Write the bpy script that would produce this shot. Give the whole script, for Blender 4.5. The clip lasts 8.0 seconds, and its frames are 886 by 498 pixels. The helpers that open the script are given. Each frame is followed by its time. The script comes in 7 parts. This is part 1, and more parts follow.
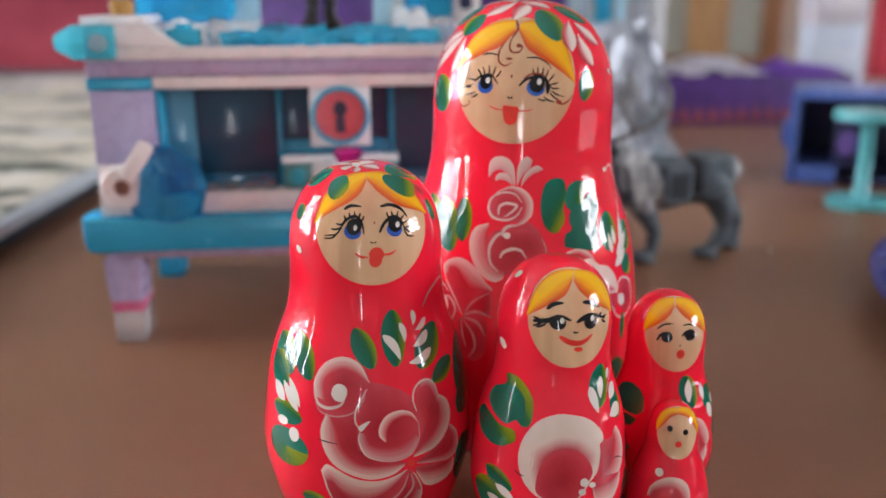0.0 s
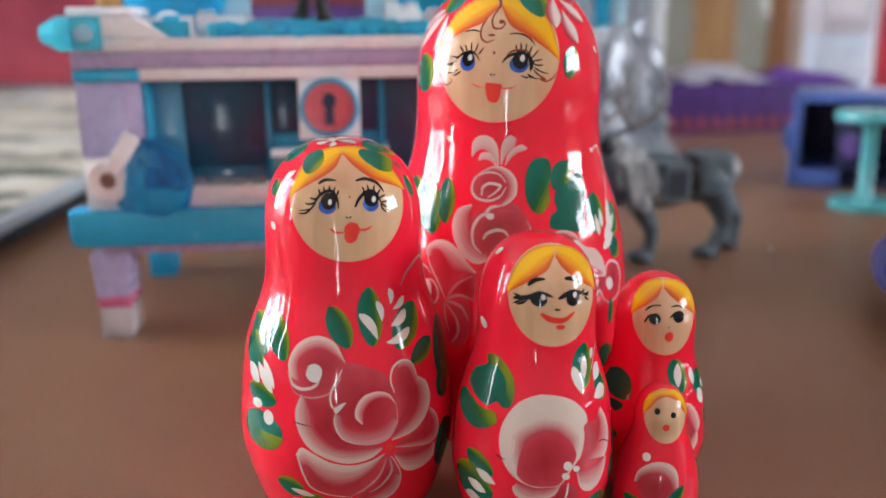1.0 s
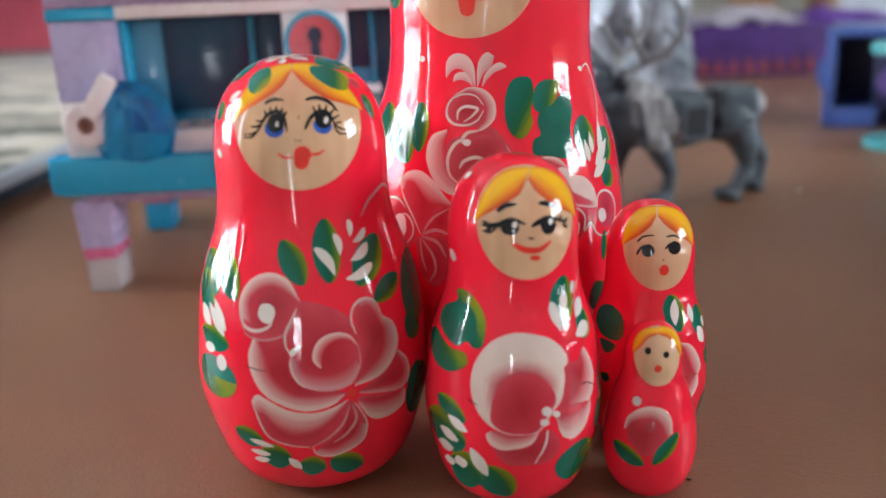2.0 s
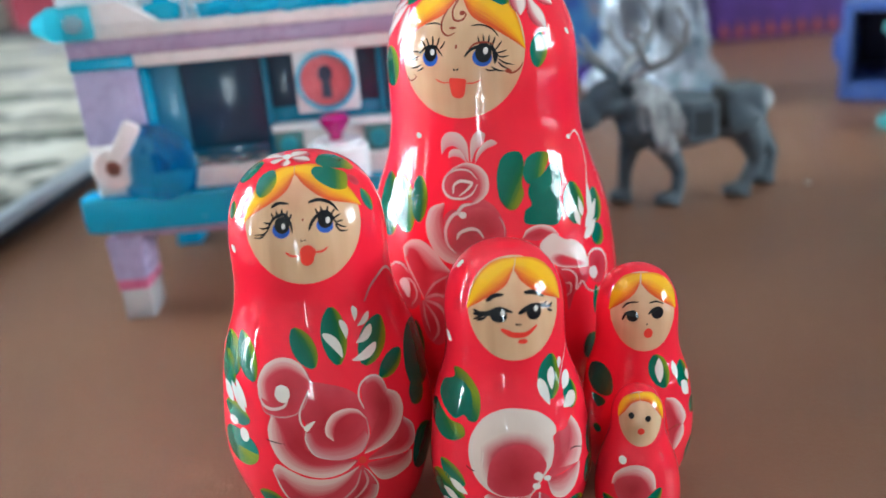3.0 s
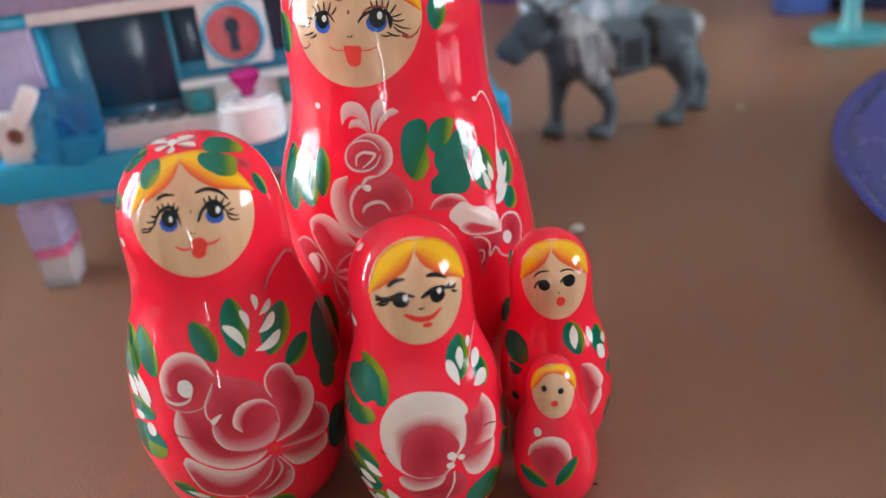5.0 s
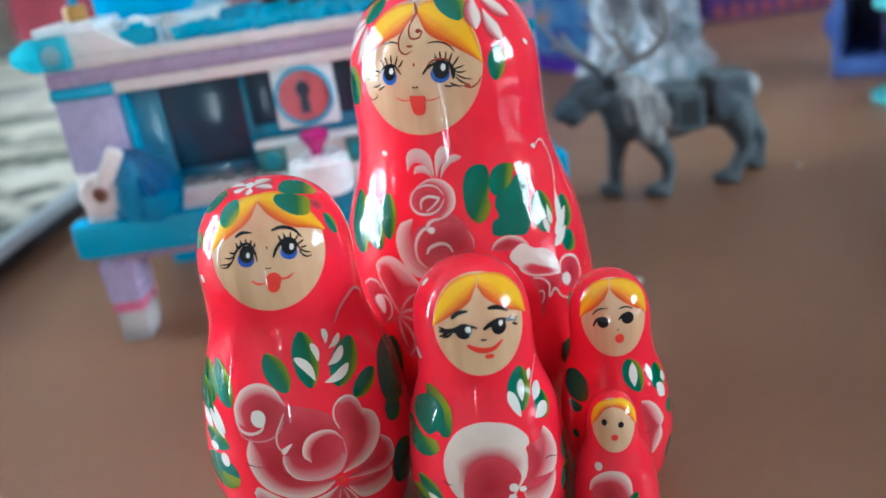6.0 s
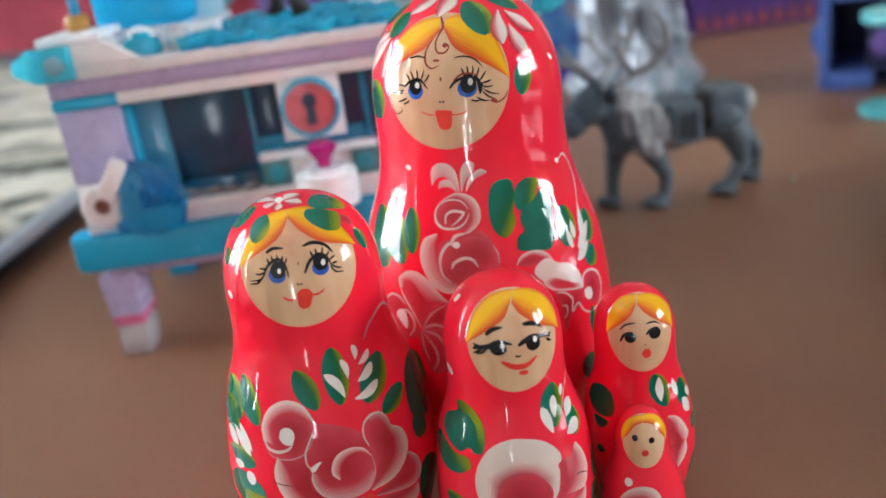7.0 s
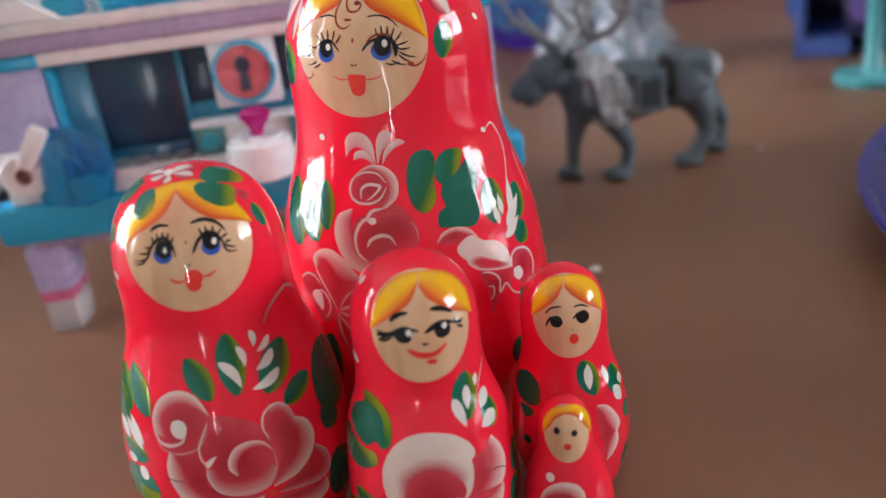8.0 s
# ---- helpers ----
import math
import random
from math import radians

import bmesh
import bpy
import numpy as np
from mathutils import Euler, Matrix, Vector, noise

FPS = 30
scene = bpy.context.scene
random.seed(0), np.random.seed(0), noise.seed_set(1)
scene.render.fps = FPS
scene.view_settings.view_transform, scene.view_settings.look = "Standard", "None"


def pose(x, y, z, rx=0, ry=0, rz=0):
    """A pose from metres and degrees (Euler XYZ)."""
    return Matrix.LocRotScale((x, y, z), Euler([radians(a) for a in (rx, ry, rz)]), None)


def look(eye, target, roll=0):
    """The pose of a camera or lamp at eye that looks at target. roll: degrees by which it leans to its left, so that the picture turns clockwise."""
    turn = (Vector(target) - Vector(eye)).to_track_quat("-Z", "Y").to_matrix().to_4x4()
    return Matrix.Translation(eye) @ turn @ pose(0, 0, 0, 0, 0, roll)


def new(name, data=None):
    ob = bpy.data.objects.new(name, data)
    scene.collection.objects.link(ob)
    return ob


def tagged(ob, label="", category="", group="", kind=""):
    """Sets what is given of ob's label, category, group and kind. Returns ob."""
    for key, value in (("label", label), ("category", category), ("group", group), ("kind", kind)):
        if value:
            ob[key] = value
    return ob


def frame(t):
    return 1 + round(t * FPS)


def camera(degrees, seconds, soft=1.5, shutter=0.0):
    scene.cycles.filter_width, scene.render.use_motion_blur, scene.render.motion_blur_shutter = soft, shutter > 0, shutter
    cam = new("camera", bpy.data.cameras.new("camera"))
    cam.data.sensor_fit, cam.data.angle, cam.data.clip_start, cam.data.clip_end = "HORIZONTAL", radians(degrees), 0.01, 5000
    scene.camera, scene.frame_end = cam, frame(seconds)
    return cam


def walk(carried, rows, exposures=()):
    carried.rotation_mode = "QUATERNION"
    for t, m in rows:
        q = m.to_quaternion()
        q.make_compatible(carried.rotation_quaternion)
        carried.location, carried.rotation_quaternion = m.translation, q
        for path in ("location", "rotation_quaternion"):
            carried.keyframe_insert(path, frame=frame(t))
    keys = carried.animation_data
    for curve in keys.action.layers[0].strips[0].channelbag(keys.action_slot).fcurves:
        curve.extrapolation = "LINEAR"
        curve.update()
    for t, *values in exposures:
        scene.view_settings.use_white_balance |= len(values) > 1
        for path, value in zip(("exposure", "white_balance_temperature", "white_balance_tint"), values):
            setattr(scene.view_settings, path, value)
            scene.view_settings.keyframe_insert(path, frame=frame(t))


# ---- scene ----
cam = camera(52.19, 8.0, soft=1.65)
cam.data.dof.use_dof = True
cam.data.dof.focus_distance = 0.150
cam.data.dof.aperture_fstop = 13.0
PATH = [
    (0, (0.03039, 0.00948, 0.09511), (0.00158, 0.20003, 0.04164), -0.289),
    (0.5, (0.03303, 0.00331, 0.09600), (0.00279, 0.19456, 0.04590), -0.355),
    (0.8, (0.03454, 0.00666, 0.09332), (0.00284, 0.19783, 0.04383), -0.672),
    (1, (0.03469, 0.01255, 0.08749), (0.00400, 0.20385, 0.03786), -0.564),
    (1.3, (0.03941, 0.02645, 0.08201), (0.00570, 0.21667, 0.03024), -0.962),
    (1.5, (0.04236, 0.02473, 0.07854), (0.00864, 0.21503, 0.02707), -0.896),
    (1.7, (0.04209, 0.02524, 0.07848), (0.00588, 0.21490, 0.02633), -1.230),
    (2.8, (0.05105, 0.02768, 0.08824), (0.00698, 0.20849, 0.01499), -4.971),
    (3, (0.05149, 0.02331, 0.10221), (0.00538, 0.20544, 0.03363), -5.053),
    (3.2, (0.04869, 0.02106, 0.10382), (0.00313, 0.20416, 0.03751), -4.087),
    (3.5, (0.04692, 0.02261, 0.09973), (0.00457, 0.20604, 0.03221), -3.051),
    (3.6, (0.04730, 0.02454, 0.09873), (0.00433, 0.20726, 0.02970), -3.312),
    (3.7, (0.04687, 0.02544, 0.09665), (0.00432, 0.20796, 0.02683), -3.500),
    (3.8, (0.04635, 0.02957, 0.09253), (0.00375, 0.21202, 0.02256), -3.836),
    (3.9, (0.04987, 0.03446, 0.10003), (0.00859, 0.21643, 0.02803), -3.721),
    (4, (0.05129, 0.03566, 0.10110), (0.01131, 0.21768, 0.02849), -4.004),
    (4.2, (0.05205, 0.03484, 0.10930), (0.01228, 0.21555, 0.03339), -5.326),
    (4.3, (0.04707, 0.03302, 0.11082), (0.00799, 0.21285, 0.03250), -5.723),
    (4.5, (0.04741, 0.03104, 0.11549), (0.00992, 0.20886, 0.03198), -6.282),
    (4.7, (0.05236, 0.03360, 0.11105), (0.01658, 0.20958, 0.02300), -6.993),
    (5.8, (0.06377, 0.02920, 0.10699), (0.01511, 0.20842, 0.03275), -8.234),
    (6, (0.06026, 0.02536, 0.10589), (0.01027, 0.20589, 0.03581), -8.648),
    (6.2, (0.06066, 0.02727, 0.10645), (0.01068, 0.20860, 0.03848), -9.323),
    (6.3, (0.06149, 0.02776, 0.11054), (0.01219, 0.20966, 0.04359), -9.290),
    (6.5, (0.05815, 0.02748, 0.11284), (0.01264, 0.21055, 0.04641), -9.408),
    (6.7, (0.05792, 0.02680, 0.11441), (0.01269, 0.20985, 0.04773), -8.712),
    (6.8, (0.05721, 0.02592, 0.11402), (0.01192, 0.20866, 0.04652), -8.691),
    (7, (0.05096, 0.02456, 0.10783), (0.00704, 0.20706, 0.03879), -7.950),
    (7.2, (0.04667, 0.02169, 0.10926), (0.00265, 0.20346, 0.03838), -7.451),
    (7.3, (0.04461, 0.02213, 0.11021), (0.00055, 0.20325, 0.03773), -7.212),
    (7.5, (0.05072, 0.02904, 0.10851), (0.00682, 0.20982, 0.03506), -7.421),
    (7.7, (0.05564, 0.03415, 0.10465), (0.01191, 0.21499, 0.03127), -7.351),
    (7.8, (0.05674, 0.03557, 0.10269), (0.01329, 0.21626, 0.02877), -7.330),
    (8, (0.06047, 0.03810, 0.10351), (0.01850, 0.21832, 0.02764), -7.626),
]
walk(cam, [(t, look(eye, target, roll)) for t, eye, target, roll in PATH], exposures=[
    (0, -0.25, 7100, 24), (0.5, -0.15, 6700, 14), (1, -0.17, 7000, 22), (1.5, -0.20, 7050, 24), (3, 0.05, 6250, 9), (3.5, 0.02, 6300, 11),
    (4.5, -0.10, 6750, 15), (4.7, -0.13, 6950, 20), (6, 0.0, 5980, 6), (6.5, -0.01, 6180, 7), (7, -0.07, 6800, 16), (7.5, -0.19, 6950, 20), (8, -0.31, 7050, 24)])

# ---- light ----
world = bpy.data.worlds.new("sky")
scene.world = world
world.use_nodes = True
wn = world.node_tree
sky = wn.nodes.new("ShaderNodeTexSky")
sky.sky_type = "NISHITA"
sky.sun_disc = False
sky.sun_elevation = radians(40)
sky.sun_rotation = radians(100)
wn.links.new(sky.outputs[0], wn.nodes["Background"].inputs[0])
wn.nodes["Background"].inputs[1].default_value = 0.1


def window_light(name, place, aim, width, height, watts, colour):
    """Daylight that comes in through one window opening."""
    lamp = bpy.data.lights.new(name, "AREA")
    lamp.shape, lamp.size, lamp.size_y, lamp.energy, lamp.color = "RECTANGLE", width, height, watts, colour
    ob = new(name, lamp)
    ob.matrix_world = look(place, aim)
    return ob


DAY = (0.76, 0.91, 1.0)
window_light("window_light_right", (2.25, 0.28, 0.47), (1.0, 0.28, 0.47), 0.84, 0.54, 44, DAY)
window_light("window_light_left", (-2.25, 0.22, 0.71), (-1.0, 0.22, 0.71), 1.1, 1.42, 350, DAY)
window_light("window_light_north", (1.17, 3.60, 0.25), (1.17, 2.0, 0.25), 0.6, 1.4, 46, DAY)
window_light("window_light_back", (0.20, -1.85, -0.20), (0.20, -1.0, -0.20), 0.05, 0.56, 3.0, DAY)
window_light("window_light_side", (-2.25, -0.86, 0.71), (-1.0, -0.86, 0.71), 0.09, 1.42, 26, DAY)


# ---- materials ----
class Nodes:
    """A short hand for node trees."""

    def __init__(self, name):
        self.m = bpy.data.materials.new(name)
        self.m.use_nodes = True
        self.t = self.m.node_tree
        self.b = self.t.nodes["Principled BSDF"]

    def add(self, kind, **values):
        n = self.t.nodes.new(kind)
        for key, value in values.items():
            n.inputs[key.replace("_", " ")].default_value = value
        return n

    def link(self, a, b):
        self.t.links.new(a, b)

    def noise(self, scale, detail=3, stretch=(1, 1, 1), coords="Object"):
        tc = self.t.nodes.new("ShaderNodeTexCoord")
        mp = self.t.nodes.new("ShaderNodeMapping")
        mp.inputs["Scale"].default_value = stretch
        n = self.add("ShaderNodeTexNoise", Scale=scale, Detail=detail)
        self.link(tc.outputs[coords], mp.inputs[0])
        self.link(mp.outputs[0], n.inputs["Vector"])
        return n.outputs["Fac"]

    def ramp(self, fac, *stops):
        r = self.t.nodes.new("ShaderNodeValToRGB")
        while len(r.color_ramp.elements) < len(stops):
            r.color_ramp.elements.new(0.5)
        for e, (at, colour) in zip(r.color_ramp.elements, stops):
            e.position = at
            e.color = (*colour, 1) if isinstance(colour, tuple) else (colour, colour, colour, 1)
        self.link(fac, r.inputs[0])
        return r.outputs[0]

    def math(self, op, a, b):
        n = self.t.nodes.new("ShaderNodeMath")
        n.operation = op
        for k, v in enumerate((a, b)):
            if isinstance(v, (int, float)):
                n.inputs[k].default_value = v
            else:
                self.link(v, n.inputs[k])
        return n.outputs[0]

    def mix(self, fac, a, b):
        n = self.t.nodes.new("ShaderNodeMix")
        n.data_type = "RGBA"
        for k, v in ((0, fac), (6, a), (7, b)):
            if isinstance(v, tuple):
                n.inputs[k].default_value = (*v, 1)
            elif isinstance(v, (int, float)):
                n.inputs[k].default_value = v
            else:
                self.link(v, n.inputs[k])
        return n.outputs[2]

    def bump(self, height, strength, distance):
        n = self.add("ShaderNodeBump", Strength=strength, Distance=distance)
        self.link(height, n.inputs["Height"])
        self.link(n.outputs[0], self.b.inputs["Normal"])
        return n.outputs[0]

    def set(self, **values):
        for key, value in values.items():
            socket = self.b.inputs[key.replace("_", " ")]
            if isinstance(value, bpy.types.NodeSocket):
                self.link(value, socket)
            else:
                socket.default_value = (*value, 1) if isinstance(value, tuple) else value
        return self


def lacquer(n):
    """Thick clear varnish over paint on turned wood, slightly wavy."""
    n.set(Roughness=0.5, Specular_IOR_Level=0.0, Coat_Weight=1.0, Coat_IOR=1.47)
    n.link(n.ramp(n.noise(160, 2), (0.3, 0.03), (0.75, 0.085)), n.b.inputs["Coat Roughness"])
    bump = n.add("ShaderNodeBump", Strength=0.42, Distance=0.0006)
    n.link(n.math("ADD", n.noise(210, 2, (1, 1, 0.25)), n.math("MULTIPLY", n.noise(650, 2), 0.08)), bump.inputs["Height"])
    n.link(bump.outputs[0], n.b.inputs["Coat Normal"])
    return n.m


def paint_uv(n):
    uv = n.t.nodes.new("ShaderNodeUVMap")
    uv.uv_map = "paint"
    sep = n.t.nodes.new("ShaderNodeSeparateXYZ")
    n.link(uv.outputs[0], sep.inputs[0])
    return sep.outputs[0], sep.outputs[1]


def streaks(n):
    """Bristle marks that run along a brush stroke."""
    uv = n.t.nodes.new("ShaderNodeUVMap")
    uv.uv_map = "paint"
    mp = n.t.nodes.new("ShaderNodeMapping")
    mp.inputs["Scale"].default_value = (1.5, 16, 1)
    tex = n.add("ShaderNodeTexNoise", Scale=1.6, Detail=3)
    n.link(uv.outputs[0], mp.inputs[0])
    n.link(mp.outputs[0], tex.inputs["Vector"])
    return tex.outputs["Fac"]


def thin(n, alpha):
    """Paint that lets the layer below show where it is brushed out."""
    n.set(Alpha=alpha)


def red_paint():
    n = Nodes("red_paint")
    n.set(Base_Color=n.ramp(n.noise(55, 4, (1, 1, 0.4)), (0.3, (0.92, 0.014, 0.036)), (0.7, (0.97, 0.024, 0.054))))
    return lacquer(n)


def bare_birch():
    """Turned birch left bare for the face: fine upright grain and a faint pink bloom in places."""
    n = Nodes("bare_birch")
    grain = n.math("ADD", n.math("MULTIPLY", n.noise(150, 6, (1, 1, 0.06)), 0.6), n.math("MULTIPLY", n.noise(420, 4, (1, 1, 0.05)), 0.4))
    wood = n.ramp(grain, (0.3, (0.52, 0.29, 0.155)), (0.5, (0.69, 0.41, 0.235)), (0.72, (0.78, 0.50, 0.305)))
    n.set(Base_Color=n.mix(n.ramp(n.noise(75, 2), (0.48, 0.0), (0.68, 0.55)), wood, (0.68, 0.27, 0.15)))
    return lacquer(n)


def flat_paint(name, dark, light, scale=220):
    n = Nodes(name)
    n.set(Base_Color=n.ramp(n.noise(scale, 3), (0.3, dark), (0.7, light)))
    return lacquer(n)


def hair_paint():
    n = Nodes("yellow_hair_paint")
    u, v = paint_uv(n)
    wet = n.math("ADD", v, n.math("MULTIPLY", n.math("SUBTRACT", streaks(n), 0.5), 0.35))
    n.set(Base_Color=n.ramp(wet, (0.02, (0.78, 0.20, 0.012)), (0.17, (0.90, 0.45, 0.010)), (0.5, (0.90, 0.45, 0.008)), (0.72, (0.84, 0.28, 0.010)), (0.95, (0.68, 0.07, 0.014))))
    return lacquer(n)


def leaf_paint():
    n = Nodes("green_leaf_paint")
    u, v = paint_uv(n)
    wet = n.math("ADD", v, n.math("MULTIPLY", n.math("SUBTRACT", streaks(n), 0.5), 0.3))
    n.set(Base_Color=n.ramp(wet, (0.1, (0.0, 0.155, 0.10)), (0.48, (0.0, 0.12, 0.065)), (0.68, (0.006, 0.125, 0.032)), (0.88, (0.15, 0.21, 0.008)), (1.0, (0.24, 0.25, 0.010))))
    return lacquer(n)


# Leaf green darkened in its colour, for leaves where the dolls shade each other.
def shadowed_leaf_paint():
    n = Nodes("shadowed_green_leaf_paint")
    u, v = paint_uv(n)
    n.set(Base_Color=n.ramp(v, (0.2, (0.003, 0.10, 0.07)), (0.75, (0.012, 0.11, 0.045)), (0.97, (0.09, 0.10, 0.01))))
    return lacquer(n)


def petal_paint(name="white_petal_paint", full=(0.78, 0.62, 0.55), dry_tone=(0.70, 0.40, 0.38)):
    n = Nodes(name)
    u, v = paint_uv(n)
    load = n.math("ADD", n.math("MULTIPLY", streaks(n), 0.7), n.math("MULTIPLY", n.ramp(u, (0.0, 0.2), (0.45, 0.5), (1.0, 0.3)), 0.6))
    n.set(Base_Color=n.ramp(load, (0.36, dry_tone), (0.68, full)))
    thin(n, n.ramp(v, (0.0, 0.35), (0.16, 1.0), (0.84, 1.0), (1.0, 0.35)))
    return lacquer(n)


def shaded_petal_paint():
    """One side of the brush white, the other crimson and thin."""
    n = Nodes("shaded_petal_paint")
    u, v = paint_uv(n)
    wet = n.math("ADD", v, n.math("MULTIPLY", n.math("SUBTRACT", streaks(n), 0.5), 0.3))
    n.set(Base_Color=n.ramp(wet, (0.14, (0.60, 0.045, 0.07)), (0.36, (0.68, 0.26, 0.26)), (0.52, (0.79, 0.62, 0.56)), (0.85, (0.81, 0.66, 0.60)), (1.0, (0.74, 0.42, 0.40))))
    thin(n, n.ramp(v, (0.0, 0.1), (0.16, 0.9), (0.9, 1.0), (1.0, 0.5)))
    return lacquer(n)


CRIMSON, DEEP_CRIMSON = (0.59, 0.040, 0.062), (0.48, 0.022, 0.036)


def rose_paint(name="rose_paint", strong=(0.78, 0.56, 0.50), fade=0.95, under=CRIMSON):
    """White on the loaded side of the brush, brushed out into the crimson on the other."""
    n = Nodes(name)
    u, v = paint_uv(n)
    wet = n.math("ADD", v, n.math("MULTIPLY", n.math("SUBTRACT", streaks(n), 0.5), 0.55))
    half = tuple(0.55 * a + 0.45 * b for a, b in zip(strong, under))
    n.set(Base_Color=n.ramp(wet, (0.12, strong), (0.42 * fade / 0.95, half), (fade, under)))
    return lacquer(n)


def crimson_paint():
    n = Nodes("crimson_paint")
    u, v = paint_uv(n)
    wet = n.math("ADD", n.math("MULTIPLY", u, 0.7), n.math("MULTIPLY", n.math("SUBTRACT", n.noise(260, 4), 0.5), 0.5))
    n.set(Base_Color=n.ramp(wet, (0.1, DEEP_CRIMSON), (0.5, CRIMSON), (0.8, (0.68, 0.07, 0.095))))
    return lacquer(n)


def rose_core_paint():
    n = Nodes("rose_core_paint")
    u, v = paint_uv(n)
    wet = n.math("ADD", u, n.math("MULTIPLY", n.math("SUBTRACT", n.noise(240, 4), 0.5), 0.22))
    n.set(Base_Color=n.ramp(wet, (0.35, CRIMSON), (0.62, (0.55, 0.07, 0.09)), (0.97, (0.75, 0.58, 0.51))))
    return lacquer(n)


PAINTS = {
    "red": (red_paint(), 0.0), "skin": (bare_birch(), 0.03), "hair": (hair_paint(), 0.06), "crimson": (crimson_paint(), 0.05), "rosecore": (rose_core_paint(), 0.105), "corered": (crimson_paint(), 0.115), "cream": (flat_paint("cream_petal_paint", (0.70, 0.54, 0.47), (0.79, 0.64, 0.56), 130), 0.09),
    "rose": (rose_paint(), 0.07), "tip": (rose_paint("tulip_petal_paint", fade=1.3, under=(0.72, 0.30, 0.30)), 0.07), "wash": (rose_paint("thin_rose_paint", (0.66, 0.32, 0.32)), 0.075), "petal": (petal_paint(), 0.10), "shaded": (shaded_petal_paint(), 0.10), "veil": (petal_paint("thin_petal_paint", (0.68, 0.34, 0.33), (0.54, 0.10, 0.12)), 0.10), "green": (leaf_paint(), 0.09), "shadowgreen": (shadowed_leaf_paint(), 0.09), "lobe": (flat_paint("teal_green_leaf_paint", (0.0, 0.10, 0.064), (0.0, 0.145, 0.092)), 0.11),
    "blue": (flat_paint("blue_paint", (0.02, 0.075, 0.38), (0.04, 0.14, 0.52)), 0.07), "black": (flat_paint("black_paint", (0.004, 0.005, 0.008), (0.012, 0.012, 0.016)), 0.10),
    "white": (flat_paint("white_paint", (0.74, 0.66, 0.60), (0.82, 0.77, 0.71)), 0.12), "lips": (flat_paint("lip_paint", (0.80, 0.045, 0.03), (0.88, 0.06, 0.04)), 0.10),
    "brown": (flat_paint("brown_paint", (0.24, 0.03, 0.015), (0.34, 0.05, 0.025)), 0.09),
}


def plastic(name, colour, rough=0.25, vary=0.05, bump=0.03):
    """Moulded toy plastic: nearly even in colour, faintly scuffed."""
    n = Nodes(name)
    lo, hi = (tuple(c * k for c in colour) for k in (1 - vary, 1 + vary))
    n.set(Base_Color=n.ramp(n.noise(70, 4), (0.3, lo), (0.7, hi)), Specular_IOR_Level=0.5)
    n.link(n.ramp(n.noise(300, 3), (0.3, rough * 0.7), (0.75, min(1.0, rough * 1.5))), n.b.inputs["Roughness"])
    n.bump(n.noise(420, 2), bump, 0.0004)
    return n.m


def clear_plastic(name, colour, rough=0.06, weight=0.9):
    n = Nodes(name)
    n.set(Base_Color=n.ramp(n.noise(90, 2), (0.3, tuple(c * 0.9 for c in colour)), (0.7, colour)), Roughness=rough, Transmission_Weight=weight, IOR=1.5)
    n.bump(n.noise(150, 2), 0.12, 0.0008)
    return n.m


def table_material():
    n = Nodes("brown_tabletop")
    broad, fine = n.noise(5, 5), n.noise(900, 3)
    n.set(Base_Color=n.mix(n.math("MULTIPLY", fine, 0.25), n.ramp(broad, (0.3, (0.213, 0.093, 0.050)), (0.7, (0.265, 0.120, 0.065))), (0.25, 0.148, 0.097)))
    n.link(n.ramp(n.noise(1400, 2), (0.35, 0.28), (0.7, 0.50)), n.b.inputs["Roughness"])
    n.bump(n.math("ADD", n.noise(1500, 3), n.math("MULTIPLY", n.noise(600, 2), 0.8)), 0.22, 0.0006)
    return n.m


def cloth(name, dark, light, scale=60):
    n = Nodes(name)
    n.set(Base_Color=n.ramp(n.noise(scale, 5), (0.3, dark), (0.7, light)), Roughness=0.85, Sheen_Weight=0.2)
    n.bump(n.noise(scale * 20, 2), 0.4, 0.001)
    return n.m


def timber(name, dark, light):
    n = Nodes(name)
    n.set(Base_Color=n.ramp(n.noise(9, 6, (6, 6, 0.5)), (0.3, dark), (0.7, light)), Roughness=0.38)
    n.bump(n.noise(30, 4, (6, 6, 0.5)), 0.2, 0.001)
    return n.m


def board_material():
    """A printed landscape: cream ground, ragged grey-green banks, lilac haze and a few green spots."""
    n = Nodes("printed_board")
    banks = n.math("ADD", n.math("MULTIPLY", n.noise(7, 5, (0.9, 2.4, 1)), 0.72), n.math("MULTIPLY", n.noise(48, 4, (1, 1.6, 1)), 0.28))
    cream = n.ramp(n.noise(26, 4), (0.35, (0.74, 0.69, 0.57)), (0.65, (0.83, 0.80, 0.71)))
    hazed = n.mix(n.ramp(n.noise(6.5, 3, (1, 2.2, 1)), (0.54, 0.0), (0.62, 0.9)), cream, (0.56, 0.58, 0.70))
    bank = n.ramp(n.noise(70, 4), (0.35, (0.05, 0.06, 0.052)), (0.55, (0.13, 0.14, 0.11)), (0.7, (0.14, 0.22, 0.14)))
    n.set(Base_Color=n.mix(n.ramp(banks, (0.455, 0.95), (0.505, 0.0)), hazed, bank), Roughness=0.5)
    return n.m


def print_material(name, a, b, c, scale):
    n = Nodes(name)
    n.set(Base_Color=n.ramp(n.noise(scale, 3), (0.36, a), (0.5, b), (0.62, c)), Roughness=0.35)
    return n.m


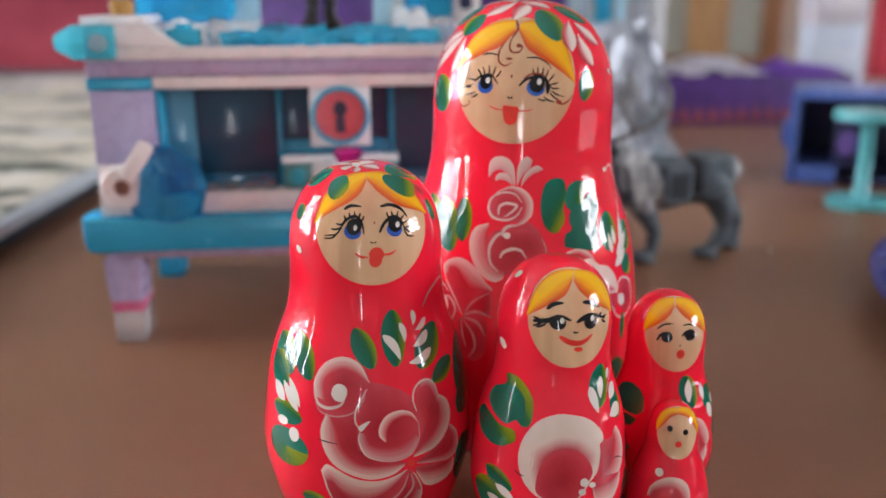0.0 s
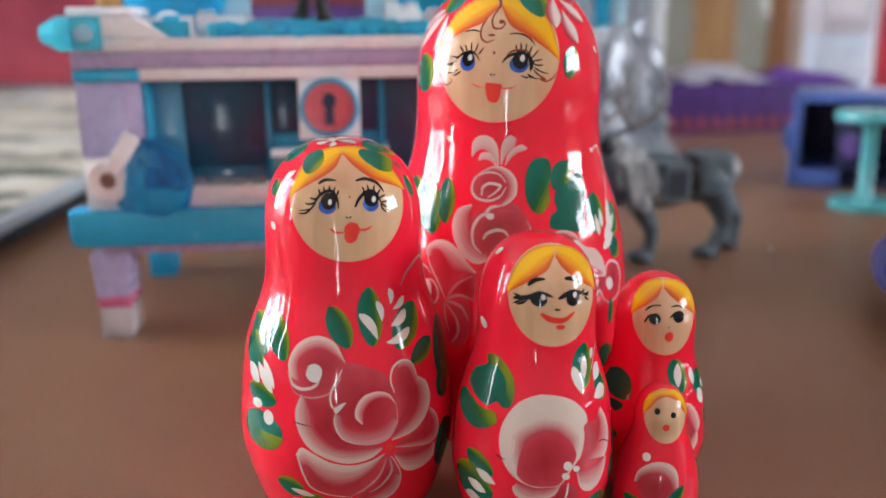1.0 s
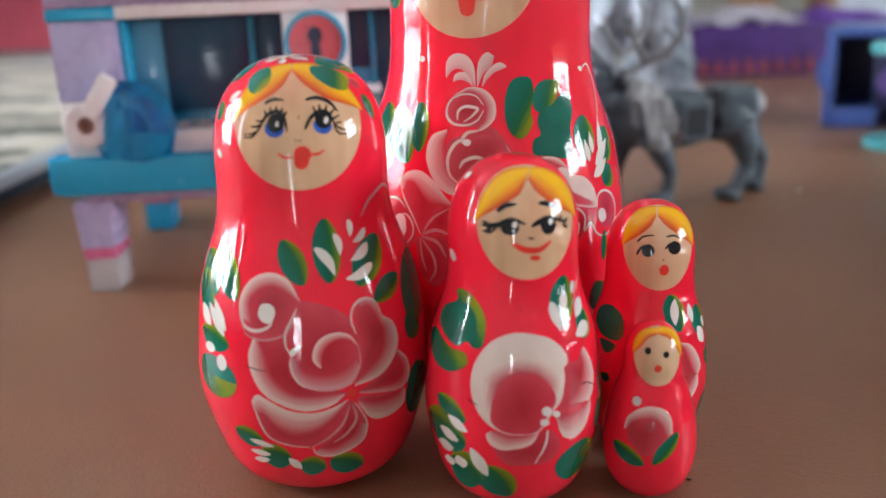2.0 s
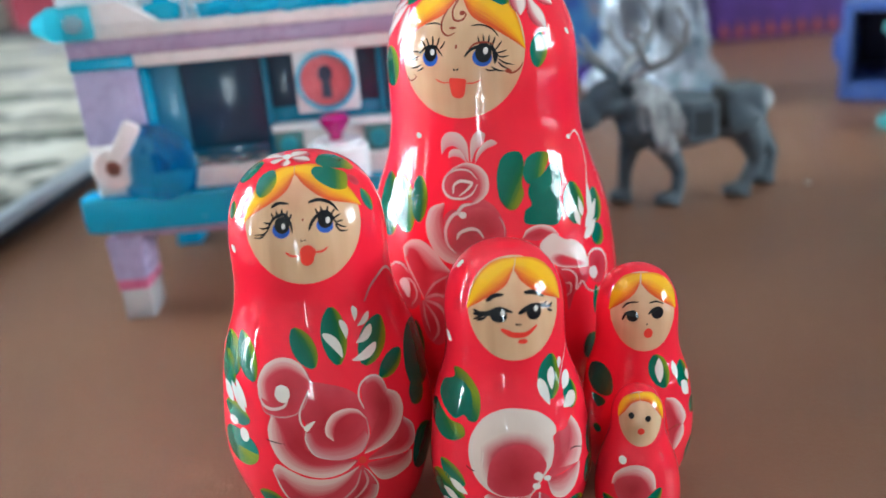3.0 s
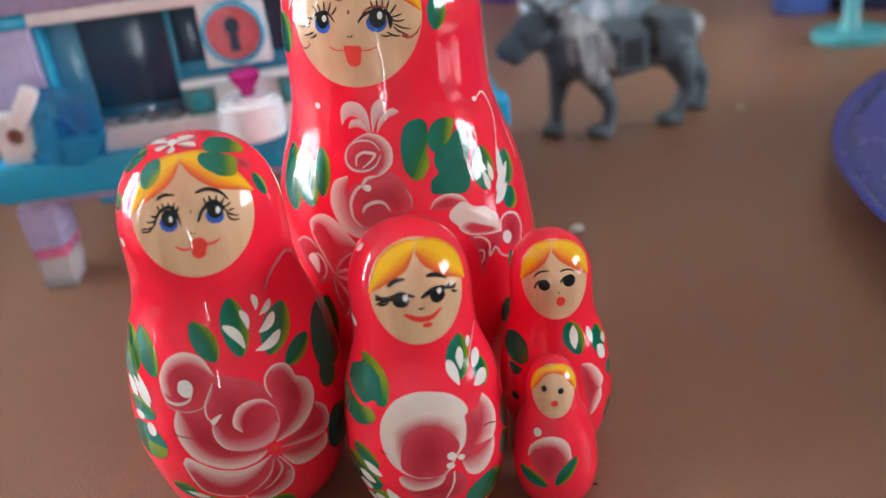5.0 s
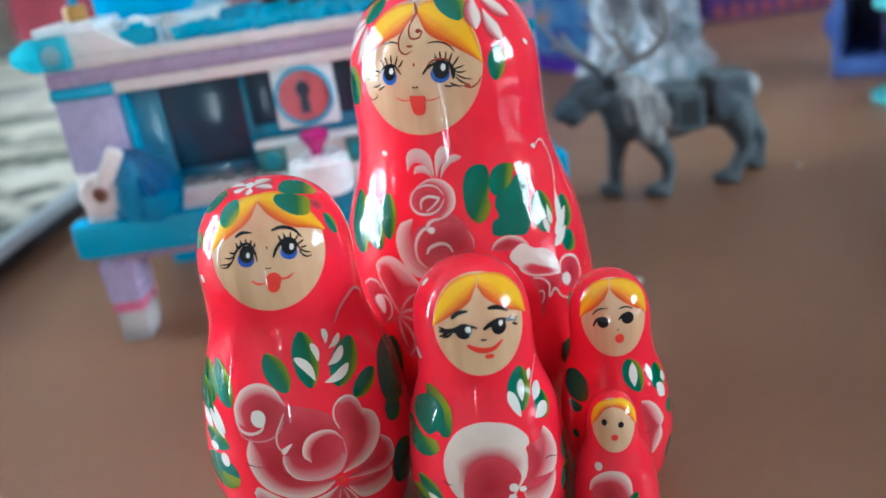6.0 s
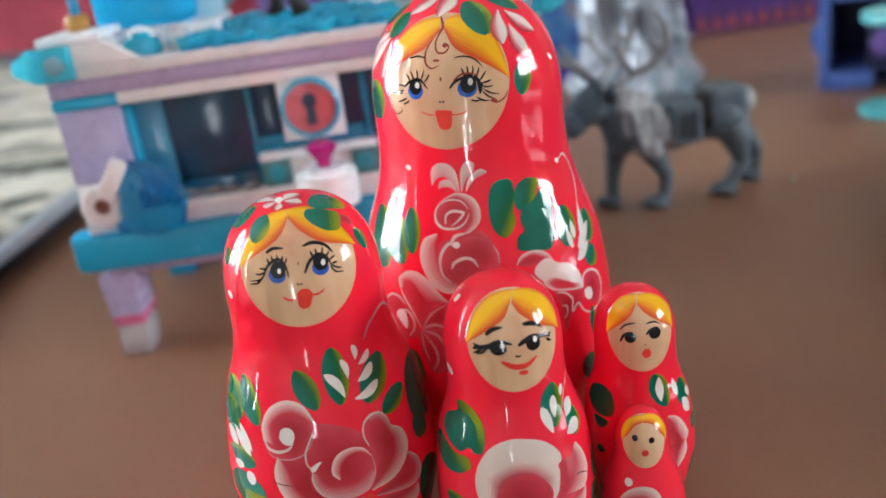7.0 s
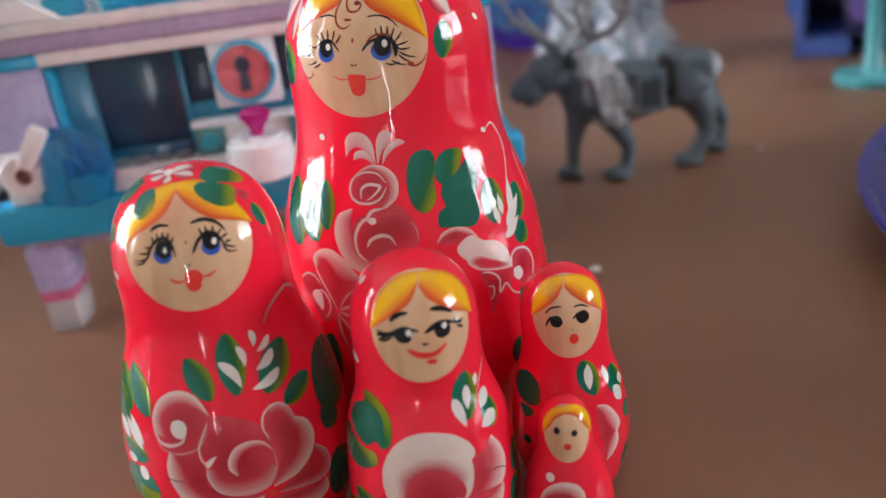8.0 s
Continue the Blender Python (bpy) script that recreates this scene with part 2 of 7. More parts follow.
TABLE = table_material()
TEAL = plastic("teal_plastic", (0.004, 0.36, 0.56), 0.2)
LAVENDER = plastic("lavender_plastic", (0.44, 0.39, 0.59), 0.28)
MAUVE = plastic("mauve_plastic", (0.43, 0.32, 0.48), 0.28)
BLUSH = plastic("blush_white_plastic", (0.83, 0.76, 0.745), 0.28)
WHITE = plastic("white_plastic", (0.88, 0.91, 0.93), 0.25)
PINK = plastic("pink_plastic", (0.62, 0.13, 0.26), 0.3)
MAGENTA = clear_plastic("magenta_gem_plastic", (0.75, 0.01, 0.30), 0.08, 0.5)
CLEAR = clear_plastic("clear_plastic", (0.95, 0.96, 0.97), 0.05, 0.75)
FOOT = clear_plastic("frosted_clear_plastic", (0.95, 0.95, 0.97), 0.08, 0.6)
AQUA = clear_plastic("aqua_clear_plastic", (0.10, 0.86, 1.0), 0.04, 0.6)
SKYBLUE = clear_plastic("blue_clear_plastic", (0.015, 0.80, 1.0), 0.12, 0.05)
DEEPBLUE = clear_plastic("deep_blue_gem_plastic", (0.02, 0.52, 0.88), 0.03, 0.95)
ICE = clear_plastic("ice_blue_clear_plastic", (0.04, 0.78, 0.98), 0.04, 0.5)
SILVER = clear_plastic("silver_clear_plastic", (0.80, 0.88, 1.0), 0.06, 0.6)
PALEICE = clear_plastic("pale_ice_clear_plastic", (0.60, 0.80, 0.92), 0.08, 0.5)
NAVYCLEAR = plastic("clear_dark_blue_plastic", (0.006, 0.10, 0.19), 0.1)
PALEGLASS = plastic("pale_blue_panel_plastic", (0.50, 0.78, 0.88), 0.1)
POSTBLUE = plastic("deep_teal_plastic", (0.004, 0.22, 0.36), 0.2)
SIDEPANE = plastic("blue_side_pane_plastic", (0.06, 0.29, 0.43), 0.13)
PALEMIRROR = plastic("pale_mirror_plastic", (0.62, 0.76, 0.88), 0.08)
SEAGREEN = clear_plastic("sea_green_clear_plastic", (0.16, 0.46, 0.45), 0.1, 0.4)


def dark_pane_material():
    """Dark moulded pane, glossy and a little wavy, its tone drifting between blue and dull violet."""
    n = Nodes("dark_glossy_pane")
    n.set(Base_Color=n.ramp(n.noise(45, 2), (0.35, (0.016, 0.074, 0.130)), (0.65, (0.032, 0.056, 0.106))), Roughness=0.13, Specular_IOR_Level=0.3)
    n.bump(n.noise(70, 1), 1.0, 0.0004)
    return n.m


DARKPANE = dark_pane_material()
NAVY = plastic("navy_plastic", (0.008, 0.024, 0.060), 0.35)
CORAL = plastic("coral_dial_plastic", (0.68, 0.10, 0.12), 0.3)
BROWNHOLE = plastic("brown_plastic", (0.34, 0.15, 0.11), 0.4)
GOLD = plastic("gold_plastic", (0.42, 0.20, 0.04), 0.3)
BRUSHBLUE = plastic("brush_blue_plastic", (0.006, 0.26, 0.46), 0.25)
SKYPANEL = plastic("sky_blue_plastic", (0.0, 0.50, 0.88), 0.2)
VIOLET = plastic("violet_plastic", (0.065, 0.13, 0.40), 0.3)
VIOLETDARK = plastic("dark_violet_plastic", (0.016, 0.020, 0.065), 0.35)
VIOLETFLOWER = plastic("lilac_plastic", (0.15, 0.08, 0.32), 0.35)
TURQUOISE = plastic("turquoise_plastic", (0.07, 0.40, 0.43), 0.3)
PURPLECARD = plastic("purple_card", (0.085, 0.03, 0.20), 0.45, 0.25)
ORANGECARD = plastic("orange_card", (0.42, 0.09, 0.06), 0.5, 0.2)
LILACPAPER = cloth("lilac_paper", (0.82, 0.79, 0.90), (0.92, 0.90, 0.95), 25)
VIOLETPAPER = cloth("violet_paper", (0.20, 0.05, 0.55), (0.32, 0.10, 0.72), 25)
REDCLOTH = cloth("red_cloth", (0.25, 0.018, 0.040), (0.38, 0.045, 0.070), 7)
REDCURTAIN = cloth("red_curtain_cloth", (0.25, 0.035, 0.05), (0.34, 0.06, 0.08), 12)
PALEBLUECARD = cloth("pale_blue_card", (0.62, 0.72, 0.88), (0.76, 0.84, 0.94), 60)
WHITECARD = cloth("white_card", (0.66, 0.64, 0.72), (0.76, 0.74, 0.80), 30)
REDCARD = plastic("red_card", (0.26, 0.035, 0.035), 0.5)
PLASTER = cloth("pale_plaster", (0.56, 0.53, 0.49), (0.62, 0.59, 0.55), 6)
CEILING = cloth("white_ceiling_paint", (0.82, 0.82, 0.81), (0.86, 0.86, 0.85), 6)
CURTAIN = cloth("white_curtain_cloth", (0.44, 0.45, 0.49), (0.54, 0.55, 0.59), 8)


def let_through(m, share):
    """Thin cloth that passes some of the light behind it."""
    t = m.node_tree
    tr, mx = t.nodes.new("ShaderNodeBsdfTranslucent"), t.nodes.new("ShaderNodeMixShader")
    tr.inputs[0].default_value = t.nodes["Principled BSDF"].inputs["Base Color"].default_value
    for link in t.links:
        if link.to_socket.name == "Base Color":
            t.links.new(link.from_socket, tr.inputs[0])
    mx.inputs[0].default_value = share
    t.links.new(t.nodes["Principled BSDF"].outputs[0], mx.inputs[1])
    t.links.new(tr.outputs[0], mx.inputs[2])
    t.links.new(mx.outputs[0], t.nodes["Material Output"].inputs[0])


let_through(CURTAIN, 0.04)


def lace_material():
    """Sheer white lace: close pattern in places, nearly open in others."""
    n = Nodes("white_lace")
    pattern = n.math("ADD", n.math("MULTIPLY", n.noise(14, 3, (1, 1.6, 0.4)), 0.65), n.math("MULTIPLY", n.noise(40, 2), 0.35))
    n.set(Base_Color=(0.8, 0.8, 0.78), Roughness=0.8, Alpha=n.ramp(pattern, (0.42, 0.32), (0.5, 0.55), (0.57, 0.92)))
    return n.m


LACE = lace_material()
let_through(REDCURTAIN, 0.08)
let_through(SKYBLUE, 0.7)
let_through(AQUA, 0.35)
let_through(ICE, 0.45)
let_through(DEEPBLUE, 0.2)
PINE = timber("pine_timber", (0.44, 0.22, 0.09), (0.60, 0.34, 0.15))
OAK = timber("dark_oak_timber", (0.28, 0.11, 0.045), (0.40, 0.17, 0.07))
FLOORWOOD = timber("floor_timber", (0.30, 0.20, 0.12), (0.40, 0.28, 0.18))
GLASSDOOR = plastic("cabinet_glass", (0.44, 0.45, 0.40), 0.06)
BOARD = board_material()
BOARDRIM = plastic("pale_board_rim", (0.50, 0.56, 0.60), 0.35)
# Dark slate colour stands in for shadow under and beyond the board.
BOARDSHADE = plastic("dark_shade_plastic", (0.025, 0.042, 0.058), 0.45)
PLATE = plastic("violet_plate", (0.045, 0.05, 0.22), 0.2)
TINRIM = plastic("violet_tin", (0.075, 0.025, 0.33), 0.3)
TINPRINT = print_material("blue_tin_print", (0.03, 0.06, 0.30), (0.06, 0.24, 0.50), (0.42, 0.24, 0.14), 55)
CRUMB = cloth("crumb", (0.5, 0.47, 0.42), (0.6, 0.57, 0.5), 200)
DARKCRUMB = cloth("dark_crumb", (0.03, 0.02, 0.015), (0.05, 0.03, 0.02), 200)


def reindeer_material():
    """Grey moulded plastic with a pale painted mane on the chest and a pale tail."""
    n = Nodes("grey_reindeer_plastic")
    tc = n.t.nodes.new("ShaderNodeTexCoord")
    sep = n.t.nodes.new("ShaderNodeSeparateXYZ")
    n.link(tc.outputs["Object"], sep.inputs[0])
    x, y, z = sep.outputs
    rag = n.math("MULTIPLY", n.math("SUBTRACT", n.noise(260, 3, (1, 1, 0.35)), 0.5), 0.012)
    lean = n.math("ADD", n.math("SUBTRACT", x, n.math("MULTIPLY", n.math("SUBTRACT", 0.03, z), 0.35)), rag)
    mane = n.math("MULTIPLY", n.math("GREATER_THAN", lean, -0.0035), n.math("LESS_THAN", lean, 0.0105))
    mane = n.math("MULTIPLY", mane, n.math("GREATER_THAN", n.math("ADD", z, rag), 0.0205))
    tail = n.math("MULTIPLY", n.math("GREATER_THAN", n.math("ADD", x, rag), 0.0405), n.math("GREATER_THAN", z, 0.029))
    antler = n.math("GREATER_THAN", z, 0.050)

    def between(v, lo, hi):
        return n.math("MULTIPLY", n.math("GREATER_THAN", v, lo), n.math("LESS_THAN", v, hi))

    ear = n.math("MULTIPLY", between(x, -0.0105, -0.0055), between(z, 0.0405, 0.0445))
    # Shade inside the back socket and the slot behind it, put in as dark colour.
    socket_shade = n.math("MULTIPLY", between(x, 0.0125, 0.0195), between(z, 0.0245, 0.0335))
    slot_shade = n.math("MULTIPLY", between(x, 0.0222, 0.0262), between(z, 0.0255, 0.0385))
    base = n.ramp(n.noise(140, 4), (0.3, (0.070, 0.096, 0.116)), (0.7, (0.108, 0.140, 0.162)))
    pale = n.ramp(n.noise(380, 3, (1, 1, 0.3)), (0.35, (0.16, 0.165, 0.17)), (0.6, (0.42, 0.42, 0.42)))
    col = n.mix(n.math("MINIMUM", n.math("ADD", mane, tail), 1.0), base, pale)
    col = n.mix(n.math("MULTIPLY", antler, 0.85), col, (0.24, 0.235, 0.23))
    col = n.mix(n.math("MAXIMUM", socket_shade, ear), col, (0.030, 0.036, 0.042))
    n.set(Base_Color=n.mix(slot_shade, col, (0.008, 0.009, 0.011)), Roughness=0.42)
    n.bump(n.noise(300, 3), 0.25, 0.0008)
    return n.m


REINDEER = reindeer_material()


def foil_material():
    """Silvery half-clear moulding, crumpled like foil."""
    n = Nodes("silver_foil_plastic")
    n.set(Base_Color=n.ramp(n.noise(60, 4), (0.35, (0.24, 0.26, 0.31)), (0.65, (0.52, 0.56, 0.62))), Metallic=0.25, Roughness=0.36)
    n.bump(n.math("ADD", n.noise(120, 3), n.math("MULTIPLY", n.noise(40, 2), 1.5)), 0.9, 0.003)
    return n.m


FOIL = foil_material()


# ---- building blocks, in millimetres ----
MM = 0.001


def put(name, bm, mat, parent=None, label="", smooth=None):
    """Links a bmesh drawn in millimetres as one mesh object."""
    bmesh.ops.scale(bm, vec=(MM, MM, MM), verts=bm.verts)
    me = bpy.data.meshes.new(name)
    if smooth is not None:
        for f in bm.faces:
            f.smooth = True
        for e in bm.edges:
            if len(e.link_faces) == 2 and e.calc_face_angle(0) > radians(smooth):
                e.smooth = False
    bm.to_mesh(me)
    bm.free()
    for m in mat if isinstance(mat, (list, tuple)) else [mat]:
        me.materials.append(m)
    ob = new(name, me)
    ob.parent = parent
    if label:
        tagged(ob, label)
    return ob


def part(name, bm, mat, parent, label="", smooth=35):
    return put(name, bm, mat, parent, label, smooth)


def thing(name, x, y, z, turn, label, category, group=""):
    """An empty at the base of a thing, at millimetres, that holds its parts."""
    ob = new(name)
    ob.matrix_world = pose(x * MM, y * MM, z * MM, 0, 0, turn)
    return tagged(ob, label, category, group)


def slab(x0, x1, y0, y1, z0, z1, bevel=0.4, bm=None):
    bm = bm or bmesh.new()
    made = bmesh.ops.create_cube(bm, size=1, matrix=Matrix.Translation(((x0 + x1) / 2, (y0 + y1) / 2, (z0 + z1) / 2)) @ Matrix.Diagonal((x1 - x0, y1 - y0, z1 - z0, 1)))
    if bevel:
        edges = list({e for v in made["verts"] for e in v.link_edges})
        bmesh.ops.bevel(bm, geom=edges, offset=bevel, segments=2, affect="EDGES", profile=0.5)
    return bm


def turned(profile, segs=40, bm=None, at=(0, 0, 0), tilt=None):
    """A shape turned on a lathe from (radius, height) pairs."""
    bm = bm or bmesh.new()
    m = Matrix.Translation(at) @ (tilt or Matrix())
    rows = []
    for r, z in profile:
        if r < 1e-6:
            rows.append([bm.verts.new(m @ Vector((0, 0, z)))])
        else:
            rows.append([bm.verts.new(m @ Vector((r * math.cos(k * math.tau / segs), r * math.sin(k * math.tau / segs), z))) for k in range(segs)])
    for lo, hi in zip(rows, rows[1:]):
        for k in range(segs):
            j = (k + 1) % segs
            q = [lo[k % len(lo)], lo[j % len(lo)], hi[j % len(hi)], hi[k % len(hi)]]
            q = list(dict.fromkeys(q))
            if len(q) > 2:
                bm.faces.new(q)
    return bm


def disc(x, y, z0, z1, r, bevel=0.4, segs=40, bm=None):
    return turned([(0, z0), (r - bevel, z0), (r, z0 + bevel), (r, z1 - bevel), (r - bevel, z1), (0, z1)], segs, bm, (x, y, 0))


def limb(bm, points, segs=12):
    """A rounded limb through (x, y, z, radius) stations."""
    rows = []
    ps = [Vector(p[:3]) for p in points]
    for i, p in enumerate(points):
        d = (ps[min(i + 1, len(ps) - 1)] - ps[max(i - 1, 0)]).normalized()
        a = d.orthogonal().normalized() if not rows else (rows[-1][1] - d * rows[-1][1].dot(d)).normalized()
        b = d.cross(a)
        rows.append(([bm.verts.new(ps[i] + p[3] * (math.cos(k * math.tau / segs) * a + math.sin(k * math.tau / segs) * b)) for k in range(segs)], a))
    for (lo, _), (hi, _) in zip(rows, rows[1:]):
        for k in range(segs):
            bm.faces.new((lo[k], lo[(k + 1) % segs], hi[(k + 1) % segs], hi[k]))
    bm.faces.new(list(reversed(rows[0][0])))
    bm.faces.new(rows[-1][0])
    return bm


def ball(bm, x, y, z, rx, ry, rz, turn=0, tilt=0):
    bmesh.ops.create_icosphere(bm, subdivisions=3, radius=1, matrix=Matrix.Translation((x, y, z)) @ Euler((0, radians(tilt), radians(turn))).to_matrix().to_4x4() @ Matrix.Diagonal((rx, ry, rz, 1)))
    return bm


def prism(outline, y0, y1, bevel=0.3, bm=None):
    """An outline in x and z, pushed from y0 to y1."""
    bm = bm or bmesh.new()
    a = [bm.verts.new((x, y0, z)) for x, z in outline]
    b = [bm.verts.new((x, y1, z)) for x, z in outline]
    n = len(outline)
    faces = [bm.faces.new(a), bm.faces.new(list(reversed(b)))] + [bm.faces.new((a[k], b[k], b[(k + 1) % n], a[(k + 1) % n])) for k in range(n)]
    bmesh.ops.recalc_face_normals(bm, faces=faces)
    if bevel:
        bmesh.ops.bevel(bm, geom=list({e for f in faces for e in f.edges}), offset=bevel, segments=2, affect="EDGES", profile=0.5)
    return bm


def gem(rx, ry, rz, seed, bm=None, at=(0, 0, 0), facets=14):
    """A faceted crystal: the hull of a few scattered points."""
    rnd = random.Random(seed)
    own = bmesh.new()
    for k in range(facets):
        a, h = rnd.uniform(0, math.tau), rnd.uniform(-1, 1)
        s = math.sqrt(1 - h * h * 0.9)
        own.verts.new((rx * s * math.cos(a), ry * s * math.sin(a), rz * h))
    bmesh.ops.convex_hull(own, input=own.verts)
    loose = [v for v in own.verts if not v.link_faces]
    bmesh.ops.delete(own, geom=loose, context="VERTS")
    bmesh.ops.bevel(own, geom=list(own.edges), offset=min(rx, ry, rz) * 0.05, segments=1, affect="EDGES")
    bmesh.ops.translate(own, vec=at, verts=own.verts)
    if bm is None:
        return own
    me = bpy.data.meshes.new("scratch")
    own.to_mesh(me)
    own.free()
    bm.from_mesh(me)
    bpy.data.meshes.remove(me)
    return bm


# ---- the room ----
def wall_with_opening(name, across, deep, lo, hi, z0, z1, a0, a1, b0, b1, label):
    """A wall of four slabs round one opening. across: the axis along the wall; deep: its two faces."""
    bm = bmesh.new()
    for s0, s1, t0, t1 in ((lo, a0, z0, z1), (a1, hi, z0, z1), (a0, a1, z0, b0), (a0, a1, b1, z1)):
        if across == "y":
            slab(deep[0], deep[1], s0, s1, t0, t1, 0, bm)
        else:
            slab(s0, s1, deep[0], deep[1], t0, t1, 0, bm)
    return tagged(put(name, bm, PLASTER), label, "wall", kind="structure")


def window_unit(name, across, face, a0, a1, b0, b1, lights=2, half=22):
    """A white casement with mullions and one transom in an opening."""
    holder = new(name)
    tagged(holder, "white painted window with daylight behind it", "window", kind="structure")
    rail = b0 + (b1 - b0) * 0.68
    posts = [a0 + (a1 - a0) * k / lights for k in range(1, lights)]
    for lo, hi, z0, z1 in ((a0, a0 + 50, b0, b1), (a1 - 50, a1, b0, b1), (a0 + 50, a1 - 50, b0, b0 + 50), (a0 + 50, a1 - 50, b1 - 50, b1), *((x - half, x + half, b0 + 50, b1 - 50) for x in posts), (a0 + 50, a1 - 50, rail, rail + 36)):
        bm = slab(face, face + 50, lo, hi, z0, z1, 3) if across == "y" else slab(lo, hi, face, face + 50, z0, z1, 3)
        part("window_frame", bm, WHITE, holder)
    return holder


wall_with_opening("wall_east", "y", (2150, 2240), -2000, 3560, -740, 1800, -190, 750, -20, 830, "pale plastered wall with one window")
wall_with_opening("wall_west_side", "y", (-2240, -2150), -2000, -600, -740, 1800, -910, -810, -20, 1430, "pale plastered wall with a narrow window")
wall_with_opening("wall_west", "y", (-2240, -2150), -600, 3560, -740, 1800, -350, 790, -20, 1430, "pale plastered wall with a wide window")
wall_with_opening("wall_south", "x", (-1830, -1740), -2240, 2240, -740, 1800, 160, 240, -500, 100, "pale plastered wall with a narrow glazed slit")
wall_with_opening("wall_north", "x", (3500, 3560), -2240, 2240, -740, 1800, 850, 1500, -500, 1000, "pale plastered wall with a curtained window")
tagged(put("floor", slab(-2240, 2240, -1830, 3560, -800, -740, 0), FLOORWOOD), "brown timber floor", "floor", kind="structure")
tagged(put("ceiling", slab(-2240, 2240, -1830, 3560, 1800, 1860, 0), CEILING), "white plastered ceiling", "ceiling", kind="structure")
window_unit("window_1", "y", 2160, -190, 750, -20, 830)
window_unit("window_3", "x", 3505, 850, 1500, -500, 1000)
window_unit("window_2", "y", -2210, -350, 790, -20, 1430, 4, 42)


def pine_cabinet():
    """A tall pine cabinet with two glazed doors."""
    cab = thing("display_cabinet", 620, 3300, -740, 0, "tall pine display cabinet with glazed doors by the wall", "cabinet")
    part("body", slab(-420, 82, 20, 190, 0, 1500, 3), PINE, cab)
    for x0, x1 in ((-415, -235), (-95, 12)):
        door = part("door", slab(x0, x1, 6, 22, 60, 1440, 3), GLASSDOOR, cab, "glazed door")
        part("door_rail", slab(x0 + 4, x1 - 4, -4, 16, 560, 640, 4), OAK, door)
    part("post", slab(-235, -95, -8, 22, 40, 1460, 6), PINE, cab)
    part("post", slab(12, 82, -8, 22, 40, 1460, 6), OAK, cab, "darker brown post")
    part("plinth", slab(-430, 90, -10, 190, 0, 60, 3), OAK, cab)
    return cab


pine_cabinet()


def drape(name, x, y, width, height, z, folds, mat, label):
    bm = bmesh.new()
    n = folds * 10
    cols = []
    for k in range(n + 1):
        u = k / n
        cols.append([bm.verts.new((x + width * u, y + 22 * math.sin(u * folds * math.tau) + 8 * math.sin(u * folds * 2.7), zz)) for zz in (z, z + height * 0.5, z + height)])
    for a, b in zip(cols, cols[1:]):
        for k in range(2):
            bm.faces.new((a[k], b[k], b[k + 1], a[k + 1]))
    bmesh.ops.solidify(bm, geom=list(bm.faces), thickness=4)
    ob = put(name, bm, mat, smooth=60)
    return tagged(ob, label, "curtain")


drape("curtain", 815, 3380, 180, 1700, -700, 4, CURTAIN, "long white curtain hanging in folds by the wall")
drape("curtain", 1000, 3360, 450, 1700, -700, 6, REDCURTAIN, "long dull red curtain hanging in folds")

lace = drape("lace_curtain", 0, 0, 1320, 1620, 0, 9, LACE, "sheer white lace curtain hanging before the window")
lace.matrix_world = pose(-2.06, -0.44, -0.12, 0, 0, 90)


def red_armchair():
    chair = thing("armchair", -1000, 1700, -740, 12, "deep red upholstered armchair beyond the table", "armchair")
    part("seat", slab(-340, 340, -300, 250, 160, 430, 60), REDCLOTH, chair)
    part("backrest", slab(-360, 420, 230, 420, 200, 1060, 80), REDCLOTH, chair)
    part("armrest", slab(-420, -300, -320, 330, 150, 640, 50), REDCLOTH, chair)
    part("armrest", slab(300, 420, -320, 330, 150, 640, 50), REDCLOTH, chair)
    for x in (-340, 340):
        for y in (-260, 330):
            part("leg", turned([(0, 0), (18, 0), (26, 160), (0, 160)], 16, None, (x, y, 0)), OAK, chair)
    return chair


red_armchair()


def dining_table():
    table = thing("table", 0, 0, -740, 0, "large table with a smooth dark brown top", "table")
    part("tabletop", slab(-1350, 640, -50, 1180, 708, 740, 4), TABLE, table)
    part("apron", slab(-1250, 540, 40, 68, 620, 708, 2), OAK, table)
    part("apron", slab(-1250, 540, 1082, 1110, 620, 708, 2), OAK, table)
    for x in (-1230, 500):
        for y in (70, 1020):
            part("leg", slab(x, x + 60, y, y + 60, 0, 708, 4), OAK, table)
    return table


dining_table()


# ---- nesting dolls ----
KNOTS = (0, 0.03, 0.08, 0.16, 0.25, 0.34, 0.44, 0.53, 0.62, 0.72, 0.82, 1.0)
GIRTH = (0.1208, 0.1646, 0.2015, 0.2265, 0.2452, 0.2448, 0.2345, 0.2177, 0.1884, 0.1761, 0.187, 0.2124)
GIRTH_SMALL = (0.13, 0.165, 0.205, 0.235, 0.25, 0.25, 0.24, 0.22, 0.19, 0.16, 0.165, 0.18)


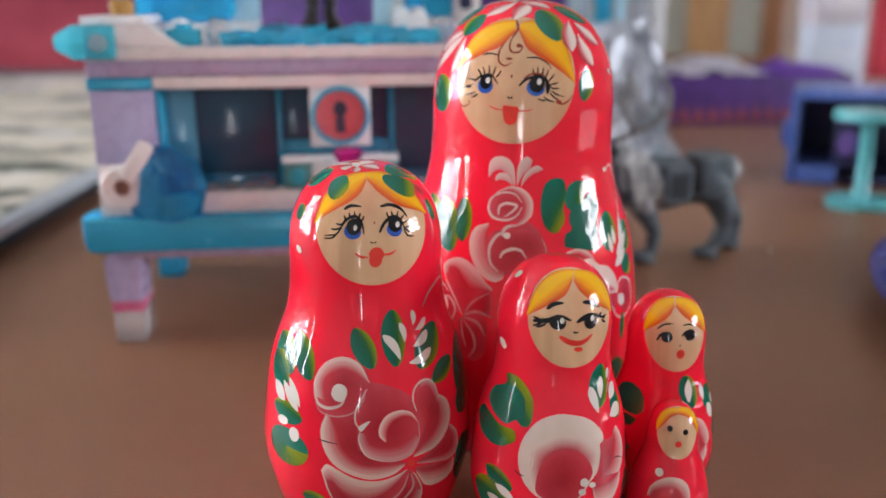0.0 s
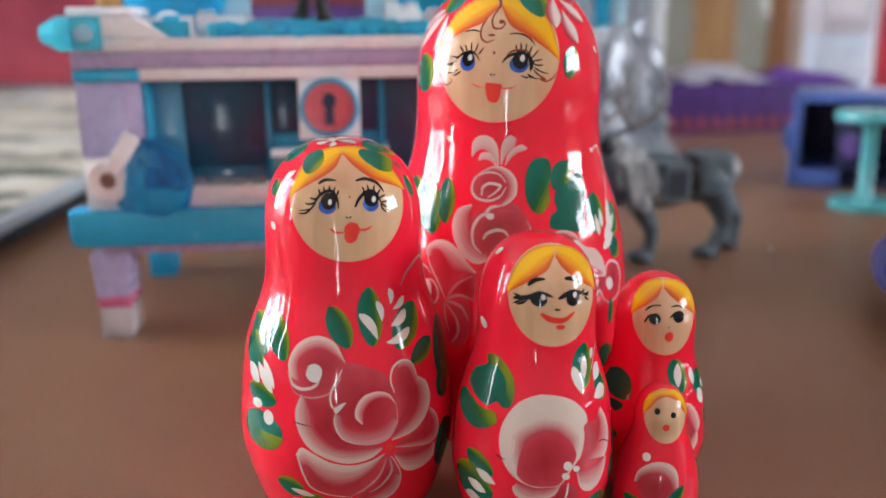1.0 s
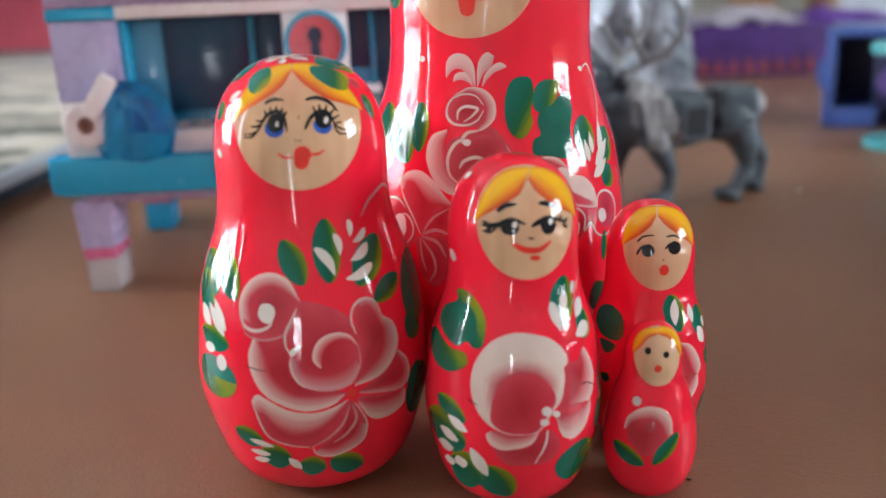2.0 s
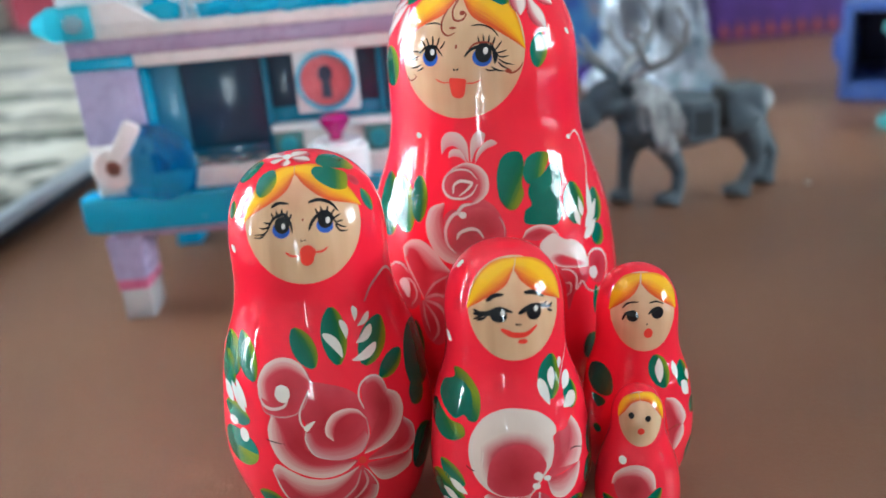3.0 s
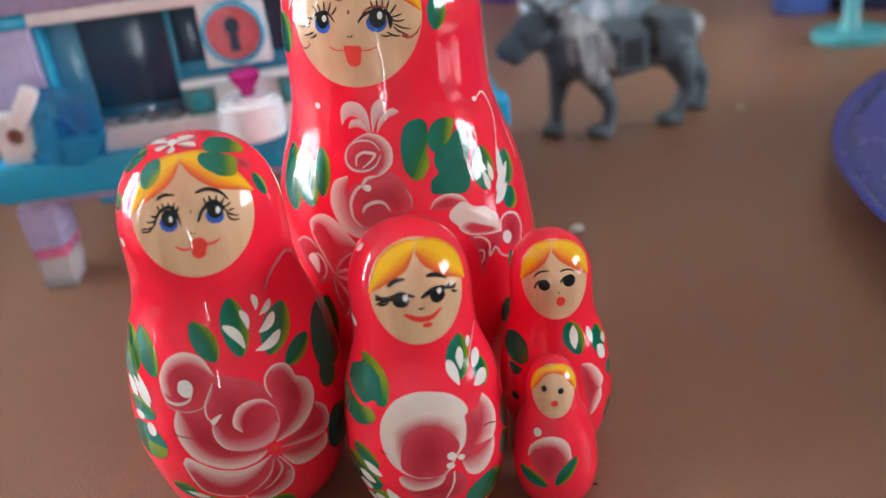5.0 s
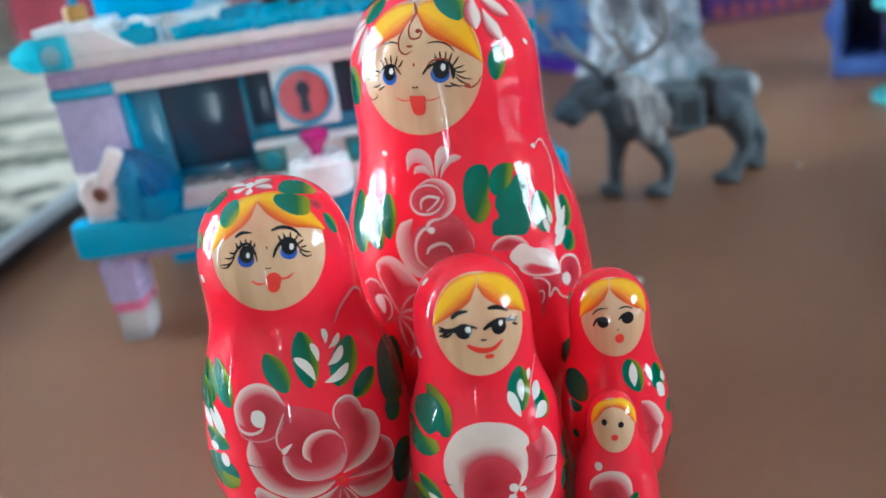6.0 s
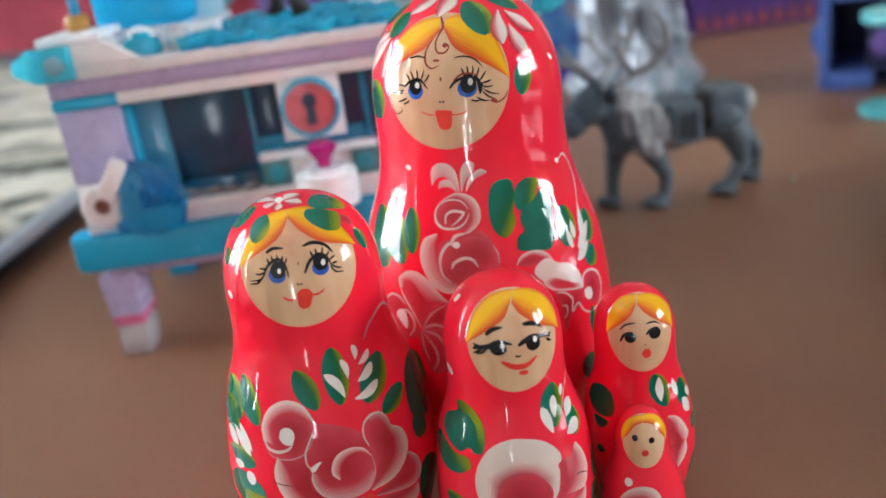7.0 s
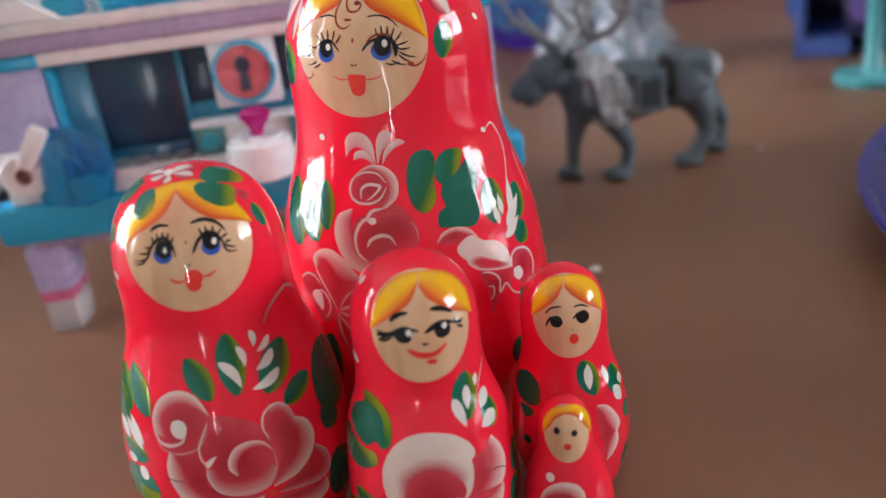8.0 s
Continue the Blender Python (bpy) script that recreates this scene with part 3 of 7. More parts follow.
def doll_profile(knots, girth, dome, power):
    """Radius by height, both for a doll one high: a smooth curve through the girths, closed by a dome."""
    k, h = np.array(girth), np.diff(knots)
    n = len(knots)
    a, b = np.zeros((n, n)), np.zeros(n)
    a[0, 0] = a[-1, -1] = 1
    for i in range(1, n - 1):
        a[i, i - 1], a[i, i], a[i, i + 1] = h[i - 1], 2 * (h[i - 1] + h[i]), h[i]
        b[i] = 6 * ((k[i + 1] - k[i]) / h[i] - (k[i] - k[i - 1]) / h[i - 1])
    m = np.linalg.solve(a, b)
    x = np.linspace(0, 1, 401)
    i = np.clip(np.searchsorted(knots, x, side="right") - 1, 0, n - 2)
    lo, hi, w = np.array(knots)[i], np.array(knots)[i + 1], h[i]
    y = m[i] * (hi - x) ** 3 / (6 * w) + m[i + 1] * (x - lo) ** 3 / (6 * w) + (k[i] / w - m[i] * w / 6) * (hi - x) + (k[i + 1] / w - m[i + 1] * w / 6) * (x - lo)
    s = np.clip((x - dome) / (1 - dome), 0, 1)
    return x, y * (1 - s ** power) ** (1 / power)


class Doll:
    """A turned doll and the paint on it, gathered into one mesh. Angles in degrees from its front, heights and sizes in millimetres."""

    def __init__(self, height, girth, knots_r, dome, power):
        self.h = height
        self.z, r = doll_profile(KNOTS, knots_r, dome, power)
        self.z, self.r = self.z * height, r * height * girth
        self.verts, self.norms, self.faces, self.uvs, self.mats = [], [], [], [], []
        self.slots, self.count, self.total = [], 0, 0
        self.body()

    def radius(self, z):
        return np.interp(z, self.z, self.r, left=self.r[0], right=-1.0)

    def normal(self, p):
        """Outward normals on the surface."""
        z, e = p[..., 2], self.h * 0.004
        slope = (np.interp(np.clip(z + e, 0, self.h), self.z, self.r) - np.interp(np.clip(z - e, 0, self.h), self.z, self.r)) / (np.clip(z + e, 0, self.h) - np.clip(z - e, 0, self.h))
        rho = np.maximum(np.hypot(p[..., 0], p[..., 1]), 1e-6)
        n = np.stack([p[..., 0] / rho, p[..., 1] / rho, -slope], -1)
        return n / np.linalg.norm(n, axis=-1, keepdims=True)

    def at(self, angle, z):
        r = float(self.radius(z))
        return np.array([r * math.sin(radians(angle)), -r * math.cos(radians(angle)), z])

    def lay(self, p, lift):
        """Moves points straight out (or out from the head's middle) on to the surface."""
        zc = np.minimum(p[..., 2], 0.75 * self.h)
        c = np.stack([0 * zc, 0 * zc, zc], -1)
        d = p - c
        lo, hi = np.full(p.shape[:-1], 0.2), np.full(p.shape[:-1], 4.0)
        for _ in range(40):
            mid = (lo + hi) / 2
            q = c + d * mid[..., None]
            inside = np.hypot(q[..., 0], q[..., 1]) < self.radius(q[..., 2])
            lo, hi = np.where(inside, mid, lo), np.where(inside, hi, mid)
        q = c + d * lo[..., None]
        n = self.normal(q)
        return q + n * lift, n

    def grid(self, kind, p, u, v, closed=False):
        """Adds a sheet of rows and columns of points."""
        if kind not in self.slots:
            self.slots.append(kind)
        lift = 0.0 if kind == "red" else 0.016 + 0.3 * PAINTS[kind][1] + 0.0003 * self.count
        self.count += kind != "red"
        q, n = (p, self.normal(p)) if kind == "red" else self.lay(p, lift)
        rows, cols = q.shape[:2]
        start = self.total
        self.verts.append(q.reshape(-1, 3))
        self.norms.append(n.reshape(-1, 3))
        self.uvs.append(np.stack([np.broadcast_to(u, (rows, cols)), np.broadcast_to(v, (rows, cols))], -1).reshape(-1, 2))
        k = np.arange(rows * cols).reshape(rows, cols) + start
        self.total += rows * cols
        m = cols if closed else cols - 1
        j = (np.arange(m) + 1) % cols
        f = np.stack([k[:-1, :m], k[:-1][:, j], k[1:][:, j], k[1:, :m]], -1).reshape(-1, 4)
        a, b, c = (q.reshape(-1, 3)[f[:, i] - start] for i in range(3))
        if (np.cross(b - a, c - a) * n.reshape(-1, 3)[f[:, 0] - start]).sum() < 0:
            f = f[:, ::-1]
        self.faces.append(f)
        self.mats.append(np.full(len(f), self.slots.index(kind)))

    def body(self):
        t = np.linspace(0, math.tau, 241)
        length = np.r_[0, np.cumsum(np.hypot(np.diff(self.r), np.diff(self.z)))]
        s = np.linspace(0, length[-1], 240)
        r, z = np.interp(s, length, self.r), np.interp(s, length, self.z)
        r, z = np.r_[0.001, r[0] * 0.6, r], np.r_[0, 0, z]
        r[-1] = 0.001
        self.grid("red", np.stack([r[:, None] * np.sin(t), -r[:, None] * np.cos(t), np.broadcast_to(z[:, None], (len(z), len(t)))], -1), 0.5, 0.5)

    def blob(self, kind, angle, z, depth, rx, ry, turn=0, back=0):
        """An oval of paint round a point depth from the axis; turn leans it sideways, back tips it with the surface."""
        a, tip, swing = radians(angle), radians(back), radians(turn)
        side, out = np.array([math.cos(a), math.sin(a), 0]), np.array([math.sin(a), -math.cos(a), 0])
        rise = np.array([0, 0, math.cos(tip)]) - out * math.sin(tip)
        c = out * depth + np.array([0, 0, z])
        side, up = side * math.cos(swing) - rise * math.sin(swing), side * math.sin(swing) + rise * math.cos(swing)
        rings, segs = max(4, int(max(rx, ry) / 0.4) + 2), max(40, int(max(rx, ry) * 9))
        rho, phi = np.linspace(0.0005, 1, rings)[:, None], np.linspace(0, math.tau, segs + 1)[None]
        p = c + (rho * rx * np.cos(phi))[..., None] * side + (rho * ry * np.sin(phi))[..., None] * up
        self.grid(kind, p, np.broadcast_to(rho, (rings, segs + 1)), phi / math.tau)

    def ribbon(self, kind, line, half, cut=3):
        """A stroke along a line of points with half widths."""
        d = np.gradient(line, axis=0)
        n = self.normal(line)
        s = np.cross(n, d)
        s /= np.linalg.norm(s, axis=1, keepdims=True) + 1e-9
        cols = max(cut, int(half.max() / 0.45) + 3)
        v = np.linspace(-1, 1, cols)[None]
        p = line[:, None] + (half[:, None] * v)[..., None] * s[:, None]
        self.grid(kind, p, np.linspace(0, 1, len(line))[:, None], (v + 1) / 2)

    def leaf(self, kind, a, b, width, bend=0, fat=0.5):
        p, q = self.at(*a), self.at(*b)
        size = np.linalg.norm(q - p)
        n = max(10, int(size / 0.5))
        t = np.linspace(0, 1, n)
        mid = self.normal(((p + q) / 2)[None])[0]
        s = np.cross(mid, q - p) / (size + 1e-9)
        line = p + t[:, None] * (q - p) + (bend * size * np.sin(math.pi * t))[:, None] * s
        line, _ = self.lay(line, 0)
        self.ribbon(kind, line, width / 2 * np.sin(math.pi * np.clip(t, 0.012, 0.988) ** (math.log(0.5) / math.log(fat))) ** (0.52 if "green" in kind else 0.75))

    def curve(self, points, n=None):
        """A smooth line on the surface through (angle, height) pairs."""
        p = np.array([self.at(*q) for q in points])
        size = np.linalg.norm(np.diff(p, axis=0), axis=1).sum()
        n = n or max(10, int(size / 0.3))
        e = np.vstack([2 * p[0] - p[1], p, 2 * p[-1] - p[-2]])
        t = np.linspace(0, len(p) - 1.000001, n)
        i = t.astype(int)
        f = (t - i)[:, None]
        a, b, c, d = e[i], e[i + 1], e[i + 2], e[i + 3]
        line = 0.5 * (2 * b + (c - a) * f + (2 * a - 5 * b + 4 * c - d) * f ** 2 + (3 * b - a - 3 * c + d) * f ** 3)
        return self.lay(line, 0)[0]

    def stroke(self, kind, width, *points):
        line = self.curve(points)
        t = np.linspace(0.02, 0.99, len(line))
        self.ribbon(kind, line, width / 2 * (0.15 + 0.85 * np.sin(math.pi * t ** 0.8) ** 0.6))

    def band(self, kind, outer, inner):
        """Paint between two edges, from the outer to the inner."""
        n = 28
        a, b = self.curve(outer, n), self.curve(inner, n)
        cols = max(5, int(np.linalg.norm(a - b, axis=1).max() / 0.5) + 2)
        v = np.linspace(0, 1, cols)[None]
        self.grid(kind, a[:, None] * (1 - v)[..., None] + b[:, None] * v[..., None], np.linspace(0, 1, n)[:, None], v)

    def patch(self, kind, points, lean=0):
        """Paint inside a closed smooth outline; lean: the side, in degrees clockwise from the top, to which the brush was turned."""
        p = np.array([self.at(*q) for q in points])
        e = np.vstack([p[-1:], p, p[:2]])
        size = np.linalg.norm(np.diff(e, axis=0), axis=1).sum()
        n = max(28, int(size / 0.45))
        t = np.linspace(0, len(p) - 1e-6, n)
        i = t.astype(int)
        f = (t - i)[:, None]
        a, b, c, d = e[i], e[i + 1], e[i + 2], e[(i + 3) % len(e)]
        rim = 0.5 * (2 * b + (c - a) * f + (2 * a - 5 * b + 4 * c - d) * f ** 2 + (3 * b - a - 3 * c + d) * f ** 3)
        mid = self.lay(p.mean(0)[None], 0)[0][0]
        reach = np.linalg.norm(rim - mid, axis=1).max()
        rho = np.linspace(0.0005, 1, max(4, int(reach / 0.5) + 2))[:, None]
        sheet = mid + rho[..., None] * (rim - mid)[None]
        out = self.normal(mid[None])[0]
        side = np.cross((0, 0, 1), out)
        side /= np.linalg.norm(side)
        to = side * math.sin(radians(lean)) + np.cross(out, side) * math.cos(radians(lean))
        far = (sheet - mid) @ to
        v = np.clip(0.5 + 0.62 * far / np.abs(far).max(), 0, 1)
        self.grid(kind, sheet, np.broadcast_to(rho, v.shape), v)

    def finish(self, x, y, lean, label):
        me = bpy.data.meshes.new("nesting_doll")
        v, n = np.concatenate(self.verts) * MM, np.concatenate(self.norms)
        f = np.concatenate(self.faces)
        me.from_pydata(v.tolist(), [], f.tolist())
        for kind in self.slots:
            me.materials.append(PAINTS[kind][0])
        me.polygons.foreach_set("material_index", np.concatenate(self.mats))
        me.polygons.foreach_set("use_smooth", np.ones(len(f), bool))
        layer = me.uv_layers.new(name="paint")
        layer.data.foreach_set("uv", np.concatenate(self.uvs)[f.ravel()].ravel())
        me.normals_split_custom_set_from_vertices(n.tolist())
        ob = new("nesting_doll", me)
        ob.matrix_world = pose(x * MM, y * MM, 0.0002, 0, lean, 0)
        return tagged(ob, label, "doll", "nesting dolls")


def largest_doll():
    d = Doll(94.77, 1.0992, GIRTH, 0.665, 2.319)
    blob, leaf, stroke, band, patch = d.blob, d.leaf, d.stroke, d.band, d.patch
    blob("skin", -2.6, 79.82, 14.33, 11.31, 11.57, 0, 16)
    band("hair", [(-5.0, 90.81), (-22.6, 90.5), (-36.9, 87.79), (-43.8, 81.7)], [(-3.7, 88.82), (-12.1, 86.37), (-23.4, 84.87), (-42.9, 81.52)])
    band("hair", [(0.1, 90.48), (14.1, 90.85), (32.1, 87.17), (36.1, 79.95)], [(-1.7, 89.13), (5.7, 85.86), (18.1, 83.63), (35.8, 79.76)])
    stroke("brown", 0.49, (-4.5, 90.91), (-2.1, 89.31), (-5.5, 87.97))
    stroke("brown", 0.37, (-1.8, 88.96), (-6.5, 87.09), (-5.3, 85.41), (-0.3, 85.29), (2.1, 86.23), (-0.6, 86.66))
    blob("brown", -0.3, 86.4, 15.55, 0.50, 0.42, 1, 29)
    stroke("brown", 0.37, (-9.8, 87.14), (-13.1, 85.36), (-12.5, 83.66), (-8.8, 82.84), (-4.1, 83.32))
    leaf("brown", (-8.4, 84.09), (-3.5, 84.06), 0.48, 0, 0.5)
    stroke("black", 0.28, (5.2, 84.32), (11.6, 84.36), (17.4, 83.58), (20.9, 82.26))
    stroke("black", 0.29, (-24.6, 84.61), (-18.4, 84.92), (-13.0, 84.61))
    blob("blue", -19.7, 79.18, 17.76, 1.55, 1.48, 6, 8)
    blob("black", -19.5, 79.91, 17.65, 1.25, 1.43, 5, 9)
    blob("white", -18.2, 80.12, 17.66, 0.44, 0.53, 4, 11)
    stroke("black", 0.46, (-27.4, 79.77), (-23.0, 80.8), (-16.7, 81.11), (-11.7, 79.47))
    stroke("black", 0.29, (-23.0, 80.8), (-24.2, 81.51), (-26.3, 82.06))
    stroke("black", 0.29, (-20.7, 81.04), (-21.5, 81.79), (-22.9, 82.45))
    stroke("black", 0.29, (-18.0, 81.19), (-18.1, 81.97), (-18.6, 82.83))
    stroke("black", 0.29, (-15.5, 81.09), (-14.6, 81.83), (-14.0, 82.64))
    stroke("black", 0.29, (-13.5, 80.68), (-11.6, 81.29), (-10.4, 81.98))
    stroke("black", 0.29, (-26.1, 79.99), (-28.8, 80.13), (-32.3, 80.12))
    stroke("black", 0.29, (-27.5, 79.37), (-31.5, 78.9), (-36.3, 78.6))
    stroke("black", 0.24, (-28.3, 78.74), (-33.1, 78.67), (-40.2, 78.75))
    stroke("black", 0.29, (-25.9, 77.94), (-29.0, 77.49), (-33.4, 77.2))
    stroke("black", 0.29, (-23.9, 77.55), (-26.2, 77.11), (-29.0, 76.82))
    blob("blue", 10.8, 79.04, 17.76, 1.69, 1.52, 8, 8)
    blob("black", 11.7, 79.84, 17.65, 1.41, 1.67, 8, 10)
    blob("white", 12.9, 80.12, 17.65, 0.44, 0.60, 8, 10)
    stroke("black", 0.51, (1.0, 79.29), (4.4, 80.37), (10.0, 80.95), (16.4, 80.47), (20.5, 78.87))
    stroke("black", 0.29, (10.0, 81.07), (9.4, 81.75), (8.9, 82.55))
    stroke("black", 0.29, (12.0, 81.1), (12.1, 82.03), (12.0, 82.81))
    stroke("black", 0.29, (14.2, 80.93), (15.1, 81.9), (15.5, 82.66))
    stroke("black", 0.29, (16.4, 80.59), (17.8, 81.58), (18.9, 82.31))
    stroke("black", 0.29, (18.2, 80.11), (20.3, 80.8), (22.5, 81.55))
    stroke("black", 0.29, (19.2, 79.66), (22.0, 79.76), (24.9, 79.99))
    stroke("black", 0.29, (19.6, 79.08), (22.4, 78.89), (25.7, 78.98))
    stroke("black", 0.29, (19.6, 78.63), (23.6, 77.81), (28.4, 77.4))
    stroke("black", 0.29, (19.2, 78.22), (22.0, 77.29), (25.3, 76.77))
    stroke("black", 0.29, (12.1, 77.06), (15.6, 76.76), (19.2, 76.99))
    stroke("black", 0.29, (15.5, 77.42), (19.1, 76.71), (22.6, 76.51))
    blob("brown", -3.7, 80.99, 17.47, 0.21, 0.36, 5, 14)
    stroke("black", 0.29, (-5.6, 77.34), (-5.0, 77.17), (-4.4, 77.12))
    stroke("black", 0.29, (-3.8, 77.1), (-3.2, 77.18), (-2.6, 77.36))
    patch("lips", [(-8.1, 75.62), (-5.0, 75.73), (-1.2, 75.64), (1.2, 75.41), (0.9, 74.31), (-0.1, 72.74), (-2.9, 72.2), (-6.3, 72.55), (-7.6, 73.7)])
    stroke("brown", 0.38, (3.6, 80.59), (7.5, 81.39), (12.6, 81.56), (17.5, 81.15))
    patch("black", [(15.3, 81.22), (17.8, 80.58), (19.4, 78.99), (17.6, 77.85), (16.8, 78.92), (16.4, 80.08)])
    stroke("lips", 0.25, (-16.6, 75.57), (-12.3, 75.0), (-7.6, 74.98))
    stroke("lips", 0.24, (0.4, 74.84), (5.3, 74.82), (9.8, 75.31))
    stroke("brown", 0.33, (22.9, 76.5), (26.7, 76.06), (31.1, 76.6), (33.9, 77.73))
    blob("brown", 24.9, 76.46, 18.06, 0.59, 0.37, 9, 4)
    stroke("brown", 0.25, (-37.8, 76.02), (-34.5, 75.0), (-29.8, 75.7), (-31.1, 76.32))
    leaf("green", (-47.5, 87.78), (-41.5, 91.78), 4.76, 0, 0.5)
    leaf("green", (-79.4, 89.53), (-58.2, 92.94), 5.89, 0, 0.5)
    leaf("green", (19.0, 92.73), (27.6, 87.3), 5.28, 0, 0.5)
    leaf("green", (42.0, 93.26), (67.3, 90.31), 4.34, 0, 0.5)
    leaf("green", (47.5, 82.22), (42.1, 76.45), 3.77, 0, 0.5)
    leaf("green", (-63.3, 80.1), (-52.0, 73.68), 7.81, 0, 0.5)
    leaf("shaded", (-11.1, 94.07), (-37.4, 91.46), 3.50, 0.05, 0.6)
    leaf("shaded", (5.8, 93.56), (-7.4, 90.88), 3.78, 0, 0.4)
    leaf("shaded", (-9.0, 94.01), (33.3, 92.96), 3.15, 0, 0.6)
    leaf("shaded", (-13.0, 94.08), (-101.9, 94.28), 3.51, 0, 0.5)
    leaf("shaded", (-12.8, 94.13), (-157.4, 94.53), 5.54, 0, 0.5)
    leaf("shaded", (-14.9, 94.19), (72.1, 94.69), 5.00, 0, 0.5)
    leaf("shaded", (45.2, 90.91), (36.2, 85.42), 3.46, -0.08, 0.65)
    leaf("shaded", (49.8, 90.48), (66.3, 86.35), 3.56, -0.1, 0.55)
    leaf("shaded", (46.6, 88.56), (52.5, 82.66), 3.48, -0.12, 0.6)
    leaf("shaded", (-52.1, 88.44), (-75.4, 84.86), 4.55, 0, 0.5)
    leaf("shaded", (-47.8, 87.84), (-73.4, 80.85), 3.74, 0, 0.5)
    leaf("shaded", (-44.4, 87.45), (-48.2, 80.95), 2.49, 0, 0.5)
    blob("white", -30.2, 65.2, 18.38, 0.63, 0.52, 8, 5)
    blob("white", 64.2, 62.73, 18.69, 0.67, 0.43, 24, 8)
    blob("white", 73.0, 81.4, 17.39, 0.82, 0.47, 38, 13)
    band("tip", [(-14.8, 62.17), (-14.9, 64.8), (-10.9, 66.16), (-4.3, 66.0), (-0.1, 64.25), (0.9, 60.94)], [(-14.4, 62.28), (-11.9, 63.32), (-8.7, 63.77), (-5.1, 63.33), (-1.9, 62.04), (0.6, 60.94)])
    band("tip", [(-10.8, 61.67), (-9.9, 62.81), (-6.7, 63.26), (-3.2, 62.86), (-0.2, 60.93)], [(-10.3, 61.63), (-7.9, 61.92), (-5.0, 61.86), (-2.5, 61.45), (-0.3, 60.83)])
    band("tip", [(1.8, 60.99), (1.8, 63.77), (3.3, 65.49), (6.8, 66.42), (10.3, 65.8)], [(2.3, 60.99), (4.8, 62.89), (7.3, 63.66), (9.4, 64.39), (10.4, 65.7)])
    band("tip", [(4.1, 60.85), (5.6, 62.79), (9.6, 64.24), (13.5, 64.74), (16.5, 64.15)], [(4.5, 60.85), (7.2, 62.15), (10.6, 63.15), (13.5, 63.51), (16.5, 63.91)])
    patch("crimson", [(-12.4, 56.81), (-10.6, 59.1), (-3.3, 60.42), (5.7, 59.65), (8.8, 57.04), (5.5, 54.81), (-2.4, 54.47), (-9.4, 55.09)])
    patch("crimson", [(-3.5, 53.01), (2.4, 54.15), (7.1, 54.71), (13.0, 53.27), (16.6, 50.63), (17.1, 47.98), (9.4, 46.63), (1.0, 45.12), (-7.1, 44.67), (-11.3, 47.77), (-11.3, 51.17), (-8.3, 52.68)])
    patch("crimson", [(0.5, 52.59), (5.8, 53.32), (12.3, 52.58), (15.6, 50.18), (15.4, 48.02), (9.5, 47.62), (3.3, 48.59), (-1.8, 49.97)])
    band("rose", [(-8.8, 59.67), (-1.8, 60.82), (5.7, 60.32), (10.5, 58.44), (10.4, 55.85), (6.0, 54.25), (1.5, 53.67)], [(-8.1, 59.49), (-1.8, 60.05), (3.5, 59.03), (6.0, 57.28), (5.2, 55.5), (2.8, 54.52), (1.5, 53.86)])
    stroke("petal", 0.50, (-7.1, 59.99), (-12.2, 58.15), (-12.5, 56.24), (-8.9, 54.96), (-2.5, 54.75), (2.3, 55.55), (5.2, 57.14))
    stroke("petal", 0.35, (-11.1, 58.76), (-5.5, 59.63), (1.0, 59.4), (5.1, 57.89))
    stroke("petal", 0.60, (-7.1, 55.52), (-7.0, 56.94), (-3.7, 57.7), (0.7, 57.55), (2.3, 57.23), (-0.6, 56.09), (-4.2, 55.2))
    stroke("petal", 0.70, (2.6, 53.87), (-2.0, 53.55), (-4.2, 52.39), (-2.7, 51.94), (-0.4, 51.97))
    band("rose", [(-11.8, 53.99), (-18.6, 52.89), (-20.3, 50.06), (-17.6, 46.97), (-12.3, 44.36), (-6.6, 43.42), (-2.7, 44.05)], [(-11.1, 53.45), (-11.5, 51.64), (-10.1, 49.52), (-8.2, 47.48), (-4.6, 46.1), (-2.7, 45.8), (-2.2, 45.56)])
    stroke("petal", 0.70, (-0.4, 51.97), (-4.8, 52.33), (-8.1, 51.26), (-9.9, 49.29), (-8.7, 46.87), (-5.0, 45.39))
    patch("white", [(-0.2, 52.03), (-0.6, 51.62), (-1.8, 51.44), (-3.1, 51.59), (-3.6, 51.98), (-3.2, 52.38), (-2.0, 52.57), (-0.7, 52.42)])
    stroke("petal", 0.70, (-4.6, 47.88), (-3.0, 48.99), (1.4, 49.68), (5.2, 49.36), (7.5, 48.01))
    stroke("veil", 0.30, (14.8, 51.61), (16.8, 49.91), (16.6, 48.14))
    patch("crimson", [(-30.8, 44.51), (-28.7, 46.24), (-23.3, 47.14), (-17.2, 46.24), (-12.1, 43.7), (-8.2, 42.34), (-13.9, 40.51), (-19.8, 36.68), (-25.1, 39.7)])
    patch("crimson", [(-40.4, 40.32), (-33.9, 42.37), (-28.5, 41.27), (-23.5, 38.78), (-21.8, 35.7), (-27.7, 33.49), (-33.7, 35.59), (-37.8, 37.87)])
    patch("crimson", [(-19.8, 36.95), (-13.9, 40.51), (-8.8, 42.05), (-7.2, 39.8), (-8.0, 37.15), (-15.0, 36.23)])
    patch("crimson", [(-21.8, 35.7), (-9.9, 36.53), (-8.8, 30.13), (-13.7, 27.55), (-18.9, 28.8), (-21.7, 32.44)])
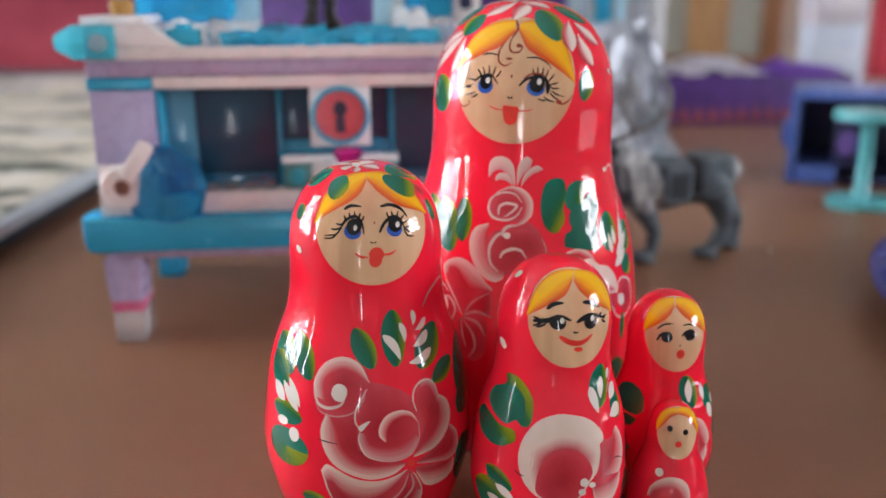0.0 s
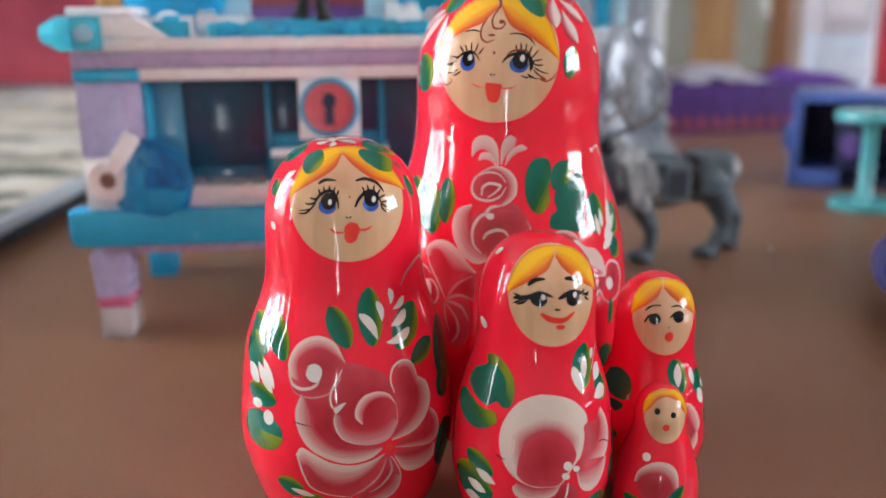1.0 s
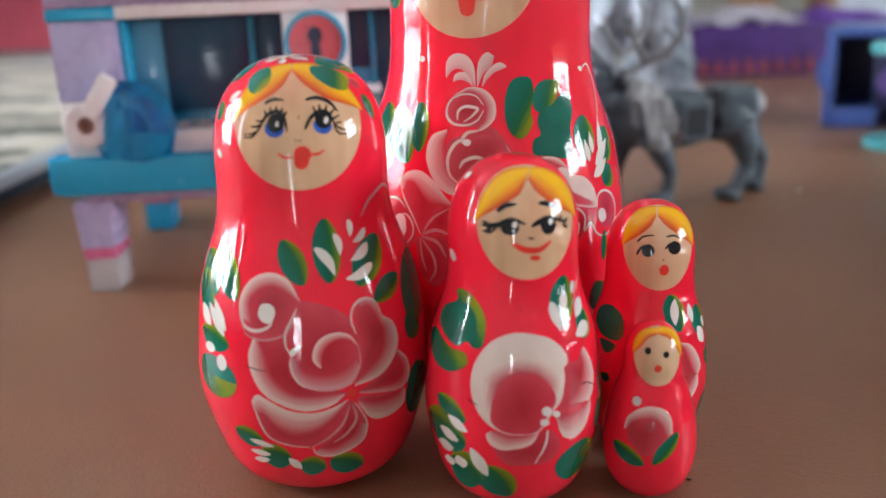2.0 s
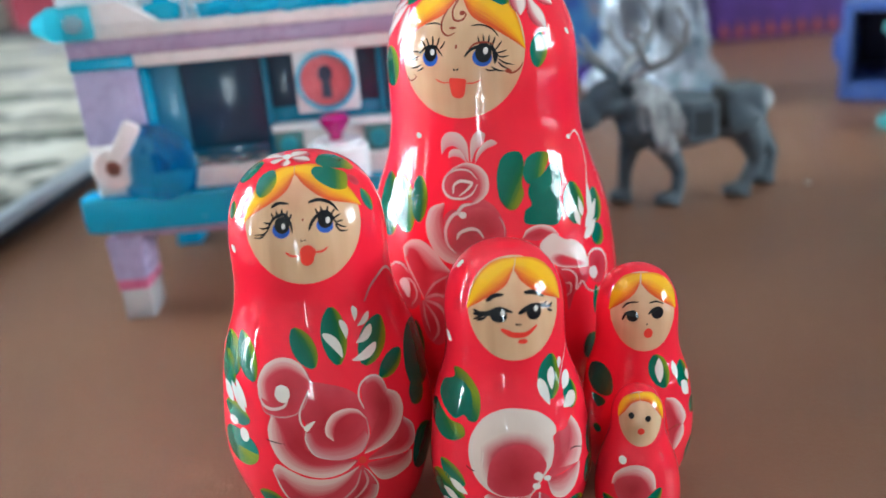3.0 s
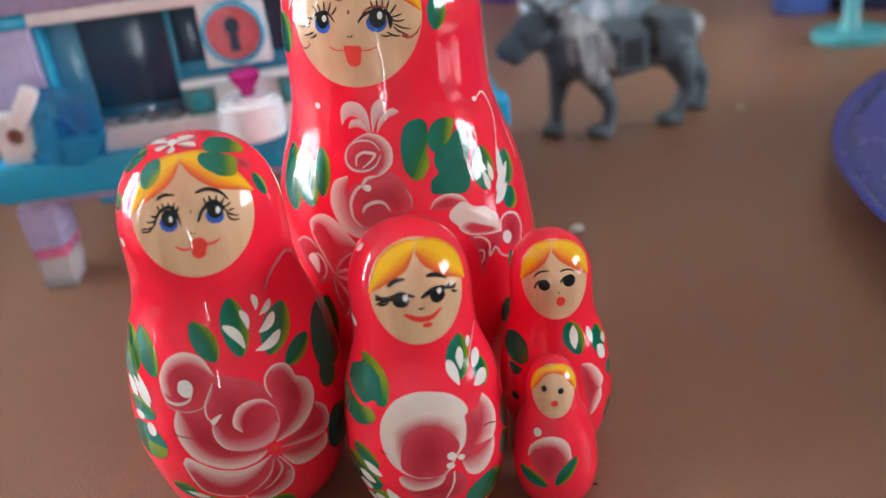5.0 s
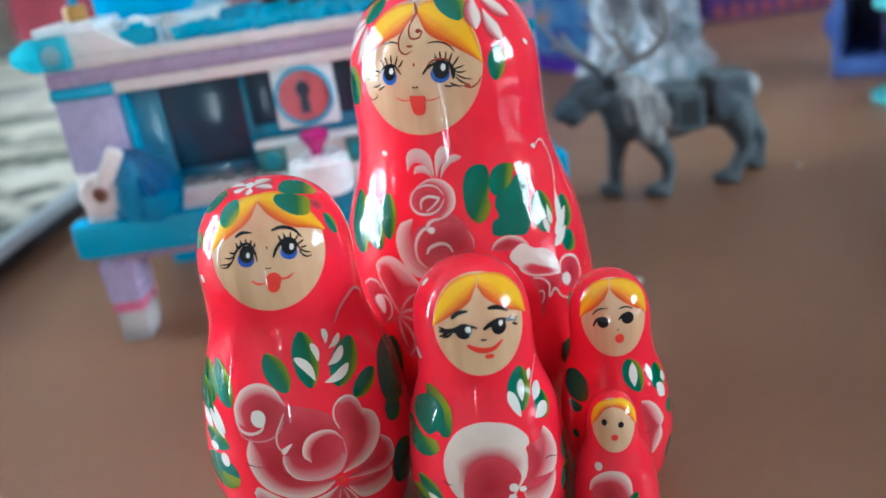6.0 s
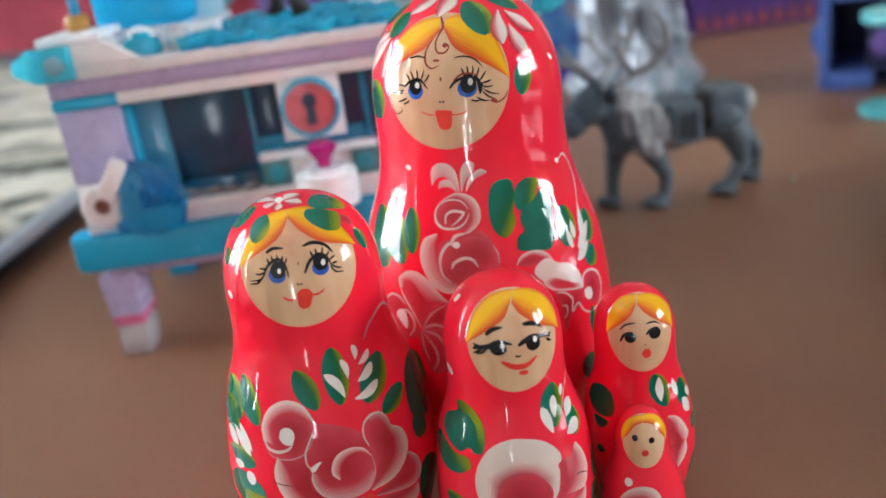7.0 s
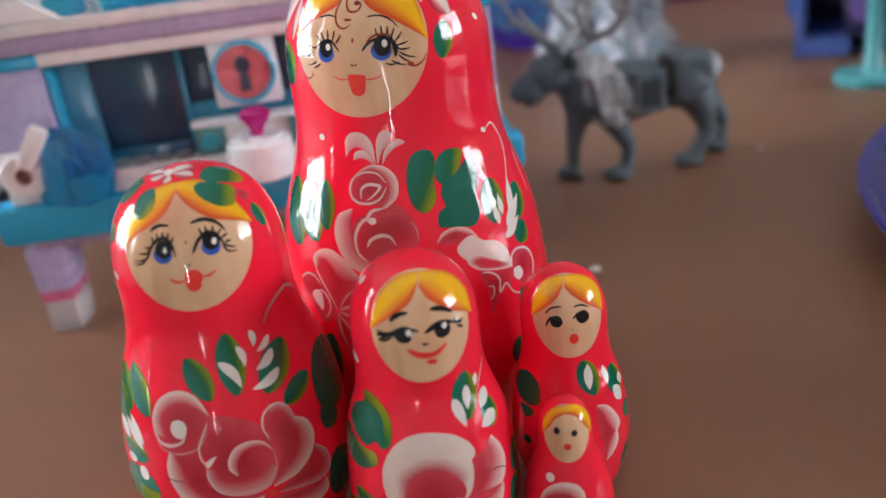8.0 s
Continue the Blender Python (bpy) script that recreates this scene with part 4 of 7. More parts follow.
    band("rose", [(-31.2, 43.31), (-32.4, 45.16), (-28.0, 46.76), (-21.8, 47.03), (-15.4, 45.58), (-10.4, 43.27), (-7.0, 41.87)], [(-29.3, 44.0), (-27.6, 45.09), (-24.0, 44.74), (-20.3, 42.97), (-16.4, 41.62), (-12.0, 41.65), (-7.8, 41.53)])
    stroke("petal", 0.42, (-31.4, 43.5), (-28.5, 41.53), (-24.3, 39.14), (-20.4, 36.36))
    stroke("petal", 0.43, (-41.5, 40.47), (-37.2, 41.76), (-32.3, 41.72), (-28.4, 40.48))
    patch("white", [(-34.2, 38.17), (-31.6, 39.32), (-28.5, 38.86), (-27.6, 37.06), (-28.5, 35.72), (-31.2, 36.69)])
    stroke("petal", 0.47, (-32.6, 38.89), (-27.9, 39.35), (-24.5, 37.9), (-24.3, 36.02), (-27.1, 34.33))
    stroke("veil", 0.52, (-19.7, 36.52), (-15.1, 39.39), (-8.1, 41.31))
    stroke("veil", 0.72, (-20.1, 36.27), (-13.7, 37.37), (-7.1, 36.67))
    stroke("veil", 0.72, (-20.1, 36.06), (-13.0, 35.29), (-9.2, 32.83))
    stroke("veil", 0.62, (-20.4, 35.82), (-14.9, 33.0), (-13.6, 30.36), (-16.3, 28.19))
    stroke("veil", 0.52, (-20.8, 35.79), (-19.6, 32.63), (-17.5, 30.05))
    patch("crimson", [(24.9, 47.48), (27.8, 48.67), (33.3, 48.97), (39.4, 47.9), (36.2, 46.87), (30.6, 46.71)])
    patch("crimson", [(39.2, 41.53), (48.2, 40.32), (56.7, 39.47), (54.7, 36.72), (47.1, 35.44), (42.9, 32.65), (42.5, 37.28)])
    patch("crimson", [(57.5, 39.63), (61.1, 41.64), (68.5, 40.68), (69.2, 37.23), (64.3, 35.14), (57.8, 36.59)])
    band("rose", [(24.2, 47.41), (26.9, 48.86), (32.7, 49.35), (38.5, 48.61), (42.1, 46.9)], [(24.5, 47.35), (28.1, 48.17), (32.8, 48.56), (37.1, 47.66), (41.3, 46.76)])
    patch("cream", [(31.9, 45.28), (33.6, 46.54), (39.2, 47.36), (44.5, 45.88), (50.6, 45.02), (55.7, 42.54), (55.7, 39.8), (48.3, 40.68), (40.8, 41.92), (34.9, 43.56)])
    patch("rosecore", [(35.3, 43.12), (39.7, 43.82), (47.0, 42.39), (55.4, 40.43), (55.5, 39.5), (46.5, 40.28), (39.2, 41.37)])
    stroke("petal", 0.46, (41.2, 40.57), (45.6, 39.89), (48.7, 38.24), (47.9, 36.06), (51.7, 37.08), (54.9, 35.04), (60.8, 33.95), (68.1, 35.14))
    stroke("petal", 0.36, (42.6, 37.8), (45.1, 37.44), (44.7, 35.97), (42.8, 35.36))
    stroke("white", 0.42, (56.2, 39.25), (57.7, 41.39), (62.4, 41.91), (68.8, 40.64), (71.3, 38.06), (68.1, 35.14), (60.2, 34.04))
    patch("white", [(57.4, 38.83), (61.1, 38.74), (62.4, 37.18), (59.5, 36.47), (56.9, 37.48)])
    patch("green", [(15.3, 55.33), (15.2, 58.38), (17.7, 61.11), (22.5, 62.27), (28.8, 62.0), (30.2, 59.91), (27.7, 56.65), (27.8, 54.76), (23.9, 52.78), (20.2, 52.52), (17.1, 53.57)], 120)
    patch("green", [(30.0, 59.43), (32.6, 60.89), (38.5, 61.63), (45.6, 60.99), (44.0, 59.29), (38.9, 57.37), (31.5, 56.41), (29.0, 57.79)], 110)
    patch("lobe", [(26.2, 50.19), (27.2, 52.05), (30.8, 52.94), (30.1, 54.9), (33.0, 56.82), (38.9, 57.42), (46.0, 59.09), (50.6, 58.53), (50.7, 55.96), (46.8, 53.28), (45.8, 50.41), (41.6, 48.74), (34.1, 49.32), (29.0, 49.59)])
    leaf("green", (-55.4, 57.15), (-41.8, 46.48), 7.44, 0, 0.5)
    leaf("green", (-43.3, 57.27), (-29.6, 48.05), 6.06, 0, 0.5)
    leaf("green", (-27.9, 58.09), (-24.2, 50.13), 3.73, 0, 0.5)
    leaf("green", (74.6, 52.4), (66.9, 46.63), 5.10, 0, 0.5)
    leaf("green", (70.8, 45.74), (63.5, 42.79), 5.12, 0, 0.5)
    leaf("green", (57.4, 55.08), (52.3, 47.91), 5.33, 0, 0.5)
    leaf("white", (69.6, 54.15), (62.8, 47.5), 1.82, 0, 0.6)
    leaf("white", (72.2, 50.45), (58.4, 46.63), 2.14, 0, 0.6)
    leaf("white", (67.7, 47.19), (56.4, 44.7), 2.02, 0, 0.6)
    leaf("white", (54.0, 51.29), (54.7, 47.43), 1.43, 0, 0.6)
    leaf("white", (58.7, 52.3), (57.7, 48.77), 1.34, 0, 0.6)
    stroke("white", 0.33, (64.0, 62.61), (73.6, 63.08), (78.6, 58.55), (65.6, 51.99))
    stroke("white", 0.27, (90.2, 57.12), (86.3, 53.22), (84.8, 49.02))
    leaf("shadowgreen", (-25.2, 31.59), (-26.9, 21.74), 4.59, 0, 0.5)
    leaf("shadowgreen", (53.0, 25.97), (61.0, 20.38), 5.15, 0, 0.5)
    leaf("green", (60.5, 35.07), (58.8, 29.72), 1.81, 0, 0.5)
    d.finish(17.63, 195.23, 0.95, "tall glossy red wooden nesting doll painted with roses, blonde hair")


def second_doll():
    d = Doll(68.29, 1.1078, GIRTH, 0.665, 2.319)
    blob, leaf, stroke, band, patch = d.blob, d.leaf, d.stroke, d.band, d.patch
    blob("skin", 19.5, 58.77, 9.12, 9.09, 9.16, 6, 24)
    band("hair", [(14.1, 67.46), (-13.1, 67.03), (-25.4, 64.83), (-28.6, 59.58)], [(15.2, 66.4), (8.5, 64.72), (-4.1, 63.06), (-27.6, 59.93)])
    band("hair", [(15.5, 67.45), (49.5, 67.25), (64.2, 64.83), (70.0, 60.77)], [(15.7, 66.5), (27.3, 64.73), (42.7, 62.7), (68.8, 60.61)])
    patch("green", [(50.3, 67.38), (67.8, 67.84), (92.3, 67.84), (104.4, 67.35), (104.7, 66.52), (98.1, 65.5), (87.4, 65.44), (76.9, 65.99), (66.6, 66.41), (56.1, 66.73)], 150)
    patch("green", [(36.5, 66.66), (43.9, 67.03), (56.6, 66.77), (66.9, 66.29), (75.1, 65.44), (68.3, 64.25), (61.4, 63.57), (50.5, 64.0), (41.9, 65.03), (36.6, 65.98)], 120)
    patch("green", [(-24.1, 64.46), (-28.3, 65.77), (-24.9, 66.67), (-14.4, 66.98), (-5.3, 66.1), (-4.7, 65.11), (-9.6, 64.1), (-16.5, 63.66)], 110)
    leaf("green", (-67.0, 64.7), (-49.6, 67.27), 5.26, 0, 0.5)
    leaf("green", (78.2, 62.73), (80.4, 59.17), 2.40, 0, 0.5)
    leaf("green", (-52.5, 62.13), (-46.3, 59.68), 2.82, 0, 0.5)
    leaf("shaded", (-26.0, 68.09), (-105.8, 67.09), 3.37, 0, 0.6)
    leaf("shaded", (-17.8, 68.0), (-41.4, 67.63), 2.56, 0, 0.6)
    leaf("shaded", (-6.6, 67.98), (-3.9, 67.41), 1.86, 0, 0.6)
    leaf("shaded", (-2.6, 68.12), (98.7, 68.19), 3.91, 0, 0.6)
    leaf("shaded", (1.7, 68.05), (43.8, 67.7), 2.47, 0, 0.6)
    blob("white", -20.9, 68.09, 2.58, 0.67, 1.33, -42, 84)
    blob("crimson", 76.8, 64.27, 9.89, 1.23, 0.94, 52, 40)
    leaf("petal", (-40.0, 62.37), (-29.8, 63.9), 1.25, 0, 0.5)
    leaf("petal", (-34.2, 62.07), (-37.4, 59.84), 1.18, 0, 0.5)
    stroke("black", 0.55, (-4.1, 62.38), (1.4, 62.98), (10.2, 62.9))
    stroke("black", 0.59, (25.8, 62.82), (34.7, 63.0), (43.4, 62.24), (47.6, 60.89))
    blob("blue", 4.0, 59.14, 12.44, 1.39, 1.26, 7, 15)
    blob("black", 4.9, 59.87, 12.21, 1.20, 1.34, 6, 18)
    blob("white", 5.9, 59.73, 12.32, 0.29, 0.43, 6, 19)
    stroke("black", 0.50, (-6.2, 59.27), (-1.3, 60.86), (6.1, 61.44), (10.8, 60.35), (12.2, 58.72))
    stroke("black", 0.30, (-1.3, 60.86), (-2.4, 61.2), (-3.4, 61.63))
    stroke("black", 0.30, (2.0, 61.17), (1.1, 61.53), (0.4, 62.03))
    stroke("black", 0.30, (5.2, 61.29), (5.0, 61.68), (4.8, 62.18))
    stroke("black", 0.30, (8.2, 61.09), (8.9, 61.51), (9.3, 61.99))
    stroke("black", 0.30, (10.2, 60.67), (11.5, 61.08), (12.3, 61.53))
    stroke("black", 0.30, (-3.7, 60.27), (-6.4, 60.14), (-9.4, 60.27))
    stroke("black", 0.30, (-5.0, 59.69), (-8.9, 59.33), (-13.1, 59.4))
    stroke("black", 0.30, (-4.5, 59.63), (-8.8, 58.55), (-18.0, 58.19))
    stroke("black", 0.30, (-6.7, 58.94), (-11.2, 57.97), (-17.9, 57.77))
    blob("blue", 35.3, 59.26, 12.41, 1.34, 1.18, 15, 16)
    blob("black", 36.5, 60.12, 12.13, 1.22, 1.39, 16, 18)
    blob("white", 38.1, 59.94, 12.25, 0.35, 0.50, 17, 19)
    stroke("black", 0.54, (23.6, 58.94), (27.7, 60.33), (35.0, 61.26), (41.2, 60.7), (44.1, 58.87))
    stroke("black", 0.30, (31.6, 61.11), (31.0, 61.53), (30.6, 62.0))
    stroke("black", 0.30, (35.0, 61.26), (34.9, 61.66), (34.8, 62.15))
    stroke("black", 0.30, (38.7, 61.1), (39.6, 61.53), (40.5, 62.0))
    stroke("black", 0.30, (41.6, 60.68), (43.3, 60.99), (45.2, 61.32))
    stroke("black", 0.30, (43.3, 60.09), (45.8, 60.27), (48.5, 60.45))
    stroke("black", 0.30, (44.3, 59.39), (46.6, 59.45), (49.3, 59.42))
    stroke("black", 0.30, (42.6, 59.11), (45.8, 58.02), (51.4, 57.75))
    stroke("black", 0.30, (43.6, 59.29), (47.0, 58.65), (51.1, 58.3))
    stroke("black", 0.18, (17.0, 57.63), (17.7, 57.4), (18.9, 57.42))
    blob("brown", 20.2, 60.5, 12.06, 0.12, 0.25, 11, 17)
    stroke("black", 0.18, (19.4, 57.39), (20.1, 57.43), (20.8, 57.57))
    blob("lips", 21.0, 55.49, 13.04, 1.22, 1.18, 11, 5)
    blob("lips", 20.2, 54.59, 13.11, 1.04, 1.21, 11, 2)
    stroke("lips", 0.38, (5.9, 55.76), (10.3, 55.14), (15.8, 55.14))
    stroke("lips", 0.38, (25.3, 55.49), (30.4, 55.43), (35.3, 55.97))
    blob("white", -42.9, 55.01, 13.12, 0.86, 0.56, 26, 3)
    stroke("veil", 0.58, (56.4, 45.42), (65.5, 47.61), (82.6, 48.98), (95.0, 47.55), (97.0, 45.96))
    leaf("green", (5.3, 43.31), (16.7, 37.16), 3.75, 0, 0.5)
    leaf("green", (31.2, 46.05), (30.4, 37.13), 4.17, 0, 0.5)
    leaf("green", (65.8, 42.37), (44.9, 36.14), 4.92, 0, 0.5)
    leaf("green", (72.3, 36.02), (52.7, 33.44), 3.42, 0, 0.5)
    leaf("shadowgreen", (108.7, 36.62), (75.0, 29.03), 10.81, 0, 0.5)
    leaf("shadowgreen", (84.2, 29.04), (71.9, 26.0), 5.13, 0, 0.5)
    leaf("shadowgreen", (73.6, 21.23), (85.3, 11.97), 7.91, 0, 0.5)
    leaf("white", (23.8, 42.06), (33.5, 38.04), 1.49, 0.1, 0.4)
    leaf("white", (36.0, 43.73), (38.0, 40.65), 1.11, 0.1, 0.4)
    leaf("white", (46.4, 45.41), (46.1, 42.97), 1.03, 0.1, 0.4)
    leaf("white", (57.6, 43.7), (47.3, 42.09), 1.07, 0.1, 0.4)
    leaf("white", (56.6, 41.62), (43.5, 39.68), 1.48, 0.1, 0.4)
    leaf("white", (56.1, 38.75), (38.7, 37.35), 1.53, 0.1, 0.4)
    leaf("green", (-57.5, 39.7), (-33.6, 34.83), 6.29, 0, 0.5)
    leaf("green", (-37.2, 41.48), (-19.6, 34.58), 4.25, 0, 0.5)
    leaf("green", (-56.6, 36.68), (-36.7, 32.7), 5.52, 0, 0.5)
    leaf("white", (-40.1, 32.99), (-26.3, 28.78), 1.87, 0, 0.5)
    leaf("white", (-35.4, 33.89), (-25.4, 29.67), 1.56, 0, 0.5)
    leaf("white", (-49.3, 32.2), (-37.4, 29.74), 2.44, 0, 0.5)
    leaf("green", (-47.6, 28.45), (-23.5, 27.49), 3.78, 0, 0.5)
    blob("green", -34.1, 22.04, 18.22, 5.01, 3.25, 2, 3)
    blob("white", -38.1, 26.27, 18.18, 1.43, 0.79, -5, 7)
    blob("white", -28.5, 24.63, 18.36, 1.17, 1.25, -1, 6)
    patch("crimson", [(-8.3, 29.68), (-11.7, 26.92), (-10.1, 23.89), (-4.1, 21.11), (5.3, 19.35), (15.7, 18.52), (26.3, 19.15), (33.2, 20.81), (20.1, 21.79), (10.5, 23.49), (8.1, 27.0), (7.3, 30.02), (2.0, 29.53)])
    patch("crimson", [(13.5, 34.97), (23.3, 34.51), (33.1, 33.15), (39.1, 31.14), (42.1, 27.65), (39.4, 23.79), (34.8, 21.81), (26.6, 21.56), (17.5, 22.3), (10.5, 23.93), (8.1, 27.0), (9.6, 28.31), (7.3, 30.02), (9.8, 32.58)])
    patch("crimson", [(40.2, 32.16), (44.2, 34.09), (50.1, 33.95), (54.6, 32.32), (55.7, 30.9), (61.0, 29.76), (63.2, 27.25), (60.6, 24.71), (51.6, 22.57), (38.3, 21.81), (41.9, 24.98), (41.2, 28.16)])
    patch("crimson", [(61.7, 24.83), (67.8, 22.49), (67.9, 20.04), (62.2, 18.76), (51.1, 19.44), (38.8, 20.38), (46.5, 21.63), (55.2, 22.92)])
    patch("crimson", [(-9.5, 19.33), (-4.3, 19.58), (6.5, 18.17), (19.6, 18.05), (33.1, 19.59), (30.9, 15.75), (26.1, 13.59), (16.0, 12.09), (3.2, 12.53), (-5.1, 13.92), (-7.9, 16.46)])
    patch("crimson", [(34.5, 19.51), (38.7, 17.74), (42.9, 14.49), (41.0, 11.88), (32.2, 10.52), (23.9, 9.97), (18.0, 10.89), (21.8, 12.65), (28.9, 14.8)])
    patch("crimson", [(38.7, 19.68), (51.1, 19.15), (60.2, 18.51), (65.3, 16.85), (63.5, 15.26), (53.7, 14.91), (44.9, 15.73), (40.1, 17.87)])
    patch("crimson", [(-16.5, 34.06), (-13.5, 37.07), (-1.5, 38.77), (10.6, 37.47), (14.6, 35.05), (11.2, 32.58), (7.0, 30.45), (-2.3, 29.45), (-11.5, 29.99)])
    band("rose", [(-16.4, 32.36), (-17.1, 34.88), (-12.1, 37.6), (-1.5, 38.89), (9.0, 37.95), (14.8, 34.96)], [(-9.3, 31.59), (-10.7, 34.71), (-6.6, 36.27), (-0.1, 37.0), (6.5, 36.47), (14.6, 34.89)])
    stroke("petal", 0.62, (-16.6, 32.99), (-13.6, 31.11), (-7.6, 30.58), (-1.1, 31.27), (1.7, 32.73))
    stroke("veil", 0.27, (-16.0, 31.95), (-12.3, 29.87), (-3.0, 29.34), (6.3, 30.23), (11.2, 32.16), (12.3, 33.62))
    patch("white", [(-6.3, 33.18), (-4.9, 34.39), (-0.8, 34.68), (2.2, 33.98), (2.0, 32.73), (-0.6, 31.84), (-3.8, 31.98), (-5.7, 32.56)])
    band("rose", [(-8.6, 29.68), (-11.7, 26.92), (-10.1, 23.89), (-4.4, 21.1), (5.3, 19.35), (15.7, 18.52), (26.3, 19.15), (32.1, 20.5)], [(-6.5, 29.41), (-2.3, 26.83), (-0.3, 24.25), (4.4, 22.55), (10.2, 21.33), (17.4, 21.08), (25.2, 21.02), (32.4, 20.85)])
    band("wash", [(8.8, 26.79), (9.9, 24.16), (16.2, 22.19), (26.6, 21.42), (36.2, 22.09), (40.7, 24.16)], [(12.1, 26.79), (14.6, 25.01), (19.1, 24.28), (27.0, 24.02), (33.2, 24.63), (38.7, 25.87)])
    band("rose", [(22.5, 24.98), (19.1, 26.21), (19.7, 27.99), (23.8, 29.58), (30.8, 30.06), (37.1, 29.33), (40.6, 27.53)], [(22.8, 25.15), (23.3, 26.37), (24.2, 27.44), (27.0, 28.43), (31.6, 28.94), (36.2, 28.63), (40.4, 27.41)])
    stroke("petal", 0.34, (13.0, 33.99), (9.8, 32.16), (7.2, 30.45), (7.0, 28.73), (8.8, 27.75), (11.8, 27.96), (14.8, 28.72))
    patch("white", [(8.6, 27.7), (10.9, 28.31), (14.3, 28.72), (12.6, 27.87), (10.4, 27.09), (9.1, 27.09)])
    stroke("petal", 0.31, (9.5, 27.01), (8.7, 25.69), (10.5, 23.84), (13.9, 22.58), (21.4, 21.66))
    stroke("veil", 0.31, (40.7, 27.74), (40.9, 25.04), (39.0, 23.37), (36.2, 22.09))
    band("rose", [(-11.2, 19.62), (-7.9, 20.96), (-1.4, 20.05), (7.2, 18.71), (17.7, 18.2), (26.3, 18.72), (33.7, 19.65)], [(-8.5, 17.69), (-4.6, 17.38), (0.2, 15.49), (8.1, 14.18), (18.6, 14.88), (26.8, 16.92), (33.4, 19.48)])
    stroke("petal", 0.36, (-10.6, 19.27), (-9.2, 17.9), (-7.7, 15.94), (-4.4, 13.67), (4.7, 12.45), (15.3, 11.99))
    stroke("petal", 0.37, (16.0, 12.09), (18.0, 10.54), (24.6, 9.93), (32.2, 10.34), (41.3, 11.85), (43.0, 14.75), (38.9, 17.82), (36.5, 18.88))
    stroke("veil", 0.45, (34.4, 18.79), (30.9, 15.75), (24.0, 13.53), (16.8, 12.19))
    stroke("veil", 0.54, (35.8, 18.69), (37.3, 16.07), (32.5, 13.73), (26.1, 12.46))
    band("wash", [(17.6, 10.9), (24.6, 9.93), (32.5, 10.37), (41.0, 11.82), (43.0, 14.64)], [(19.6, 11.88), (26.1, 11.59), (31.9, 12.37), (36.9, 13.67), (38.9, 15.4)])
    band("rose", [(55.9, 30.97), (61.9, 29.46), (63.9, 26.72), (59.7, 24.1), (50.2, 22.14), (37.3, 21.56)], [(53.1, 30.43), (54.7, 28.72), (53.7, 26.53), (49.7, 24.82), (43.8, 23.56), (37.4, 22.11)])
    stroke("petal", 0.39, (40.2, 29.32), (38.5, 31.39), (40.2, 33.24), (45.1, 34.13), (50.1, 33.95), (53.6, 32.84), (55.4, 30.78))
    band("wash", [(62.6, 24.97), (68.8, 22.37), (68.3, 19.74), (62.2, 18.67), (51.1, 19.34), (39.1, 20.27)], [(61.5, 24.38), (64.0, 22.45), (63.5, 20.83), (58.3, 20.12), (49.5, 20.41), (39.1, 20.59)])
    stroke("petal", 0.32, (62.6, 24.97), (68.4, 22.66), (68.6, 19.85), (62.6, 18.62))
    band("rose", [(65.8, 18.06), (65.1, 15.57), (54.7, 14.73), (45.0, 15.56), (39.1, 18.4)], [(64.8, 18.69), (58.3, 18.14), (51.1, 18.06), (44.6, 18.46), (38.1, 19.34)])
    band("wash", [(43.7, 34.34), (49.3, 34.09), (53.9, 32.69), (55.3, 30.93)], [(43.6, 32.84), (48.3, 32.9), (50.8, 31.94), (52.7, 30.46)])
    patch("lips", [(37.7, 20.46), (37.0, 20.01), (35.6, 19.91), (34.3, 20.19), (33.8, 20.73), (34.4, 21.17), (35.8, 21.29), (37.2, 20.99)])
    leaf("green", (-24.8, 13.79), (-8.4, 12.53), 3.93, 0, 0.5)
    leaf("green", (-12.5, 10.11), (4.7, 9.91), 5.14, 0, 0.5)
    leaf("green", (8.6, 8.77), (21.9, 7.62), 4.15, 0, 0.5)
    leaf("green", (24.6, 9.13), (43.0, 6.63), 4.40, 0, 0.5)
    leaf("white", (-16.8, 12.62), (-3.3, 11.94), 1.20, 0, 0.5)
    leaf("white", (-18.5, 10.33), (-6.4, 10.23), 1.25, 0, 0.5)
    leaf("white", (-17.9, 8.66), (-7.9, 9.11), 1.18, 0, 0.5)
    leaf("white", (3.3, 9.87), (9.0, 7.7), 1.49, 0, 0.5)
    stroke("black", 0.17, (-12.9, 25.16), (-8.1, 24.86), (-2.1, 24.7))
    d.finish(-6.55, 157.81, 0.95, "glossy red wooden nesting doll with a large rose and blue eyes")


